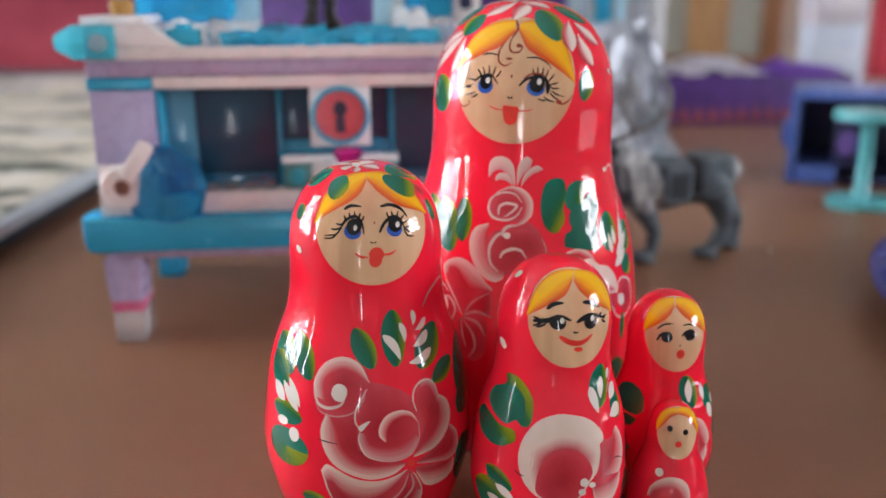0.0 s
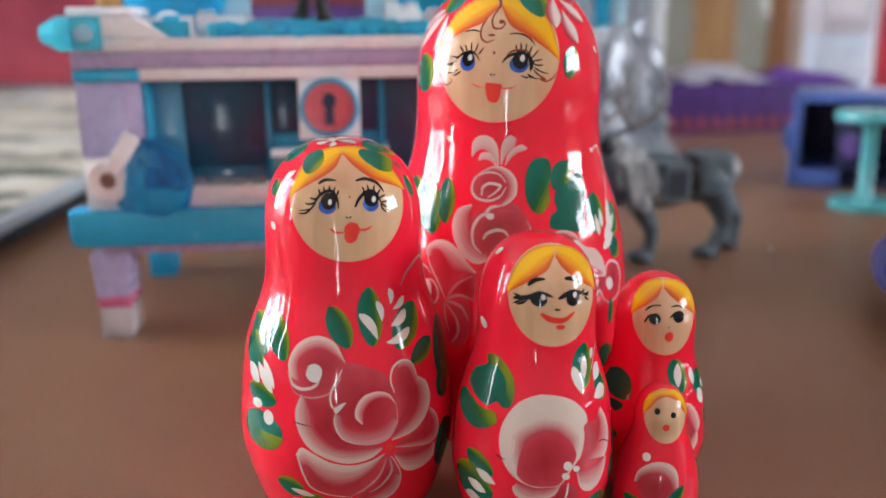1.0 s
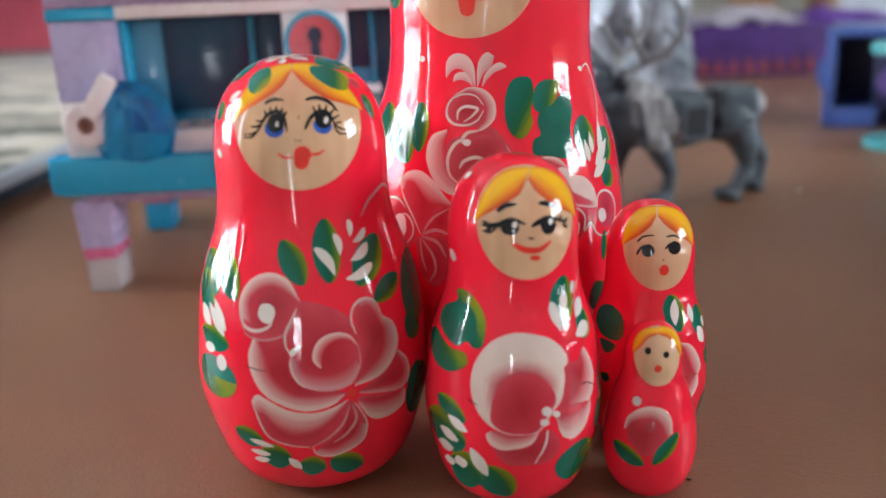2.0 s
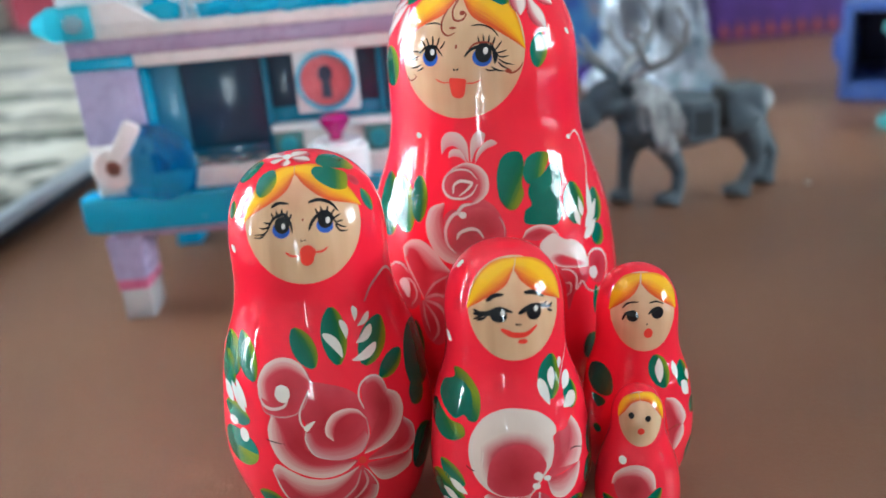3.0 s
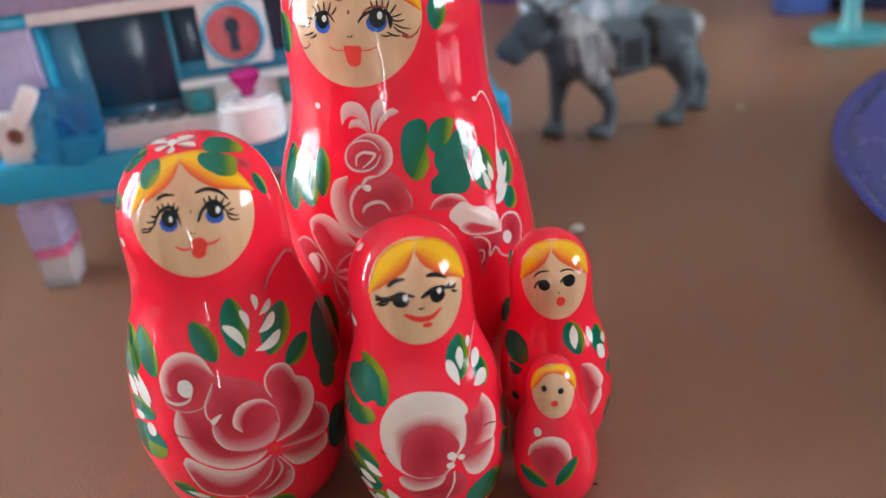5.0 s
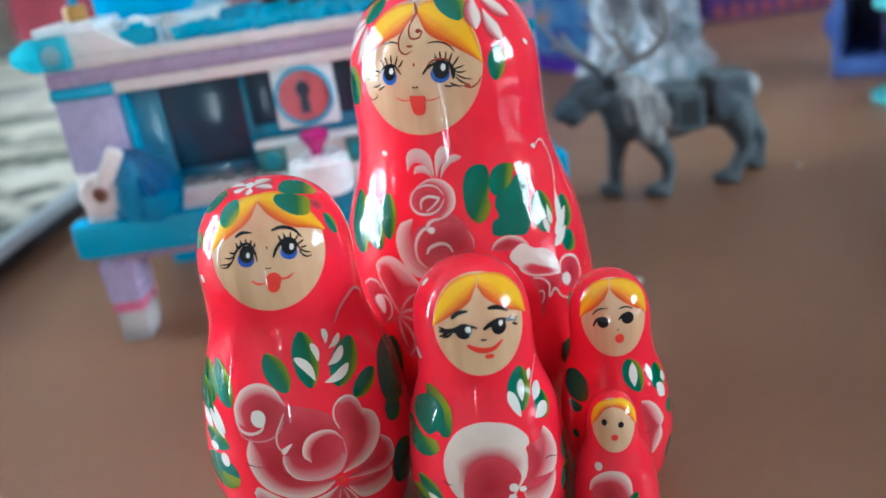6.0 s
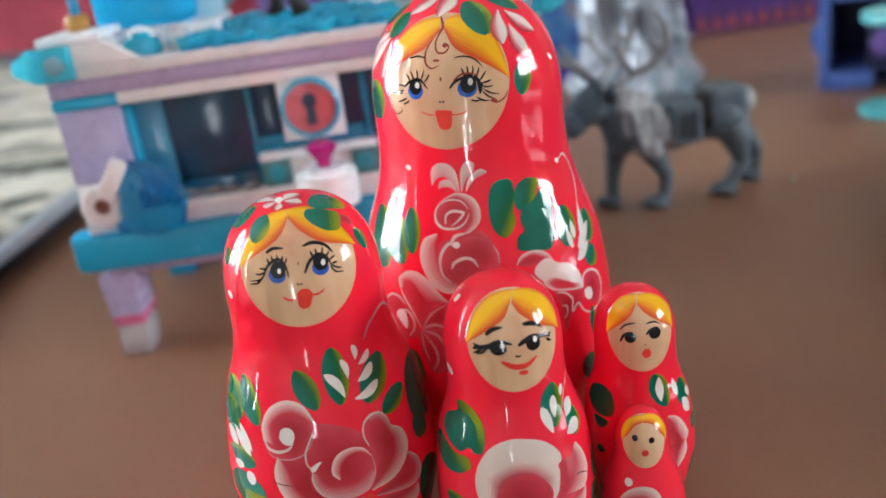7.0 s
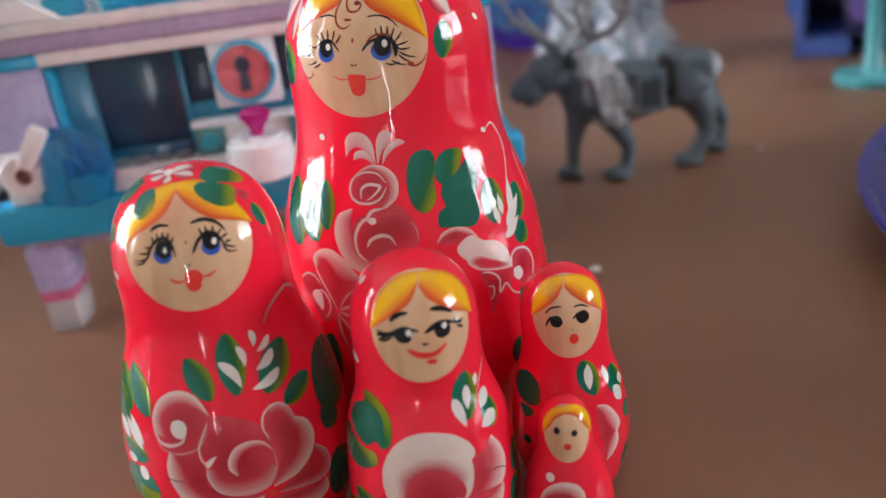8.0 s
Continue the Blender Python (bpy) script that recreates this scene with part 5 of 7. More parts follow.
def middle_doll():
    d = Doll(53.61, 1.0358, GIRTH, 0.665, 2.319)
    blob, leaf, stroke, band, patch = d.blob, d.leaf, d.stroke, d.band, d.patch
    blob("skin", 22.3, 44.97, 6.68, 7.21, 7.82, 6, 19)
    band("hair", [(36.0, 52.55), (-2.7, 52.38), (-21.7, 50.41), (-27.4, 46.03)], [(23.6, 51.19), (12.1, 49.36), (-6.9, 47.68), (-26.4, 45.74)])
    band("hair", [(36.8, 52.54), (71.8, 51.57), (82.9, 48.69), (76.6, 45.25)], [(25.4, 51.15), (32.0, 49.54), (48.8, 47.39), (75.0, 45.11)])
    stroke("black", 0.74, (-7.0, 47.22), (-0.0, 48.04), (10.4, 48.24))
    stroke("black", 0.74, (31.1, 48.18), (41.8, 47.91), (52.2, 46.9))
    blob("black", 4.6, 45.14, 9.38, 1.29, 1.10, 7, 9)
    blob("black", 38.6, 45.04, 9.37, 1.27, 1.24, 13, 9)
    blob("white", 8.6, 45.52, 9.35, 0.36, 0.46, 7, 11)
    blob("white", 40.9, 45.54, 9.36, 0.38, 0.45, 14, 10)
    stroke("black", 0.85, (-20.0, 45.16), (-5.2, 45.46), (5.4, 46.14), (17.8, 45.56))
    stroke("black", 0.85, (23.1, 45.2), (31.9, 45.83), (40.8, 46.01), (59.5, 44.88))
    stroke("black", 0.42, (-10.5, 45.33), (-15.8, 45.6), (-20.4, 45.82))
    stroke("black", 0.42, (-9.2, 45.19), (-14.9, 44.67), (-19.8, 44.31))
    stroke("black", 0.42, (-6.7, 44.96), (-11.5, 44.46), (-16.5, 44.2))
    stroke("black", 0.42, (49.0, 45.4), (51.5, 45.75), (54.5, 46.05))
    stroke("black", 0.42, (53.3, 45.18), (58.0, 45.26), (61.7, 45.41))
    stroke("black", 0.42, (53.4, 44.91), (56.9, 44.45), (60.4, 44.17))
    stroke("black", 0.29, (19.4, 43.73), (21.7, 43.53), (25.2, 43.55))
    stroke("lips", 0.95, (6.5, 43.01), (16.8, 41.99), (29.2, 41.8), (40.4, 42.88))
    blob("lips", 25.7, 40.68, 9.67, 0.77, 0.41, 7, -0)
    blob("white", -62.4, 51.01, 6.79, 0.79, 0.64, -64, 43)
    blob("white", -57.1, 39.63, 9.66, 1.24, 0.72, 22, 1)
    leaf("green", (54.8, 37.26), (45.5, 30.46), 4.60, 0, 0.5)
    leaf("green", (73.3, 31.61), (63.4, 27.71), 3.97, 0, 0.5)
    leaf("white", (52.9, 35.11), (48.6, 31.81), 1.50, 0, 0.4)
    leaf("white", (38.3, 34.02), (43.2, 29.75), 1.72, 0, 0.4)
    leaf("white", (73.8, 33.06), (60.5, 30.97), 2.07, 0, 0.4)
    leaf("white", (73.3, 29.36), (55.4, 28.57), 2.27, 0, 0.4)
    leaf("white", (67.1, 35.91), (62.3, 34.25), 1.10, 0, 0.4)
    stroke("white", 0.17, (85.8, 36.89), (70.4, 34.74), (58.3, 32.29))
    leaf("green", (86.9, 22.54), (88.7, 16.56), 5.53, 0, 0.5)
    leaf("green", (74.5, 17.22), (85.3, 12.4), 5.26, 0, 0.5)
    patch("green", [(-67.5, 25.1), (-71.6, 26.87), (-64.0, 28.37), (-51.3, 27.8), (-38.0, 26.89), (-27.0, 26.89), (-23.4, 25.63), (-26.5, 24.65), (-35.4, 23.56), (-45.4, 23.31), (-57.0, 23.91)], 40)
    patch("green", [(-61.0, 29.95), (-58.5, 31.96), (-43.7, 33.5), (-45.5, 34.82), (-40.0, 35.31), (-29.5, 34.96), (-19.6, 33.63), (-13.6, 31.83), (-12.5, 29.47), (-14.9, 28.01), (-20.7, 27.82), (-25.7, 28.47), (-33.3, 27.47), (-41.5, 27.81), (-52.1, 28.73)], 45)
    patch("lobe", [(-56.8, 30.07), (-54.4, 32.04), (-42.7, 33.33), (-31.3, 33.37), (-22.3, 32.16), (-19.2, 30.16), (-19.4, 28.34), (-24.9, 28.66), (-32.8, 27.85), (-41.3, 28.08), (-50.5, 29.01)])
    patch("crimson", [(43.8, 25.13), (51.7, 25.16), (62.1, 25.79), (67.0, 23.72), (68.8, 21.16), (65.3, 18.68), (51.5, 18.28), (35.6, 18.27), (39.1, 20.6), (41.3, 23.14)])
    patch("crimson", [(34.0, 18.18), (43.9, 17.96), (63.3, 18.16), (61.7, 16.19), (55.0, 14.46), (47.3, 13.6), (40.8, 14.09), (36.5, 15.3)])
    patch("crimson", [(-5.6, 13.83), (3.9, 13.14), (14.6, 13.72), (22.5, 15.54), (28.1, 16.05), (35.9, 14.25), (35.6, 11.59), (28.6, 10.35), (15.3, 10.27), (3.9, 10.42), (-2.3, 11.83)])
    band("rose", [(61.1, 26.69), (67.6, 24.36), (70.3, 21.72), (67.2, 19.56), (62.2, 18.33)], [(55.7, 25.9), (56.9, 24.16), (55.2, 22.26), (50.9, 20.54), (42.3, 19.25)])
    band("rose", [(63.9, 18.28), (62.2, 16.49), (56.6, 14.5), (48.3, 13.52), (40.9, 14.01), (36.5, 15.3), (34.0, 17.92)], [(61.1, 18.29), (52.4, 17.87), (45.7, 17.85), (40.4, 17.98), (37.1, 17.96), (35.6, 18.04), (34.3, 18.1)])
    band("rose", [(22.7, 15.89), (18.6, 14.14), (9.2, 13.34), (-0.2, 13.06), (-7.0, 13.89), (-9.2, 15.24), (-6.2, 16.13)], [(21.9, 15.91), (15.0, 15.69), (7.7, 15.54), (3.8, 15.68), (-0.2, 15.95), (-3.6, 16.08), (-6.1, 16.06)])
    patch("cream", [(39.8, 27.95), (44.4, 26.38), (44.2, 25.26), (41.1, 24.71), (41.3, 23.14), (38.2, 20.32), (31.8, 18.62), (22.5, 15.89), (11.7, 15.65), (1.1, 15.91), (-8.5, 17.07), (-16.0, 19.1), (-20.3, 22.2), (-18.6, 25.54), (-9.8, 28.65), (2.1, 30.05), (14.6, 30.3), (30.5, 29.47)])
    patch("rosecore", [(-11.2, 23.9), (-1.5, 26.07), (11.3, 27.1), (24.5, 26.57), (33.4, 24.95), (38.2, 23.12), (36.6, 20.73), (28.8, 18.4), (21.7, 16.26), (11.7, 15.57), (0.4, 15.97), (-7.9, 17.77), (-12.6, 20.59)])
    patch("corered", [(-6.6, 18.82), (-3.6, 21.87), (5.8, 24.26), (19.8, 24.52), (29.2, 23.0), (34.2, 20.35), (28.1, 18.1), (21.1, 15.93), (11.0, 15.71), (1.7, 15.99), (-5.5, 17.18)])
    stroke("petal", 0.38, (-10.5, 24.25), (-9.4, 22.67), (-10.1, 20.68), (-7.4, 19.13))
    stroke("white", 0.33, (28.1, 16.05), (26.8, 13.6), (21.0, 10.55))
    patch("white", [(30.9, 18.76), (29.9, 18.28), (27.6, 18.14), (25.4, 18.43), (24.5, 18.98), (25.4, 19.47), (27.7, 19.61), (29.9, 19.32)])
    patch("white", [(29.1, 17.12), (28.2, 16.73), (26.2, 16.64), (24.2, 16.87), (23.4, 17.31), (24.2, 17.69), (26.2, 17.79), (28.2, 17.55)])
    patch("white", [(36.7, 18.05), (35.9, 17.73), (34.0, 17.68), (32.2, 17.91), (31.4, 18.3), (32.2, 18.62), (34.1, 18.68), (35.9, 18.45)])
    leaf("green", (-47.8, 19.06), (-23.2, 16.65), 3.47, 0, 0.5)
    leaf("green", (-60.9, 14.85), (-23.5, 12.84), 6.94, 0, 0.5)
    leaf("white", (-36.9, 16.72), (-21.6, 15.08), 1.59, 0, 0.5)
    leaf("white", (-44.9, 14.19), (-29.0, 13.03), 1.83, 0, 0.5)
    leaf("white", (-50.6, 11.05), (-34.5, 11.23), 2.08, 0, 0.5)
    leaf("green", (-40.5, 9.01), (-15.5, 6.46), 8.43, 0, 0.5)
    leaf("green", (-12.2, 9.8), (4.4, 4.08), 5.88, 0, 0.5)
    leaf("green", (59.5, 12.38), (51.6, 5.54), 9.36, 0, 0.5)
    leaf("white", (-20.0, 12.57), (-10.6, 7.8), 2.31, 0, 0.5)
    leaf("white", (-31.8, 10.19), (-28.8, 8.14), 2.63, 0, 0.5)
    leaf("white", (-43.2, 9.21), (-41.1, 7.46), 2.67, 0, 0.5)
    stroke("black", 0.17, (-22.0, 20.27), (-18.4, 19.83), (-14.7, 19.74))
    stroke("black", 0.17, (54.9, 21.32), (60.6, 21.23), (69.6, 20.1))
    d.finish(26.66, 155.18, 0.95, "middle-sized glossy red wooden nesting doll with a round pink rose")


def small_doll():
    d = Doll(42.51, 0.9741, GIRTH, 0.665, 2.319)
    blob, leaf, stroke, band, patch = d.blob, d.leaf, d.stroke, d.band, d.patch
    blob("skin", 12.5, 35.68, 4.60, 5.63, 6.70, -1, 20)
    band("hair", [(11.5, 42.07), (-34.5, 41.72), (-44.6, 39.71), (-42.0, 36.39)], [(5.9, 40.83), (-3.9, 39.45), (-19.9, 37.97), (-39.9, 36.22)])
    band("hair", [(15.5, 42.06), (68.8, 41.46), (81.1, 39.11), (67.2, 35.87)], [(9.5, 40.81), (22.0, 39.49), (41.7, 37.77), (65.3, 35.7)])
    stroke("black", 0.32, (-20.1, 37.09), (-11.5, 38.02), (3.3, 38.25))
    stroke("black", 0.32, (19.0, 37.99), (30.7, 38.09), (41.9, 37.43))
    blob("black", -4.9, 35.86, 6.96, 1.00, 0.99, -2, 9)
    blob("black", 30.5, 36.18, 6.89, 1.15, 1.06, 5, 11)
    stroke("black", 0.43, (-19.1, 35.03), (-13.5, 36.3), (-2.3, 36.85))
    stroke("black", 0.43, (16.7, 36.15), (25.5, 36.93), (39.0, 36.57))
    blob("black", 14.6, 34.41, 7.17, 0.15, 0.16, -0, 3)
    blob("lips", 16.3, 32.74, 7.19, 0.77, 0.90, -1, -1)
    leaf("green", (24.8, 28.55), (33.9, 22.65), 3.89, 0, 0.5)
    leaf("white", (31.0, 27.77), (28.7, 23.71), 1.60, 0, 0.5)
    leaf("green", (68.6, 25.83), (65.8, 20.73), 4.84, 0, 0.5)
    leaf("white", (59.5, 22.54), (69.9, 19.51), 2.39, 0, 0.5)
    leaf("white", (52.4, 26.59), (52.9, 23.48), 1.42, 0, 0.5)
    leaf("white", (79.7, 23.55), (75.0, 21.78), 2.07, 0, 0.5)
    patch("shadowgreen", [(-70.7, 22.69), (-68.9, 24.71), (-49.5, 25.85), (-33.1, 25.09), (-26.6, 23.51), (-25.7, 21.73), (-31.2, 20.83), (-42.8, 20.6), (-57.8, 21.29)], 100)
    patch("shadowgreen", [(-53.5, 20.0), (-42.4, 20.36), (-32.5, 19.88), (-36.0, 18.76), (-43.9, 18.26)], 90)
    patch("crimson", [(32.4, 20.6), (44.9, 20.05), (56.7, 17.1), (55.6, 14.86), (50.1, 12.15), (40.3, 10.2), (35.4, 13.49), (32.4, 17.46)])
    band("rose", [(33.9, 20.89), (45.0, 20.23), (55.0, 18.16), (60.2, 15.92), (55.0, 14.82)], [(32.8, 20.44), (37.1, 19.37), (42.9, 17.1), (49.4, 15.25)])
    band("rose", [(54.6, 14.98), (54.7, 12.91), (46.2, 10.98), (38.9, 10.05)], [(50.9, 14.94), (42.1, 13.72), (38.7, 12.03), (38.4, 10.21)])
    stroke("brown", 0.16, (31.3, 14.74), (45.1, 15.12), (54.6, 14.81))
    leaf("green", (70.6, 10.86), (78.3, 5.5), 3.74, 0, 0.5)
    leaf("green", (83.0, 18.17), (73.1, 15.48), 3.54, 0, 0.5)
    leaf("shadowgreen", (-46.4, 14.18), (-35.6, 14.02), 1.62, 0, 0.5)
    d.finish(47.38, 173.38, 0.95, "small glossy red wooden nesting doll with a dot of a mouth")


def smallest_doll():
    d = Doll(27.80, 1.03, GIRTH_SMALL, 0.656, 2.332)
    blob, leaf, stroke, band, patch = d.blob, d.leaf, d.stroke, d.band, d.patch
    blob("skin", 9.4, 23.28, 2.80, 3.55, 4.25, 0, 20)
    band("hair", [(3.8, 27.47), (-48.2, 26.83), (-53.0, 25.3), (-46.3, 23.76)], [(8.6, 26.68), (-16.2, 26.16), (-29.9, 24.91), (-44.1, 23.74)])
    band("hair", [(6.2, 27.47), (77.2, 26.95), (82.9, 25.09), (67.2, 23.03)], [(9.3, 26.68), (37.3, 26.16), (51.3, 24.66), (65.3, 23.01)])
    blob("black", -13.0, 24.5, 3.97, 0.46, 0.53, -5, 18)
    blob("black", 24.5, 23.99, 4.12, 0.49, 0.50, 6, 15)
    blob("lips", 8.4, 21.93, 4.35, 0.56, 0.58, -0, 3)
    blob("white", -23.5, 16.87, 5.52, 0.69, 0.72, -10, 22)
    patch("crimson", [(-31.3, 12.82), (-22.9, 14.51), (-2.9, 15.56), (15.4, 14.96), (23.2, 13.25), (17.6, 11.6), (4.4, 9.47), (-11.0, 8.98), (-26.5, 10.93)])
    band("rose", [(-35.5, 12.59), (-33.6, 14.17), (-21.9, 15.64), (-3.5, 16.43), (16.5, 16.07), (26.7, 14.58), (27.0, 12.49)], [(-30.9, 12.6), (-23.9, 13.76), (-8.6, 14.56), (6.4, 14.43), (13.9, 13.32), (16.3, 12.33), (18.8, 11.88)])
    leaf("green", (-49.4, 9.87), (-7.8, 7.42), 2.69, 0, 0.5)
    leaf("green", (34.6, 12.46), (3.5, 7.65), 2.25, 0, 0.5)
    d.finish(47.90, 156.80, 0.95, "tiny glossy red wooden nesting doll in front of the others")


largest_doll()
second_doll()
middle_doll()
small_doll()
smallest_doll()


# ---- jewellery box of toy bricks ----
def cut_gem(outline, front, back):
    """A cut stone seen on its table: girdle, turned table in front, smaller one behind, and triangle facets between."""
    bm = bmesh.new()
    n = len(outline)
    cx, cz = sum(x for x, _ in outline) / n, sum(z for _, z in outline) / n
    mid = front * 0.35 + back * 0.65
    girdle = [bm.verts.new((x, mid, z)) for x, z in outline]
    for y, size in ((front, 0.52), (back, 0.40)):
        ring = []
        for k in range(n):
            (x0, z0), (x1, z1) = outline[k], outline[(k + 1) % n]
            ring.append(bm.verts.new((cx + ((x0 + x1) / 2 - cx) * size, y, cz + ((z0 + z1) / 2 - cz) * size)))
        bm.faces.new(ring)
        for k in range(n):
            bm.faces.new((girdle[k], girdle[(k + 1) % n], ring[k]))
            bm.faces.new((girdle[(k + 1) % n], ring[(k + 1) % n], ring[k]))
    bmesh.ops.recalc_face_normals(bm, faces=bm.faces)
    return bm


def jewellery_box():
    box = thing("jewellery_box", -99.3, 235.2, 0, 15, "toy-brick jewellery box in lavender, teal and white, on legs", "jewellery box")
    W, D = 131.0, 82.0
    base = part("base", prism([(-4, 28), (-1, 27.3), (W + 1, 27.3), (W + 4, 28), (W + 4, 36.6), (W + 1, 37), (-1, 37), (-4, 36.6)], -1.5, D, 0.5), TEAL, box, "teal slab")
    part("corner", prism([(-5.2, 29), (1.2, 29), (1.2, 37.2), (-5.2, 37.2)], 1.0, 9, 0.5), SKYPANEL, base)
    part("corner", prism([(W - 1.2, 29), (W + 5.2, 29), (W + 5.2, 37.2), (W - 1.2, 37.2)], 1.0, 9, 0.5), SKYPANEL, base)
    part("skirt", slab(3, W - 3, 0.5, D - 3, 25.0, 27.3, 0.3), MAUVE, box, "mauve strip")
    for x, s in ((-0.6, 1), (W + 0.6, -1)):
        for y in (0.5, D - 17):
            bm = bmesh.new()
            for z0, z1, i0, i1, mat in ((12.2, 25.0, 1.6, 0.0, None),):
                lo = [(x + s * i0 * 0.6, y), (x + s * 9.6, y), (x + s * 10.6, y + 8), (x + s * 9.6, y + 15), (x + s * i0 * 0.6, y + 15)]
                hi = [(x, y), (x + s * 10.2, y), (x + s * 11.4, y + 8), (x + s * 10.2, y + 15.5), (x, y + 15.5)]
                a, b = [bm.verts.new((*p, z0)) for p in lo], [bm.verts.new((*p, z1)) for p in hi]
                bm.faces.new(a), bm.faces.new(b)
                for k in range(5):
                    bm.faces.new((a[k], a[(k + 1) % 5], b[(k + 1) % 5], b[k]))
            bmesh.ops.recalc_face_normals(bm, faces=bm.faces)
            bmesh.ops.bevel(bm, geom=list(bm.edges), offset=0.4, segments=2, affect="EDGES")
            leg = part("leg", bm, LAVENDER, box, "lavender tapered leg")
            x0, x1 = sorted((x + s * 1.1, x + s * 9.9))
            part("leg_ring", slab(x0, x1, y, y + 14.6, 9.4, 12.4, 0.4), PINK, leg, "pink ring")
            part("foot", slab(x0 + 0.3, x1 - 0.1, y + 0.2, y + 14, 0.0, 9.4, 0.5), FOOT if y < 10 else SKYPANEL, leg, "clear foot" if y < 10 else "blue foot")
    # end walls
    for x0, x1 in ((0, 16.6), (W - 16.6, W)):
        part("end_block", slab(x0, x1, 2.5, D - 4, 37, 51.4, 0.35), BLUSH, box, "white block")
        part("panel", slab(x0, x1, 2.3, D - 4, 51.5, 71.6, 0.35), LAVENDER, box, "smooth lavender panel")
        part("band", slab(x0 - 0.3, x1 + 0.2, 1.6, D - 4, 71.7, 74.8, 0.3), TEAL, box, "teal band")
    # rails over the front
    part("lower_rail", slab(16.7, W - 16.7, 2.0, 10, 71.7, 75.0, 0.3), BLUSH, box)
    part("mauve_rail", slab(-0.2, W + 0.2, 1.7, D - 4, 75.1, 79.4, 0.3), MAUVE, box, "mauve rail")
    part("upper_rail", slab(-0.2, W + 0.2, 1.5, D - 4, 79.5, 82.9, 0.35), BLUSH, box)
    for s, x in ((1, 0), (-1, W)):
        out = [(x - s * 0.2, 83), (x + s * 25, 83), (x + s * 17, 88.4), (x + s * 16, 88.6), (x - s * 0.2, 88.6)]
        cheek = part("end_cap", prism(out if s > 0 else out[::-1], 1.4, 24, 0.35), BLUSH, box, "white sloped cap")
        part("cap_tile", slab(*sorted((x - s * 0.2, x + s * 16.4)), 1.4, 24, 88.7, 91.0, 0.4), WHITE, cheek)
        part("cap_tile", slab(*sorted((x - s * 0.2, x + s * 16.4)), 24.3, D - 4, 83, 86.2, 0.4), WHITE, cheek)
        jewel = part("corner_jewel", slab(*sorted((x + s * 1.2, x + s * 8.4)), -2.2, 5, 80.0, 88.6, 0.6), AQUA, box, "aqua clear jewel")
        part("jewel_face", turned([(0, 0), (2.5, 0), (2.5, 0.9), (1.9, 1.3), (0, 1.4)], 12, None, (x + s * 4.8, -2.2, 84.3), Euler((radians(90), 0, 0)).to_matrix().to_4x4()), CLEAR, jewel, "clear boss")
        tip = turned([(0, -6.2), (2.2, -5.4), (4.5, -1.2), (4.5, 1.4), (2.6, 5.4), (0, 5.8)], 8, None, (x - s * 1.4, 1.6, 84.3), Euler((0, radians(90), 0)).to_matrix().to_4x4())
        part("jewel_point", tip, AQUA, jewel, "faceted aqua point", 12)
    part("deck", slab(17, W - 17, 12, D - 5, 80.5, 82.4, 0.3), TEAL, box)
    part("back_wall", slab(0, W, D - 3.8, D - 1, 37, 80, 0.3), LAVENDER, box)
    # the recess: side panes, dark panes, drawer
    part("inner_wall", slab(17, W - 17, 30, 32, 37, 71, 0.2), NAVY, box)
    for s, x in ((1, 0), (-1, W)):
        part("side_pane", slab(*sorted((x + s * 17.6, x + s * 26.6)), 8.6, 10, 42, 71.2, 0.3), SIDEPANE, box, "blue pane")
        part("pane_edge", slab(*sorted((x + s * 16.8, x + s * 18.6)), 4, 12, 42, 71.3, 0.3), TEAL, box)
        pane = slab(*sorted((x + s * 26.8, x + s * 48.6)), 8.8, 10, 43, 71.2, 0.2)
        bmesh.ops.rotate(pane, cent=(x + s * 37.7, 9.4, 57), matrix=Euler((radians(2.5), 0, radians(0.3))).to_matrix(), verts=pane.verts)
        part("dark_pane", pane, DARKPANE, box, "dark glossy pane")
        part("pane_sill", slab(*sorted((x + s * 26.8, x + s * 48.6)), 7.4, 8.7, 43, 47.4, 0.3), NAVYCLEAR, box, "clear dark blue strip")
        part("inner_post", slab(*sorted((x + s * 48.8, x + s * 50.6)), 8, 14, 43, 71.2, 0.3), POSTBLUE, box)
        part("inner_pane", slab(*sorted((x + s * 50.6, x + s * 58.2)), 9.5, 11, 50, 71.2, 0.2), DARKPANE, box)
        for k in range(4):
            part("stud", turned([(0, 0), (2.4, 0), (2.4, 1.5), (2.1, 1.8), (0, 1.8)], 20, None, (x + s * (29.5 + 5.6 * k), 7.0, 43.0)), CLEAR, box)
    part("sill", slab(17, W - 17, 2.6, 12, 37.1, 42.8, 0.35), BLUSH, box, "white sill of the drawer")
    part("cross_piece", slab(49.5, W - 49.5, 8.4, 12, 52.2, 56.4, 0.3), POSTBLUE, box)
    drawer = part("drawer", slab(50, 83, 4.5, 20, 50.2, 52.1, 0.3), WHITE, box, "white drawer")
    part("drawer_front", slab(58.2, 75.2, 5.2, 12, 43.0, 50.1, 0.4), BLUSH, drawer)
    for x in (50.4, 75.4):
        tile = part("drawer_tile", slab(x, x + 7.6, 4.2, 12, 43.0, 50.1, 0.4), SEAGREEN, drawer, "sea-green clear tile")
        part("tile_boss", turned([(0, 0), (2.4, 0), (2.4, 0.8), (0, 0.8)], 24, None, (x + 3.8, 4.2, 46.6), Euler((radians(90), 0, 0)).to_matrix().to_4x4()), AQUA, tile)
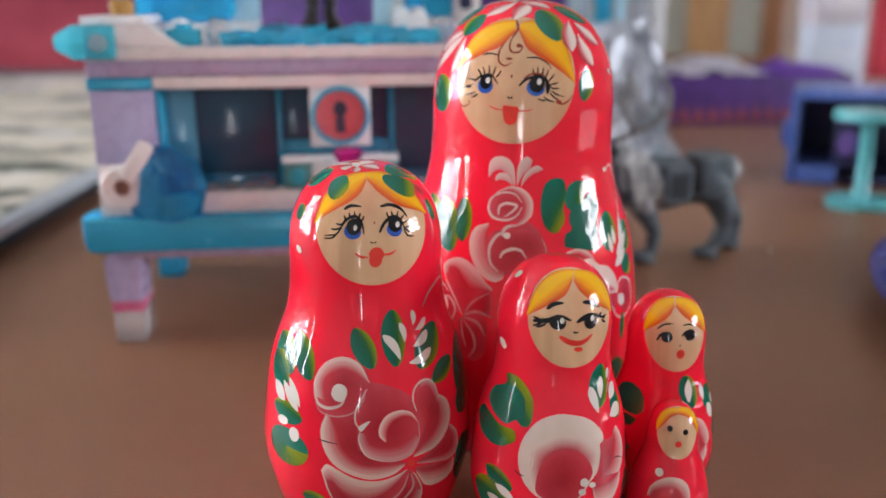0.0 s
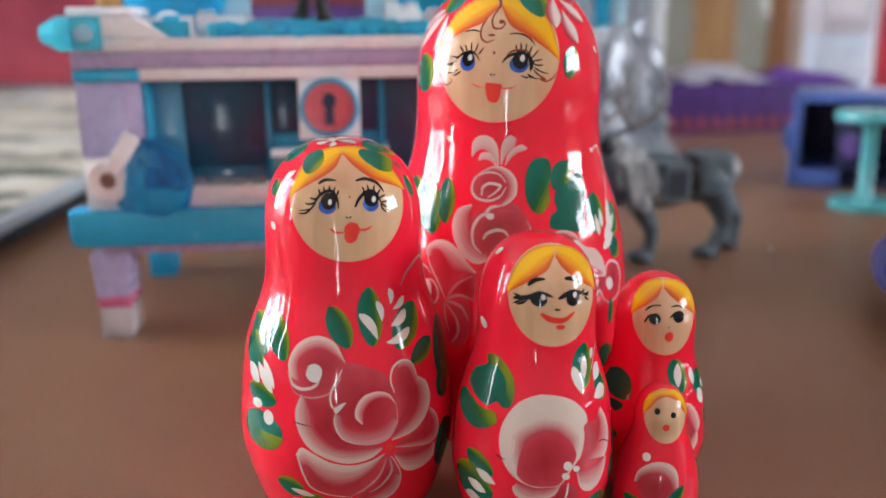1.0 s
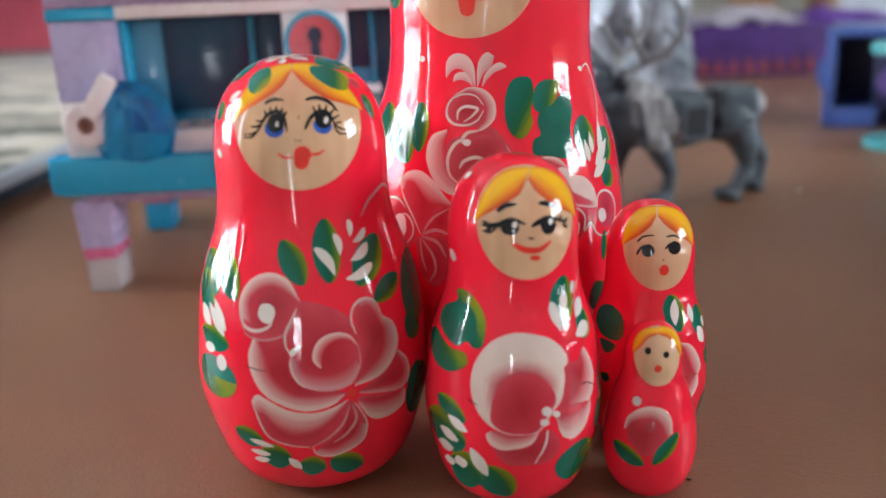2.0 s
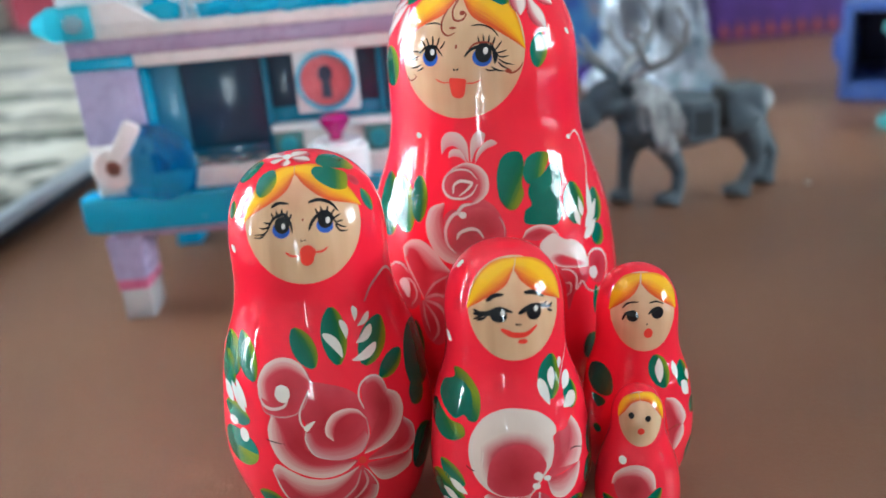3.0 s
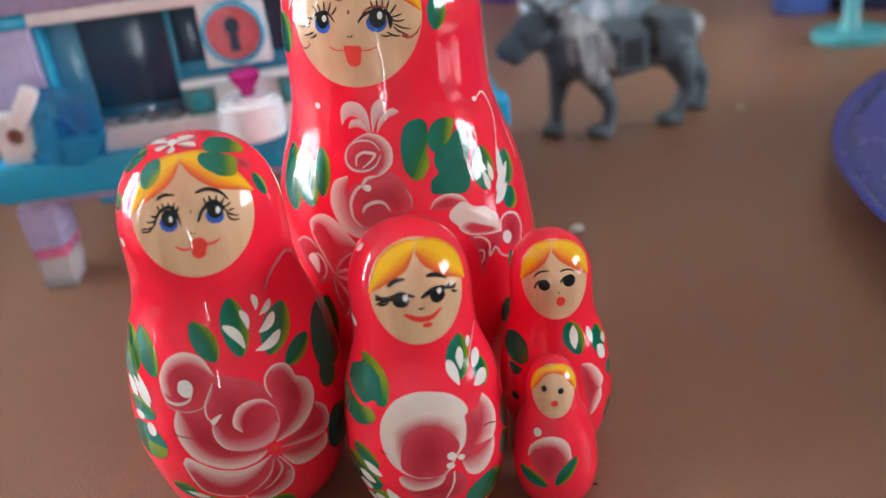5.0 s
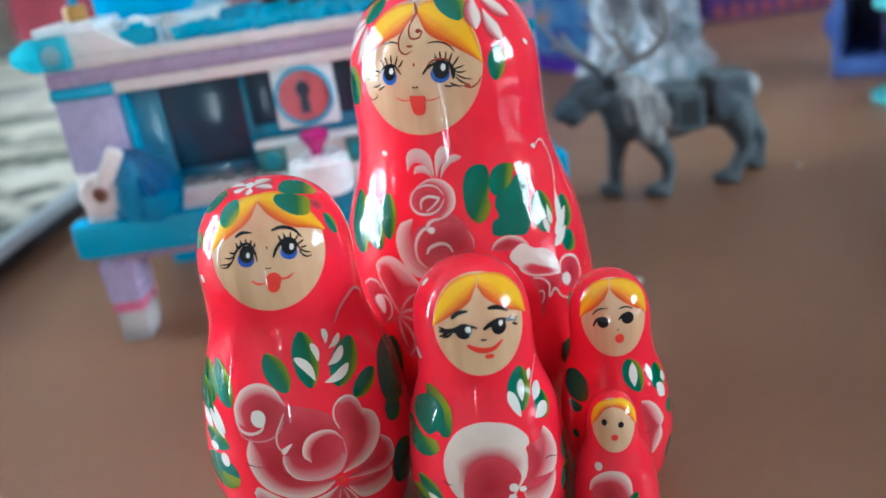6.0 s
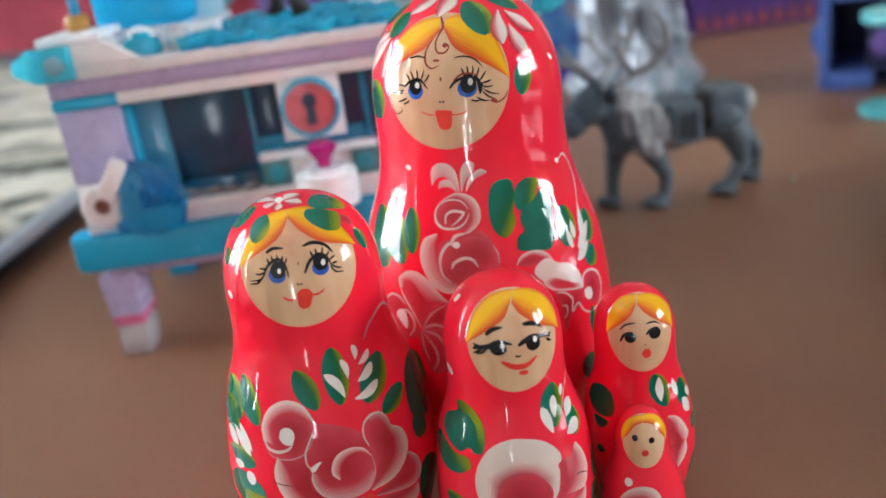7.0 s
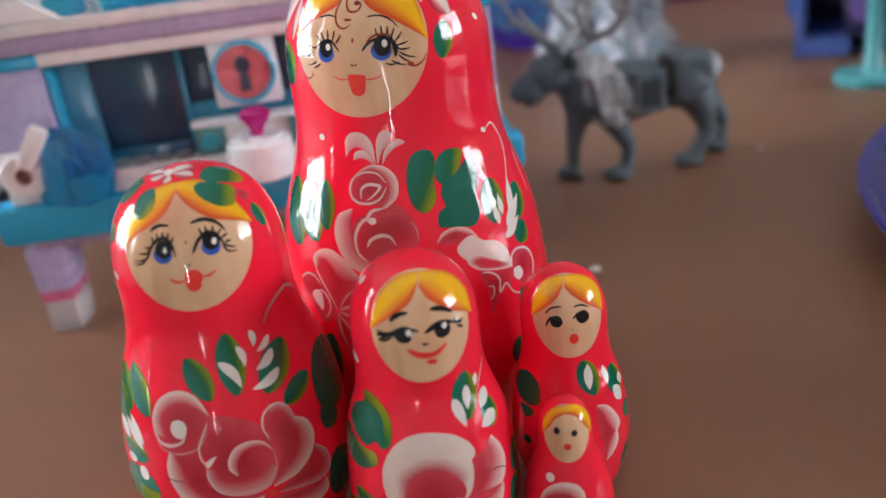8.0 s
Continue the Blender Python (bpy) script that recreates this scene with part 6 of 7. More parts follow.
    knob = part("knob", turned([(0, 0), (8.0, 0), (8.3, 0.4), (8.3, 8.6), (7.9, 9.2), (6.4, 9.4), (6.4, 10.4), (0, 10.4)], 48, None, (68.5, -7.5, 39.2)), WHITE, box, "white round knob", 30)
    part("knob_gem", turned([(0, 0), (1.6, 0), (1.8, 1.2), (3.9, 4.6), (4.2, 5.6), (2.6, 6.8), (0, 7.0)], 8, None, (68.5, -7.5, 49.6)), MAGENTA, knob, "magenta gem", 15)
    # lock dial
    flat = Euler((radians(90), 0, 0)).to_matrix().to_4x4()
    plate = part("lock_plate", slab(58.4, 75.2, 2.6, 8, 55.2, 72.2, 0.4), WHITE, box, "white lock plate")
    part("dial_rim", turned([(6.9, 0), (8.0, 0), (8.0, 1.7), (7.6, 2.1), (6.9, 2.1), (6.9, 0)], 56, None, (66.8, 2.6, 63.9), flat), TEAL, plate, "teal ring")
    dial = part("dial", turned([(0, 0), (6.9, 0), (6.9, 1.2), (0, 1.3)], 56, None, (66.8, 2.6, 63.9), flat), CORAL, plate, "coral red dial")
    keyhole = [(-1.3, 59.2), (1.3, 59.2), (1.2, 63.2)] + [(1.9 * math.sin(a), 65.7 + 2.3 * -math.cos(a)) for a in [radians(30 + k * 25) for k in range(13)]] + [(-1.2, 63.2)]
    part("keyhole", prism([(66.8 + x, z) for x, z in keyhole], 0.9, 1.6, 0), NAVY, dial, "dark keyhole")
    # crank with a large blue gem
    hub = part("crank_hub", turned([(2.2, 0), (5.6, 0), (5.9, 0.6), (5.9, 5.4), (5.4, 6.0), (2.2, 6.0), (2.2, 0)], 40, None, (7.4, 2.6, 46.0), flat), BLUSH, box, "white crank hub", 30)
    part("hub_pin", turned([(0, 0), (2.2, 0), (2.2, 5.2), (1.2, 5.2), (1.0, 4.0), (0, 4.0)], 24, None, (7.4, 2.6, 46.0), flat), BROWNHOLE, hub)
    arm = slab(-2.3, 2.3, -6.4, -2.6, 3, 14.6, 0.9)
    bmesh.ops.rotate(arm, cent=(0, 0, 0), matrix=Euler((0, radians(33), 0)).to_matrix(), verts=arm.verts)
    bmesh.ops.translate(arm, vec=(7.4, 0, 46.0), verts=arm.verts)
    part("crank_arm", arm, BLUSH, hub)
    part("crank_gem", cut_gem([(13.4, 56.8), (8.6, 46.5), (8.4, 38.0), (14.6, 34.6), (22.0, 33.6), (27.4, 37.6), (29.4, 45.3), (27.4, 51.8), (20.6, 56.2)], -6.4, 5.2), DEEPBLUE, hub, "large blue faceted gem", 3)
    return box


jewellery_box()
TO_BOX = pose(-0.0993, 0.2352, 0, 0, 0, 15)


def on_box(name, x, y, z, turn, label, category, group=""):
    ob = new(name)
    ob.matrix_world = TO_BOX @ pose(x * MM, y * MM, z * MM, 0, 0, turn)
    return tagged(ob, label, category, group)


def hairbrush():
    b = on_box("toy_hairbrush", 7.8, 15, 91.0, 10, "toy hairbrush in dark blue standing on a gold boss", "hairbrush")
    part("boss", turned([(0, 0), (2.6, 0), (3.2, 0.8), (3.3, 3.0), (2.6, 4.2), (0, 4.4)], 24), GOLD, b, "gold boss", 30)
    part("handle", limb(bmesh.new(), [(0, 0, 4, 1.3), (0, 0, 10, 1.5), (0, 0, 13.5, 2.0)], 12), BRUSHBLUE, b)
    part("head", ball(bmesh.new(), 0, 0, 22.5, 4.8, 2.2, 10.5), BRUSHBLUE, b)
    bm = bmesh.new()
    for i in range(-3, 4):
        for k in range(-6, 7):
            if (i / 3.6) ** 2 + (k / 6.8) ** 2 < 0.9:
                spot = Matrix.Translation((i * 1.15, -2.2 + 0.18 * (i * i / 4 + k * k / 9), 22.5 + k * 1.45))
                bmesh.ops.create_cone(bm, cap_ends=True, segments=6, radius1=0.45, radius2=0.25, depth=1.4, matrix=spot @ Euler((radians(90), 0, 0)).to_matrix().to_4x4())
    part("bristles", bm, TEAL, b)
    return b


hairbrush()


def mirror_seat():
    s = on_box("toy_mirror_seat", 0, 30, 82.5, 0, "toy seat of clear bright blue panels with a pale mirror", "toy seat")
    part("step", slab(17, 43, -5, 22, 0, 6.0, 0.6), WHITE, s, "white step")
    part("back_panel", slab(9, 16.4, -4, 4, 6.1, 60, 1.2), SKYBLUE, s, "clear bright blue panel")
    part("mirror_frame", slab(17.4, 31, 4, 7, 10, 60, 1.5), TEAL, s)
    part("mirror", slab(20.6, 28.4, 3.2, 3.9, 16.5, 58, 0.6), PALEMIRROR, s, "pale mirror")
    part("seat", slab(12, 36, -4, 7, 6.2, 15.5, 2.0), SKYBLUE, s)
    part("arm_block", slab(29, 37.2, -5, 3.6, 7.4, 19.5, 2.0), SKYBLUE, s)
    part("side_panel", slab(31.4, 43.6, 8, 11, 6.1, 60, 0.8), PALEGLASS, s, "pale blue panel")
    return s


def lid_bricks():
    h = on_box("white_dome", 23, 17, 82.9, 0, "white domed button on the box lid", "brick")
    part("collar", disc(0, 0, 0, 4.2, 3.8), WHITE, h)
    part("dome", ball(bmesh.new(), 0, 0, 4.4, 3.4, 3.4, 2.8), WHITE, h)
    h = on_box("teal_brick", 25.2, 8.5, 82.9, 0, "small teal clear brick with a blue stud", "brick")
    part("body", slab(-4.4, 4.4, -3.2, 3.2, 0, 4.4, 0.4), ICE, h)
    part("stud", turned([(0, 4.4), (2.3, 4.4), (2.3, 5.8), (0, 5.9)], 24), SKYBLUE, h, "blue stud")
    for x in (34.6, 96.5):
        h = on_box("clear_round_brick", x, 7.5, 82.9, 0, "clear round brick on the box lid", "brick", "clear round bricks")
        part("body", turned([(0, 0), (2.8, 0), (2.8, 1.2), (3.2, 1.5), (3.2, 5.4), (2.9, 5.8), (0, 5.8)], 32), CLEAR, h)
        part("stud", turned([(0, 5.8), (2.2, 5.8), (2.2, 7.2), (0, 7.3)], 24), CLEAR, h)


def aqua_fan():
    h = thing("aqua_fan", -190, 550, 0, 12, "aqua clear plastic leaf on a thin stem behind the box", "fan")
    part("base", turned([(0, 0), (12, 0), (12.5, 0.8), (12, 2.4), (3, 4), (0, 4)], 32), PALEICE, h, "pale clear base", 30)
    part("stem", limb(bmesh.new(), [(0, 0, 3.5, 2.4), (0, 0, 40, 2.0), (0, 0, 77, 2.0)], 10), PALEICE, h, "pale clear stem")
    part("leaf", prism([(-3, 73), (3, 73), (9, 79), (14, 87), (16, 96), (15, 107), (10, 117), (0, 122), (-10, 117), (-15, 107), (-16, 96), (-14, 87), (-9, 79)], -2, 2, 1.2), AQUA, h, "aqua clear leaf")
    for x in (-10, -3.5, 3.5, 10):
        part("rib", limb(bmesh.new(), [(x * 0.3, -2.2, 77, 1.0), (x, -2.2, 95, 0.9), (x * 0.8, -2.2, 112, 0.6)], 8), AQUA, h)


def party_pick():
    p = on_box("party_pick", 123.2, 15, 91.0, 0, "magenta plastic pick in a pale clear boss on the box lid", "pick")
    part("boss", turned([(0, 0), (2.8, 0), (3.4, 0.8), (3.4, 3.4), (2.6, 5.0), (0, 5.2)], 24), PALEICE, p, "pale clear boss", 30)
    part("stem", limb(bmesh.new(), [(0, 0, 5, 1.8), (0, 0, 9, 2.2), (0, 0, 16, 2.6), (0, 0, 19, 1.6)], 12), MAGENTA, p, "magenta stem")


party_pick()
mirror_seat()
lid_bricks()
aqua_fan()


def ice_rocks():
    """Small clear blue rock pieces set along the lid."""
    rnd = random.Random(7)
    shapes = []
    for k in range(6):
        shapes.append(put("ice_rock", gem(4.0, 3.8, 3.0, 40 + k, None, (0, 0, 2.2), 16), ICE))
    n = 0
    for i in range(24):
        for j in range(8):
            x, y = 38 + i * 3.3 + rnd.uniform(-1.2, 1.2), 6.5 + j * 6.6 + rnd.uniform(-2, 2)
            if (55 < x < 70 and 27 < y < 48) or (x > 92 and y < 13) or (x < 45 and y > 24) or (x > 80 and y > 30):
                continue
            src = shapes[n % 6]
            k = rnd.uniform(0.75, 1.2) + 0.12 * (j > 2)
            ob = src if n < 6 else src.copy()
            if n >= 6:
                scene.collection.objects.link(ob)
            ob.matrix_world = TO_BOX @ pose(x * MM, y * MM, 0.0826, 0, 0, rnd.uniform(0, 360)) @ Matrix.Diagonal((k, k, k * rnd.uniform(0.65, 1.0), 1))
            tagged(ob, "clear ice-blue plastic rock piece on the box lid", "rock piece", "ice rock pieces")
            n += 1


ice_rocks()


def figurine():
    """A plain dark figurine, as a block shape with no features."""
    bm = bmesh.new()
    for s in (-1, 1):
        prism([(s * 2.0, 0), (s * 8.6, 0), (s * 8.4, 3.0), (s * 5.6, 6.0), (s * 5.2, 9.0), (s * 1.6, 9.0)][::s], -5, 3, 0.7, bm)
        prism([(s * 1.2, 8.8), (s * 5.4, 8.8), (s * 6.2, 20), (s * 0.6, 20)][::s], -2.4, 3, 0.6, bm)
    slab(-6.6, 6.6, -2.6, 3.2, 19.6, 23, 0.8, bm)
    prism([(-7.0, 22.8), (7.0, 22.8), (5.6, 34), (-5.6, 34)], -2.6, 3.2, 0.6, bm)
    ball(bm, 0, 0.3, 38.5, 5, 5, 5)
    ob = put("figurine", bm, print_material("dark_brown_figurine", (0.006, 0.006, 0.008), (0.018, 0.013, 0.012), (0.04, 0.027, 0.022), 60), smooth=40)
    ob.matrix_world = TO_BOX @ pose(0.0622, 0.038, 0.0842, 0, 0, -8) @ Matrix.Diagonal((0.78, 0.8, 0.92, 1))
    return tagged(ob, "small dark figurine standing among blue plastic rocks", "figurine")


figurine()


def lid_panels():
    p = on_box("toy_window_panels", 0, 58, 82.5, 0, "white and bright blue toy window panels on the box lid", "panel")
    part("post", slab(79, 84.6, 0, 8, 0, 60, 0.8), PALEGLASS, p, "pale aqua clear post")
    part("white_panel", slab(84.8, 105.6, 5, 9, 0, 60, 0.8), WHITE, p)
    part("blue_pane", slab(95.4, 105.4, 1.6, 4.8, 6.6, 60, 0.6), SKYBLUE, p, "clear bright blue pane")
    part("blue_pane", slab(89.4, 95.2, 2.4, 4.8, 8.4, 60, 0.4), SKYPANEL, p, "blue pane")
    part("foot_block", slab(85.4, 96.5, -4, 1.4, 0, 8, 0.8), WHITE, p)
    for x in (88, 93.4):
        part("stud", turned([(0, 8), (2.2, 8), (2.2, 9.6), (0, 9.7)], 20, None, (x, -1.4, 0)), WHITE, p)
    part("end_panel", slab(105.8, 114.6, -1, 8, 0, 60, 0.8), BLUSH, p, "pale grey-white panel")
    part("grey_block", slab(107.4, 111.6, -1.8, -1.1, 9, 19, 0.3), VIOLETDARK, p, "small dark tile")
    return p


lid_panels()


# ---- reindeer figure ----
def reindeer():
    """One moulded figure: body, legs, head and antlers in one piece. x runs from the nose to the tail."""
    bm = bmesh.new()
    ball(bm, 12, 0, 29, 19, 8.2, 10.5)
    ball(bm, 31, 0, 29.5, 12.5, 8.4, 9.8)
    ball(bm, 0, 0, 31, 10.5, 7.6, 11.5, 0, 30)
    ball(bm, -4, 0, 36, 9, 6.6, 9, 0, 40)
    ball(bm, -13.5, 0, 39.5, 8.8, 6.2, 6.8, 0, -20)
    ball(bm, -21, 0, 35.6, 6.2, 4.6, 4.8, 0, -25)
    ball(bm, -24.5, 0, 34.6, 3.2, 4.0, 3.6)
    ball(bm, -19.5, 0, 31.4, 4.2, 3.2, 1.8, 0, -28)
    for s in (-1, 1):
        ball(bm, -8, s * 7.5, 42.5, 1.6, 4.4, 2.2, s * 20)
    ball(bm, 42.5, 0, 33, 3.0, 3.0, 4.6, 0, -20)
    limb(bm, [(3, -5, 24, 5.2), (7, -5.2, 17, 3.6), (9.6, -5.2, 11, 2.6), (9, -5.2, 5, 2.4), (7.6, -5.2, 2.8, 3.0), (6.4, -5.2, 0.1, 3.8)])
    ball(bm, 5.0, -5.2, 2.4, 4.6, 3.6, 2.5)
    limb(bm, [(-3, 5, 24, 5.0), (-5, 5.2, 17, 3.4), (-6, 5.4, 11, 2.5), (-6.4, 5.4, 5, 2.4), (-6.4, 5.4, 2.4, 3.0), (-6.8, 5.4, 0.1, 3.4)])
    ball(bm, -8.2, 5.4, 2.4, 4.0, 3.4, 2.5)
    limb(bm, [(33, -4.5, 26, 6.6), (36.5, -5, 18, 4.6), (37.4, -5, 12, 2.9), (34.4, -5, 6, 2.5), (33, -5, 2.8, 3.0), (32, -5, 0.1, 3.8)])
    ball(bm, 30, -5, 2.4, 4.6, 3.6, 2.5)
    limb(bm, [(38, 4.5, 26, 6.2), (44, 5, 18, 4.2), (48.4, 5, 11.5, 2.8), (47.6, 5, 6, 2.5), (47, 5, 2.8, 3.0), (46.6, 5, 0.1, 3.6)])
    ball(bm, 44.8, 5, 2.4, 4.4, 3.6, 2.5)
    for s, f in ((-1, 0.0), (1, 0.0)):
        limb(bm, [(-11, s * 3, 44, 1.7), (-4, s * 8, 48.5, 1.5), (3, s * 13, 52.5, 1.4), (7.6, s * 15, 58, 1.3), (7.6, s * 15, 64, 1.1), (4.8, s * 14, 69.5, 0.8)], 8)
        limb(bm, [(-10, s * 4, 45, 1.5), (-16, s * 7, 51, 1.2), (-22, s * 9, 57, 1.1), (-25.5, s * 10, 63, 0.7)], 8)
        limb(bm, [(-20, s * 8.3, 55, 1.1), (-24.5, s * 9, 55.4, 0.7)], 8)
        limb(bm, [(-2, s * 9.5, 49.5, 1.2), (-7, s * 12, 57, 1.1), (-8.5, s * 13, 65, 0.7)], 8)
        limb(bm, [(-7.2, s * 12.2, 58, 1.0), (-12.5, s * 12.5, 62.5, 0.6)], 8)
        limb(bm, [(6.4, s * 14.5, 56, 1.1), (1.5, s * 15, 61, 0.7)], 8)
    slab(10.6, 21.2, -10.4, 10.4, 22.4, 36.4, 0.6, bm)
    slab(25.8, 40, -7.6, 7.6, 30, 39.6, 2.2, bm)
    rnd = random.Random(5)
    for s in (-1, 1):
        for k in range(13):
            x, z = -3 + k % 5 * 2.4, 37 - 3.4 * (k // 5)
            limb(bm, [(x, s * 6.8, z, 1.3), (x + 2.0, s * 8.6, z - 4.5, 1.2), (x + 3.2 + rnd.uniform(-1, 1), s * 8.8, z - 9.5, 0.5)], 6)
    ob = put("reindeer_figure", bm, REINDEER)
    solid = ob.modifiers.new("one_piece", "REMESH")
    solid.mode, solid.voxel_size, solid.use_smooth_shade = "VOXEL", 0.0006, True
    soft = ob.modifiers.new("soften", "SMOOTH")
    soft.factor, soft.iterations = 0.5, 3
    ob.matrix_world = pose(0.0480, 0.3420, 0.0, 0, 0, 22.4) @ Matrix.Diagonal((1.03, 1.0, 1.0, 1))
    return tagged(ob, "grey plastic reindeer figure with antlers and a pale mane", "reindeer figure")


reindeer()


# ---- things further back on the table ----
def ice_sculpture():
    s = thing("ice_ornament", 50, 528, 0, 0, "silver and ice-clear crumpled plastic ornament with tall pale blue spires", "ornament")
    body = turned([(0, 0), (24, 0), (29, 2), (32, 6), (32, 12), (30, 17), (27, 22), (25, 28), (24, 34), (24.5, 42), (25, 50), (24, 58), (21, 66), (18, 74), (13, 80), (0, 83)], 56)
    for v in body.verts:
        if v.co.z > 1:
            fold = 0.10 * math.sin(math.atan2(v.co.y, v.co.x) * 11 + 3 * noise.noise(v.co * 0.06))
            k = 1 + fold + 0.22 * noise.noise(v.co * 0.09) + 0.12 * noise.noise(v.co * 0.3)
            v.co.x, v.co.y = v.co.x * k, v.co.y * k
            v.co.z += 3 * noise.noise(v.co * 0.12 + Vector((9, 0, 0)))
    part("body", body, FOIL, s, "crumpled silver body", 25)
    skirt = turned([(27, 0.2), (33, 1), (36, 7), (34, 13), (31, 18), (30, 18), (32, 12), (33.5, 7), (31, 2), (27, 1.4), (27, 0.2)], 28)
    for v in skirt.verts:
        k = 1 + 0.10 * noise.noise(v.co * 0.14)
        v.co.x, v.co.y = v.co.x * k, v.co.y * k
    part("skirt", skirt, PALEICE, s, "clear pale blue skirt", 12)
    rnd = random.Random(11)
    for k in range(46):
        a, z = rnd.uniform(0, math.tau), rnd.uniform(8, 80)
        r = float(np.interp(z, (0, 10, 24, 40, 60, 84), (30, 30, 26, 24, 22, 12)))
        shard = gem(rnd.uniform(2.5, 5), rnd.uniform(2, 4), rnd.uniform(5, 12), 500 + k, None, (0, 0, 0), 12)
        bmesh.ops.rotate(shard, cent=(0, 0, 0), matrix=Euler((rnd.uniform(-0.7, 0.7), rnd.uniform(-0.7, 0.7), a)).to_matrix(), verts=shard.verts)
        bmesh.ops.translate(shard, vec=(r * math.cos(a), r * math.sin(a), z), verts=shard.verts)
        part("shard", shard, (SILVER, FOIL, PALEICE)[k % 3], s, "", 5)
    for k, (x, w, low, mat) in enumerate(((-22, 13, 30, PALEICE), (-9, 9, 60, SKYBLUE), (1, 7, 60, PALEGLASS), (12, 10, 60, SILVER), (22, 8, 40, WHITE))):
        spire = slab(x - w / 2, x + w / 2, 6 + 2 * k, 14 + 2 * k, low, 165 - 6 * k, 1.4)
        part("spire", spire, mat, s, "tall pale spire", 25)
        for z in range(low + 14, 150 - 6 * k, 19):
            part("spire_ring", slab(x - w / 2 - 0.8, x + w / 2 + 0.8, 5.2 + 2 * k, 14.8 + 2 * k, z, z + 3, 0.6), mat, s)
    return s


ice_sculpture()


def round_tin():
    t = thing("round_tin", 2, 600, 0, 0, "round blue and purple printed tin standing on its rim", "tin")
    flat = Euler((radians(90), 0, 0)).to_matrix().to_4x4()
    part("side", turned([(0, -14), (38, -14), (39, -13), (39, 13), (38, 14), (36, 14), (35, 12), (0, 12)], 64, None, (0, 0, 39), flat), TINRIM, t, "violet rim", 30)
    part("lid_picture", turned([(0, 12.2), (29.5, 12.2), (29.5, 12.8), (0, 12.9)], 48, None, (0, 0, 39), flat), TINPRINT, t, "blue printed face")
    return t


round_tin()


def long_carton():
    c = thing("carton", -100, 700, 0, 0, "long purple cardboard carton with a red lid", "carton")
    part("box", slab(-130, 128, 0, 90, 0, 98, 1.0), PURPLECARD, c)
    part("lid", slab(-132, 130, -2, 92, 98, 122, 1.0), REDCARD, c, "red lid")
    return c


long_carton()


def purple_tray():
    t = thing("purple_tray", 92, 722, 0, 12, "purple card tray with a row of orange points", "tray")
    part("front_wall", slab(0, 150, 0, 2.5, 0, 37, 0.6), PURPLECARD, t)
    part("back_wall", slab(0, 150, 77, 79.5, 0, 40, 0.6), PURPLECARD, t)
    part("side_wall", slab(0, 2.5, 2.5, 77, 0, 37, 0.6), PURPLECARD, t)
    part("side_wall", slab(147.5, 150, 2.5, 77, 0, 37, 0.6), PURPLECARD, t)
    part("bottom", slab(2.5, 147.5, 2.5, 77, 0.1, 2.5, 0.3), PURPLECARD, t)
    for k in range(13):
        x = 7 + k * 11.2
        part("orange_point", prism([(x - 3.4, 3), (x + 3.4, 3), (x + 2.0, 8), (x + 0.6, 13), (x - 0.4, 14), (x - 2.2, 8)], -1.2, -0.1, 0.2), ORANGECARD, t)
    return t


purple_tray()


def crumpled_paper(start, steps, lift, mat, label):
    bm = bmesh.new()
    rnd = random.Random(3 + steps)
    rows = []
    for i in range(steps):
        rows.append([bm.verts.new((i * 7.0, j * 8.0, lift + 9 * noise.noise(Vector((i * 0.45 + start, j * 0.5, 3))) + 10 * math.sin(i / (steps - 1) * math.pi) * math.sin(j / 9 * math.pi) + rnd.uniform(-0.8, 0.8))) for j in range(10)])
    for a, b in zip(rows, rows[1:]):
        for k in range(9):
            bm.faces.new((a[k], b[k], b[k + 1], a[k + 1]))
    bmesh.ops.solidify(bm, geom=list(bm.faces), thickness=0.8)
    ob = put("tissue_paper", bm, mat, smooth=60)
    ob.matrix_world = pose(0.092, 0.724, 0.0, 0, 0, 12) @ pose(start * MM, 0.004, 0)
    return tagged(ob, label, "paper")


crumpled_paper(3, 13, 38, LILACPAPER, "crumpled pale lilac tissue paper lying in the purple tray")
crumpled_paper(88, 9, 35, VIOLETPAPER, "crumpled bright violet tissue paper lying in the purple tray")


def pale_carton():
    c = thing("pale_carton", 239, 900, 0, 0, "tall pale carton with a white flap and light blue lower half", "carton")
    part("box", slab(0, 46, 0, 60, 0, 70, 1.5), PALEBLUECARD, c, "light blue printed lower half")
    part("sleeve", slab(-1, 47, -1, 61, 70, 190, 1.5), WHITECARD, c, "white upper sleeve")
    part("flap", slab(6, 40, -2.4, -1, 84, 120, 0.4), LILACPAPER, c, "pale lilac label")
    return c


pale_carton()


def gap_shade_strip():
    # Added dark strip in place of the shadowed gap before the armchair.
    ob = put("gap_shade_strip", slab(-420, 420, 0, 150, 0, 3.5, 1.2), BOARDSHADE)
    ob.matrix_world = pose(-0.80, 1.022, 0.0)
    return tagged(ob, "flat dark strip added for the shadowed gap beyond the board", "mat")


gap_shade_strip()


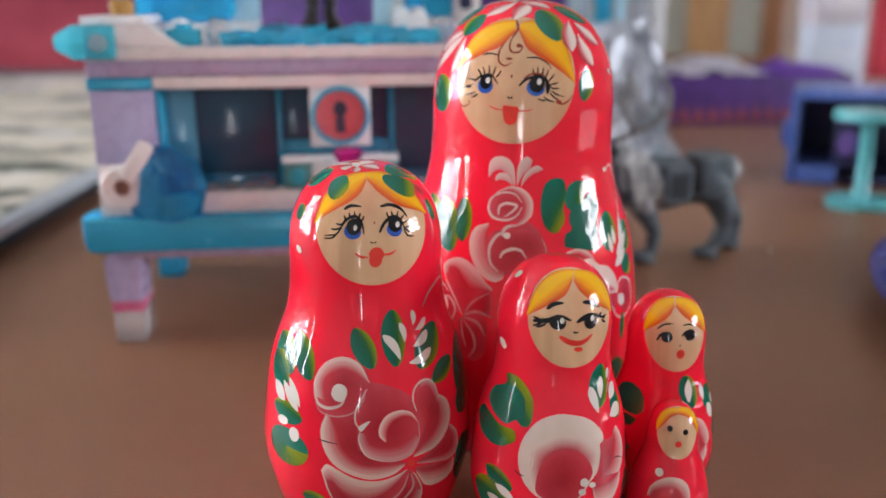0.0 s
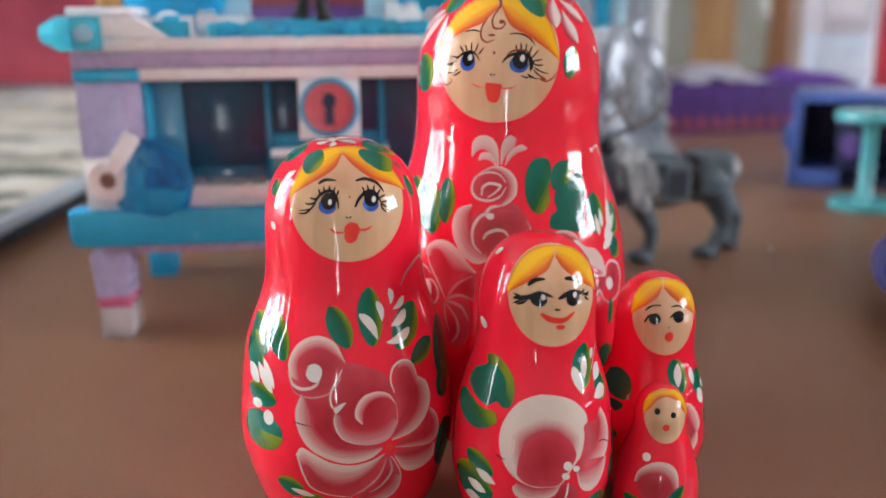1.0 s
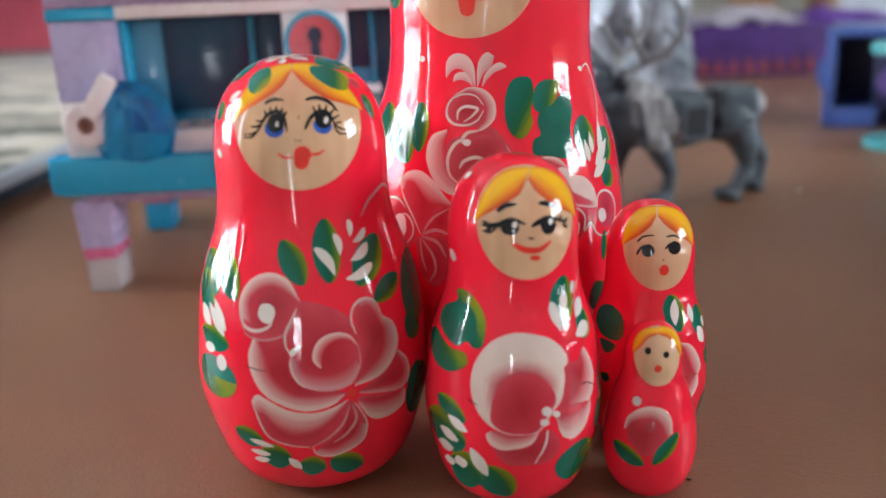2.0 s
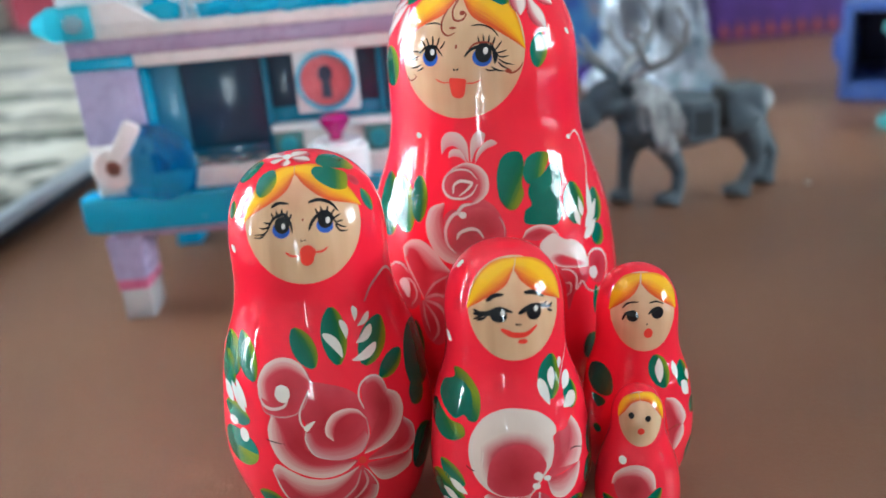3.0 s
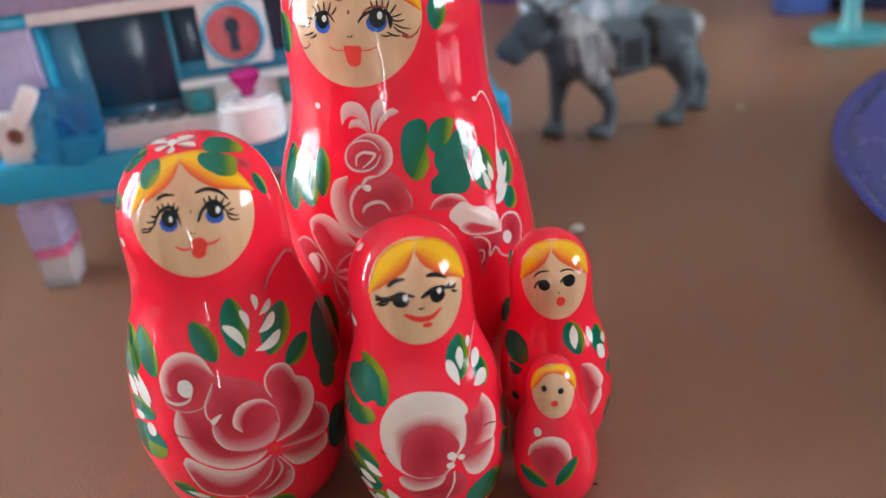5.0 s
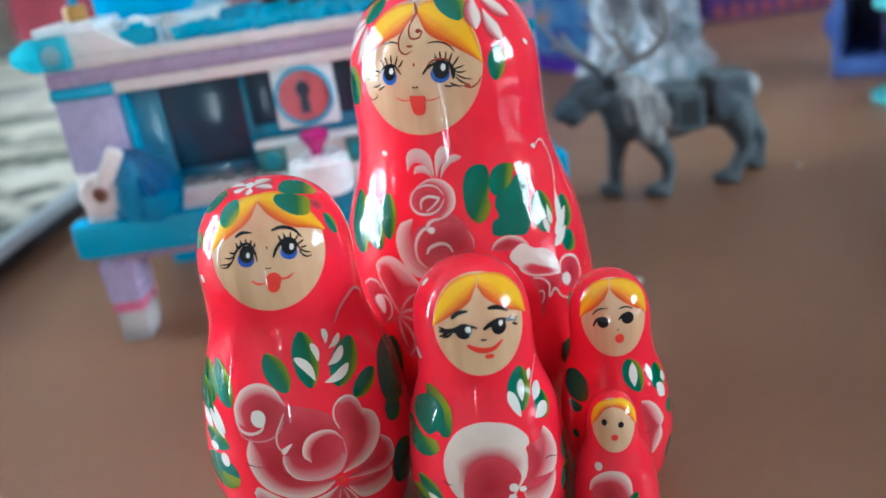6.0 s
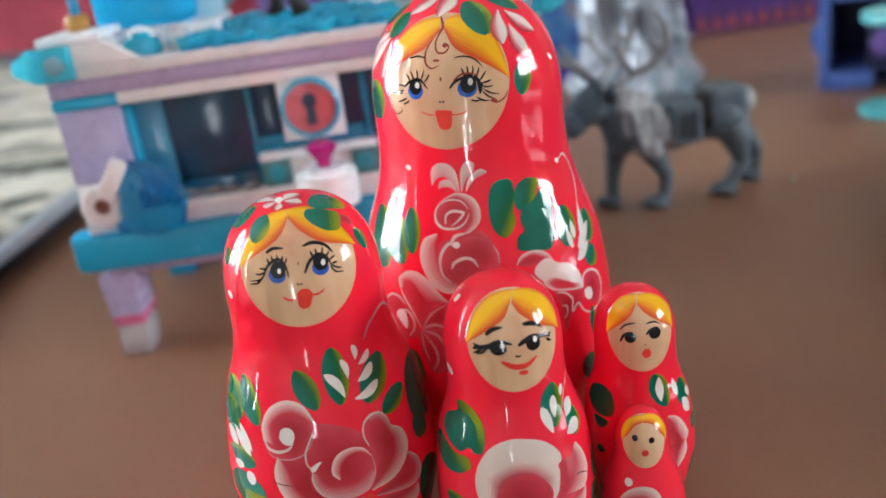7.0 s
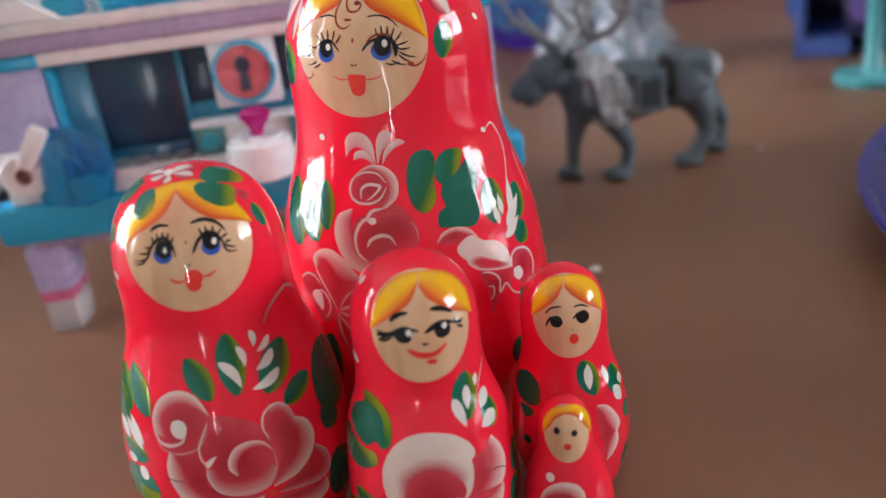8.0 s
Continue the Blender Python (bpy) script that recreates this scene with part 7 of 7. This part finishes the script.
def dollhouse_room():
    h = thing("toy_room_frame", 139, 503, 0, -14, "blue-violet open toy room frame with a dark inside", "toy room")
    part("left_wall", slab(0, 5, 0, 60, 0, 48, 1.2), VIOLET, h)
    part("top_wall", slab(5, 90, 0, 60, 43.5, 48, 1.2), VIOLET, h)
    part("right_wall", slab(90, 95, 0, 60, 0, 48, 1.2), VIOLET, h)
    part("step", slab(5, 25, 0, 60, 0, 9, 1.2), VIOLET, h)
    part("bottom", slab(25, 90, 6, 60, 0, 4, 0.8), VIOLETDARK, h)
    part("back", slab(5, 90, 56, 60, 4, 43.5, 0.5), VIOLETDARK, h, "dark back panel")
    part("hinge", prism([(-4, 22), (0, 16), (0, 34), (-4, 30)], 4, 12, 0.4), VIOLET, h)
    flower = part("flower", turned([(0, 0), (1.9, 0), (1.9, 1.6), (0, 2.0)], 20, None, (29, 2, 22), Euler((radians(90), 0, 0)).to_matrix().to_4x4()), VIOLETFLOWER, h, "lilac flower")
    for k in range(6):
        a = k * math.tau / 6
        part("petal", ball(bmesh.new(), 29 + 3.4 * math.cos(a), 2, 22 + 4.2 * math.sin(a), 2.2, 1.2, 2.6), VIOLETFLOWER, flower)
    part("inner_post", slab(22, 37, 3, 9, 9, 40, 1.5), VIOLETDARK, h)
    return h


dollhouse_room()


def toy_table():
    t = thing("toy_table", 162, 449, 0, 0, "turquoise round toy table on a single column", "toy table")
    part("foot", turned([(0, 0), (15, 0), (15.6, 1), (15.6, 3.0), (14.6, 4.0), (0, 4.0)], 48), TURQUOISE, t, "", 40)
    part("column", turned([(0, 4), (5, 4), (3.4, 6), (3.2, 37), (5, 40), (0, 40)], 24), TURQUOISE, t, "", 40)
    part("top", turned([(0, 40), (14.6, 40), (15.6, 41), (15.6, 43.8), (14.8, 44.8), (0, 44.8)], 48), TURQUOISE, t, "", 40)
    return t


toy_table()


def violet_plate():
    ob = put("plate", turned([(0, 0), (95, 0), (112, 3), (136, 11), (139, 13), (141, 13.4), (141.4, 12.6), (138, 11.4), (134, 12.8), (112, 6.4), (96, 3.2), (0, 3.0)], 128), PLATE, smooth=25)
    ob.matrix_world = pose(0.259, 0.264, 0.0, 0, 0, 0)
    return tagged(ob, "shiny dark violet plastic plate with a raised rim", "plate")


violet_plate()


def printed_board():
    b = thing("picture_board", -180, 300, 0, 11, "large pale printed picture board with a light rim", "board")
    # The base is coloured dark to give the shadow below the rim.
    part("base", slab(-640, -10, -260, 712, 0, 9, 0.6), BOARDSHADE, b, "base darkened for the rim's shadow")
    part("rim", slab(-650, 0, -270, 722, 9, 14, 0.8), BOARDRIM, b, "pale rim")
    part("picture", slab(-644, -6, -264, 716, 14.01, 14.6, 0.2), BOARD, b, "printed landscape in cream and grey-green")
    return b


printed_board()

# ---- crumbs ----
for k, (x, y, r, mat, lab) in enumerate(((49, 262, 2.0, CRUMB, "pale crumb lying on the brown table"), (105, 361, 1.3, CRUMB, "pale crumb lying on the brown table"), (54.5, 159, 0.45, DARKCRUMB, "tiny dark crumb lying on the brown table"))):
    ob = put("crumb", gem(r, r * 0.8, r * 0.7, 300 + k), mat, smooth=80)
    ob.matrix_world = pose(x * MM, y * MM, r * 0.6 * MM)
    tagged(ob, lab, "crumb", "crumbs")
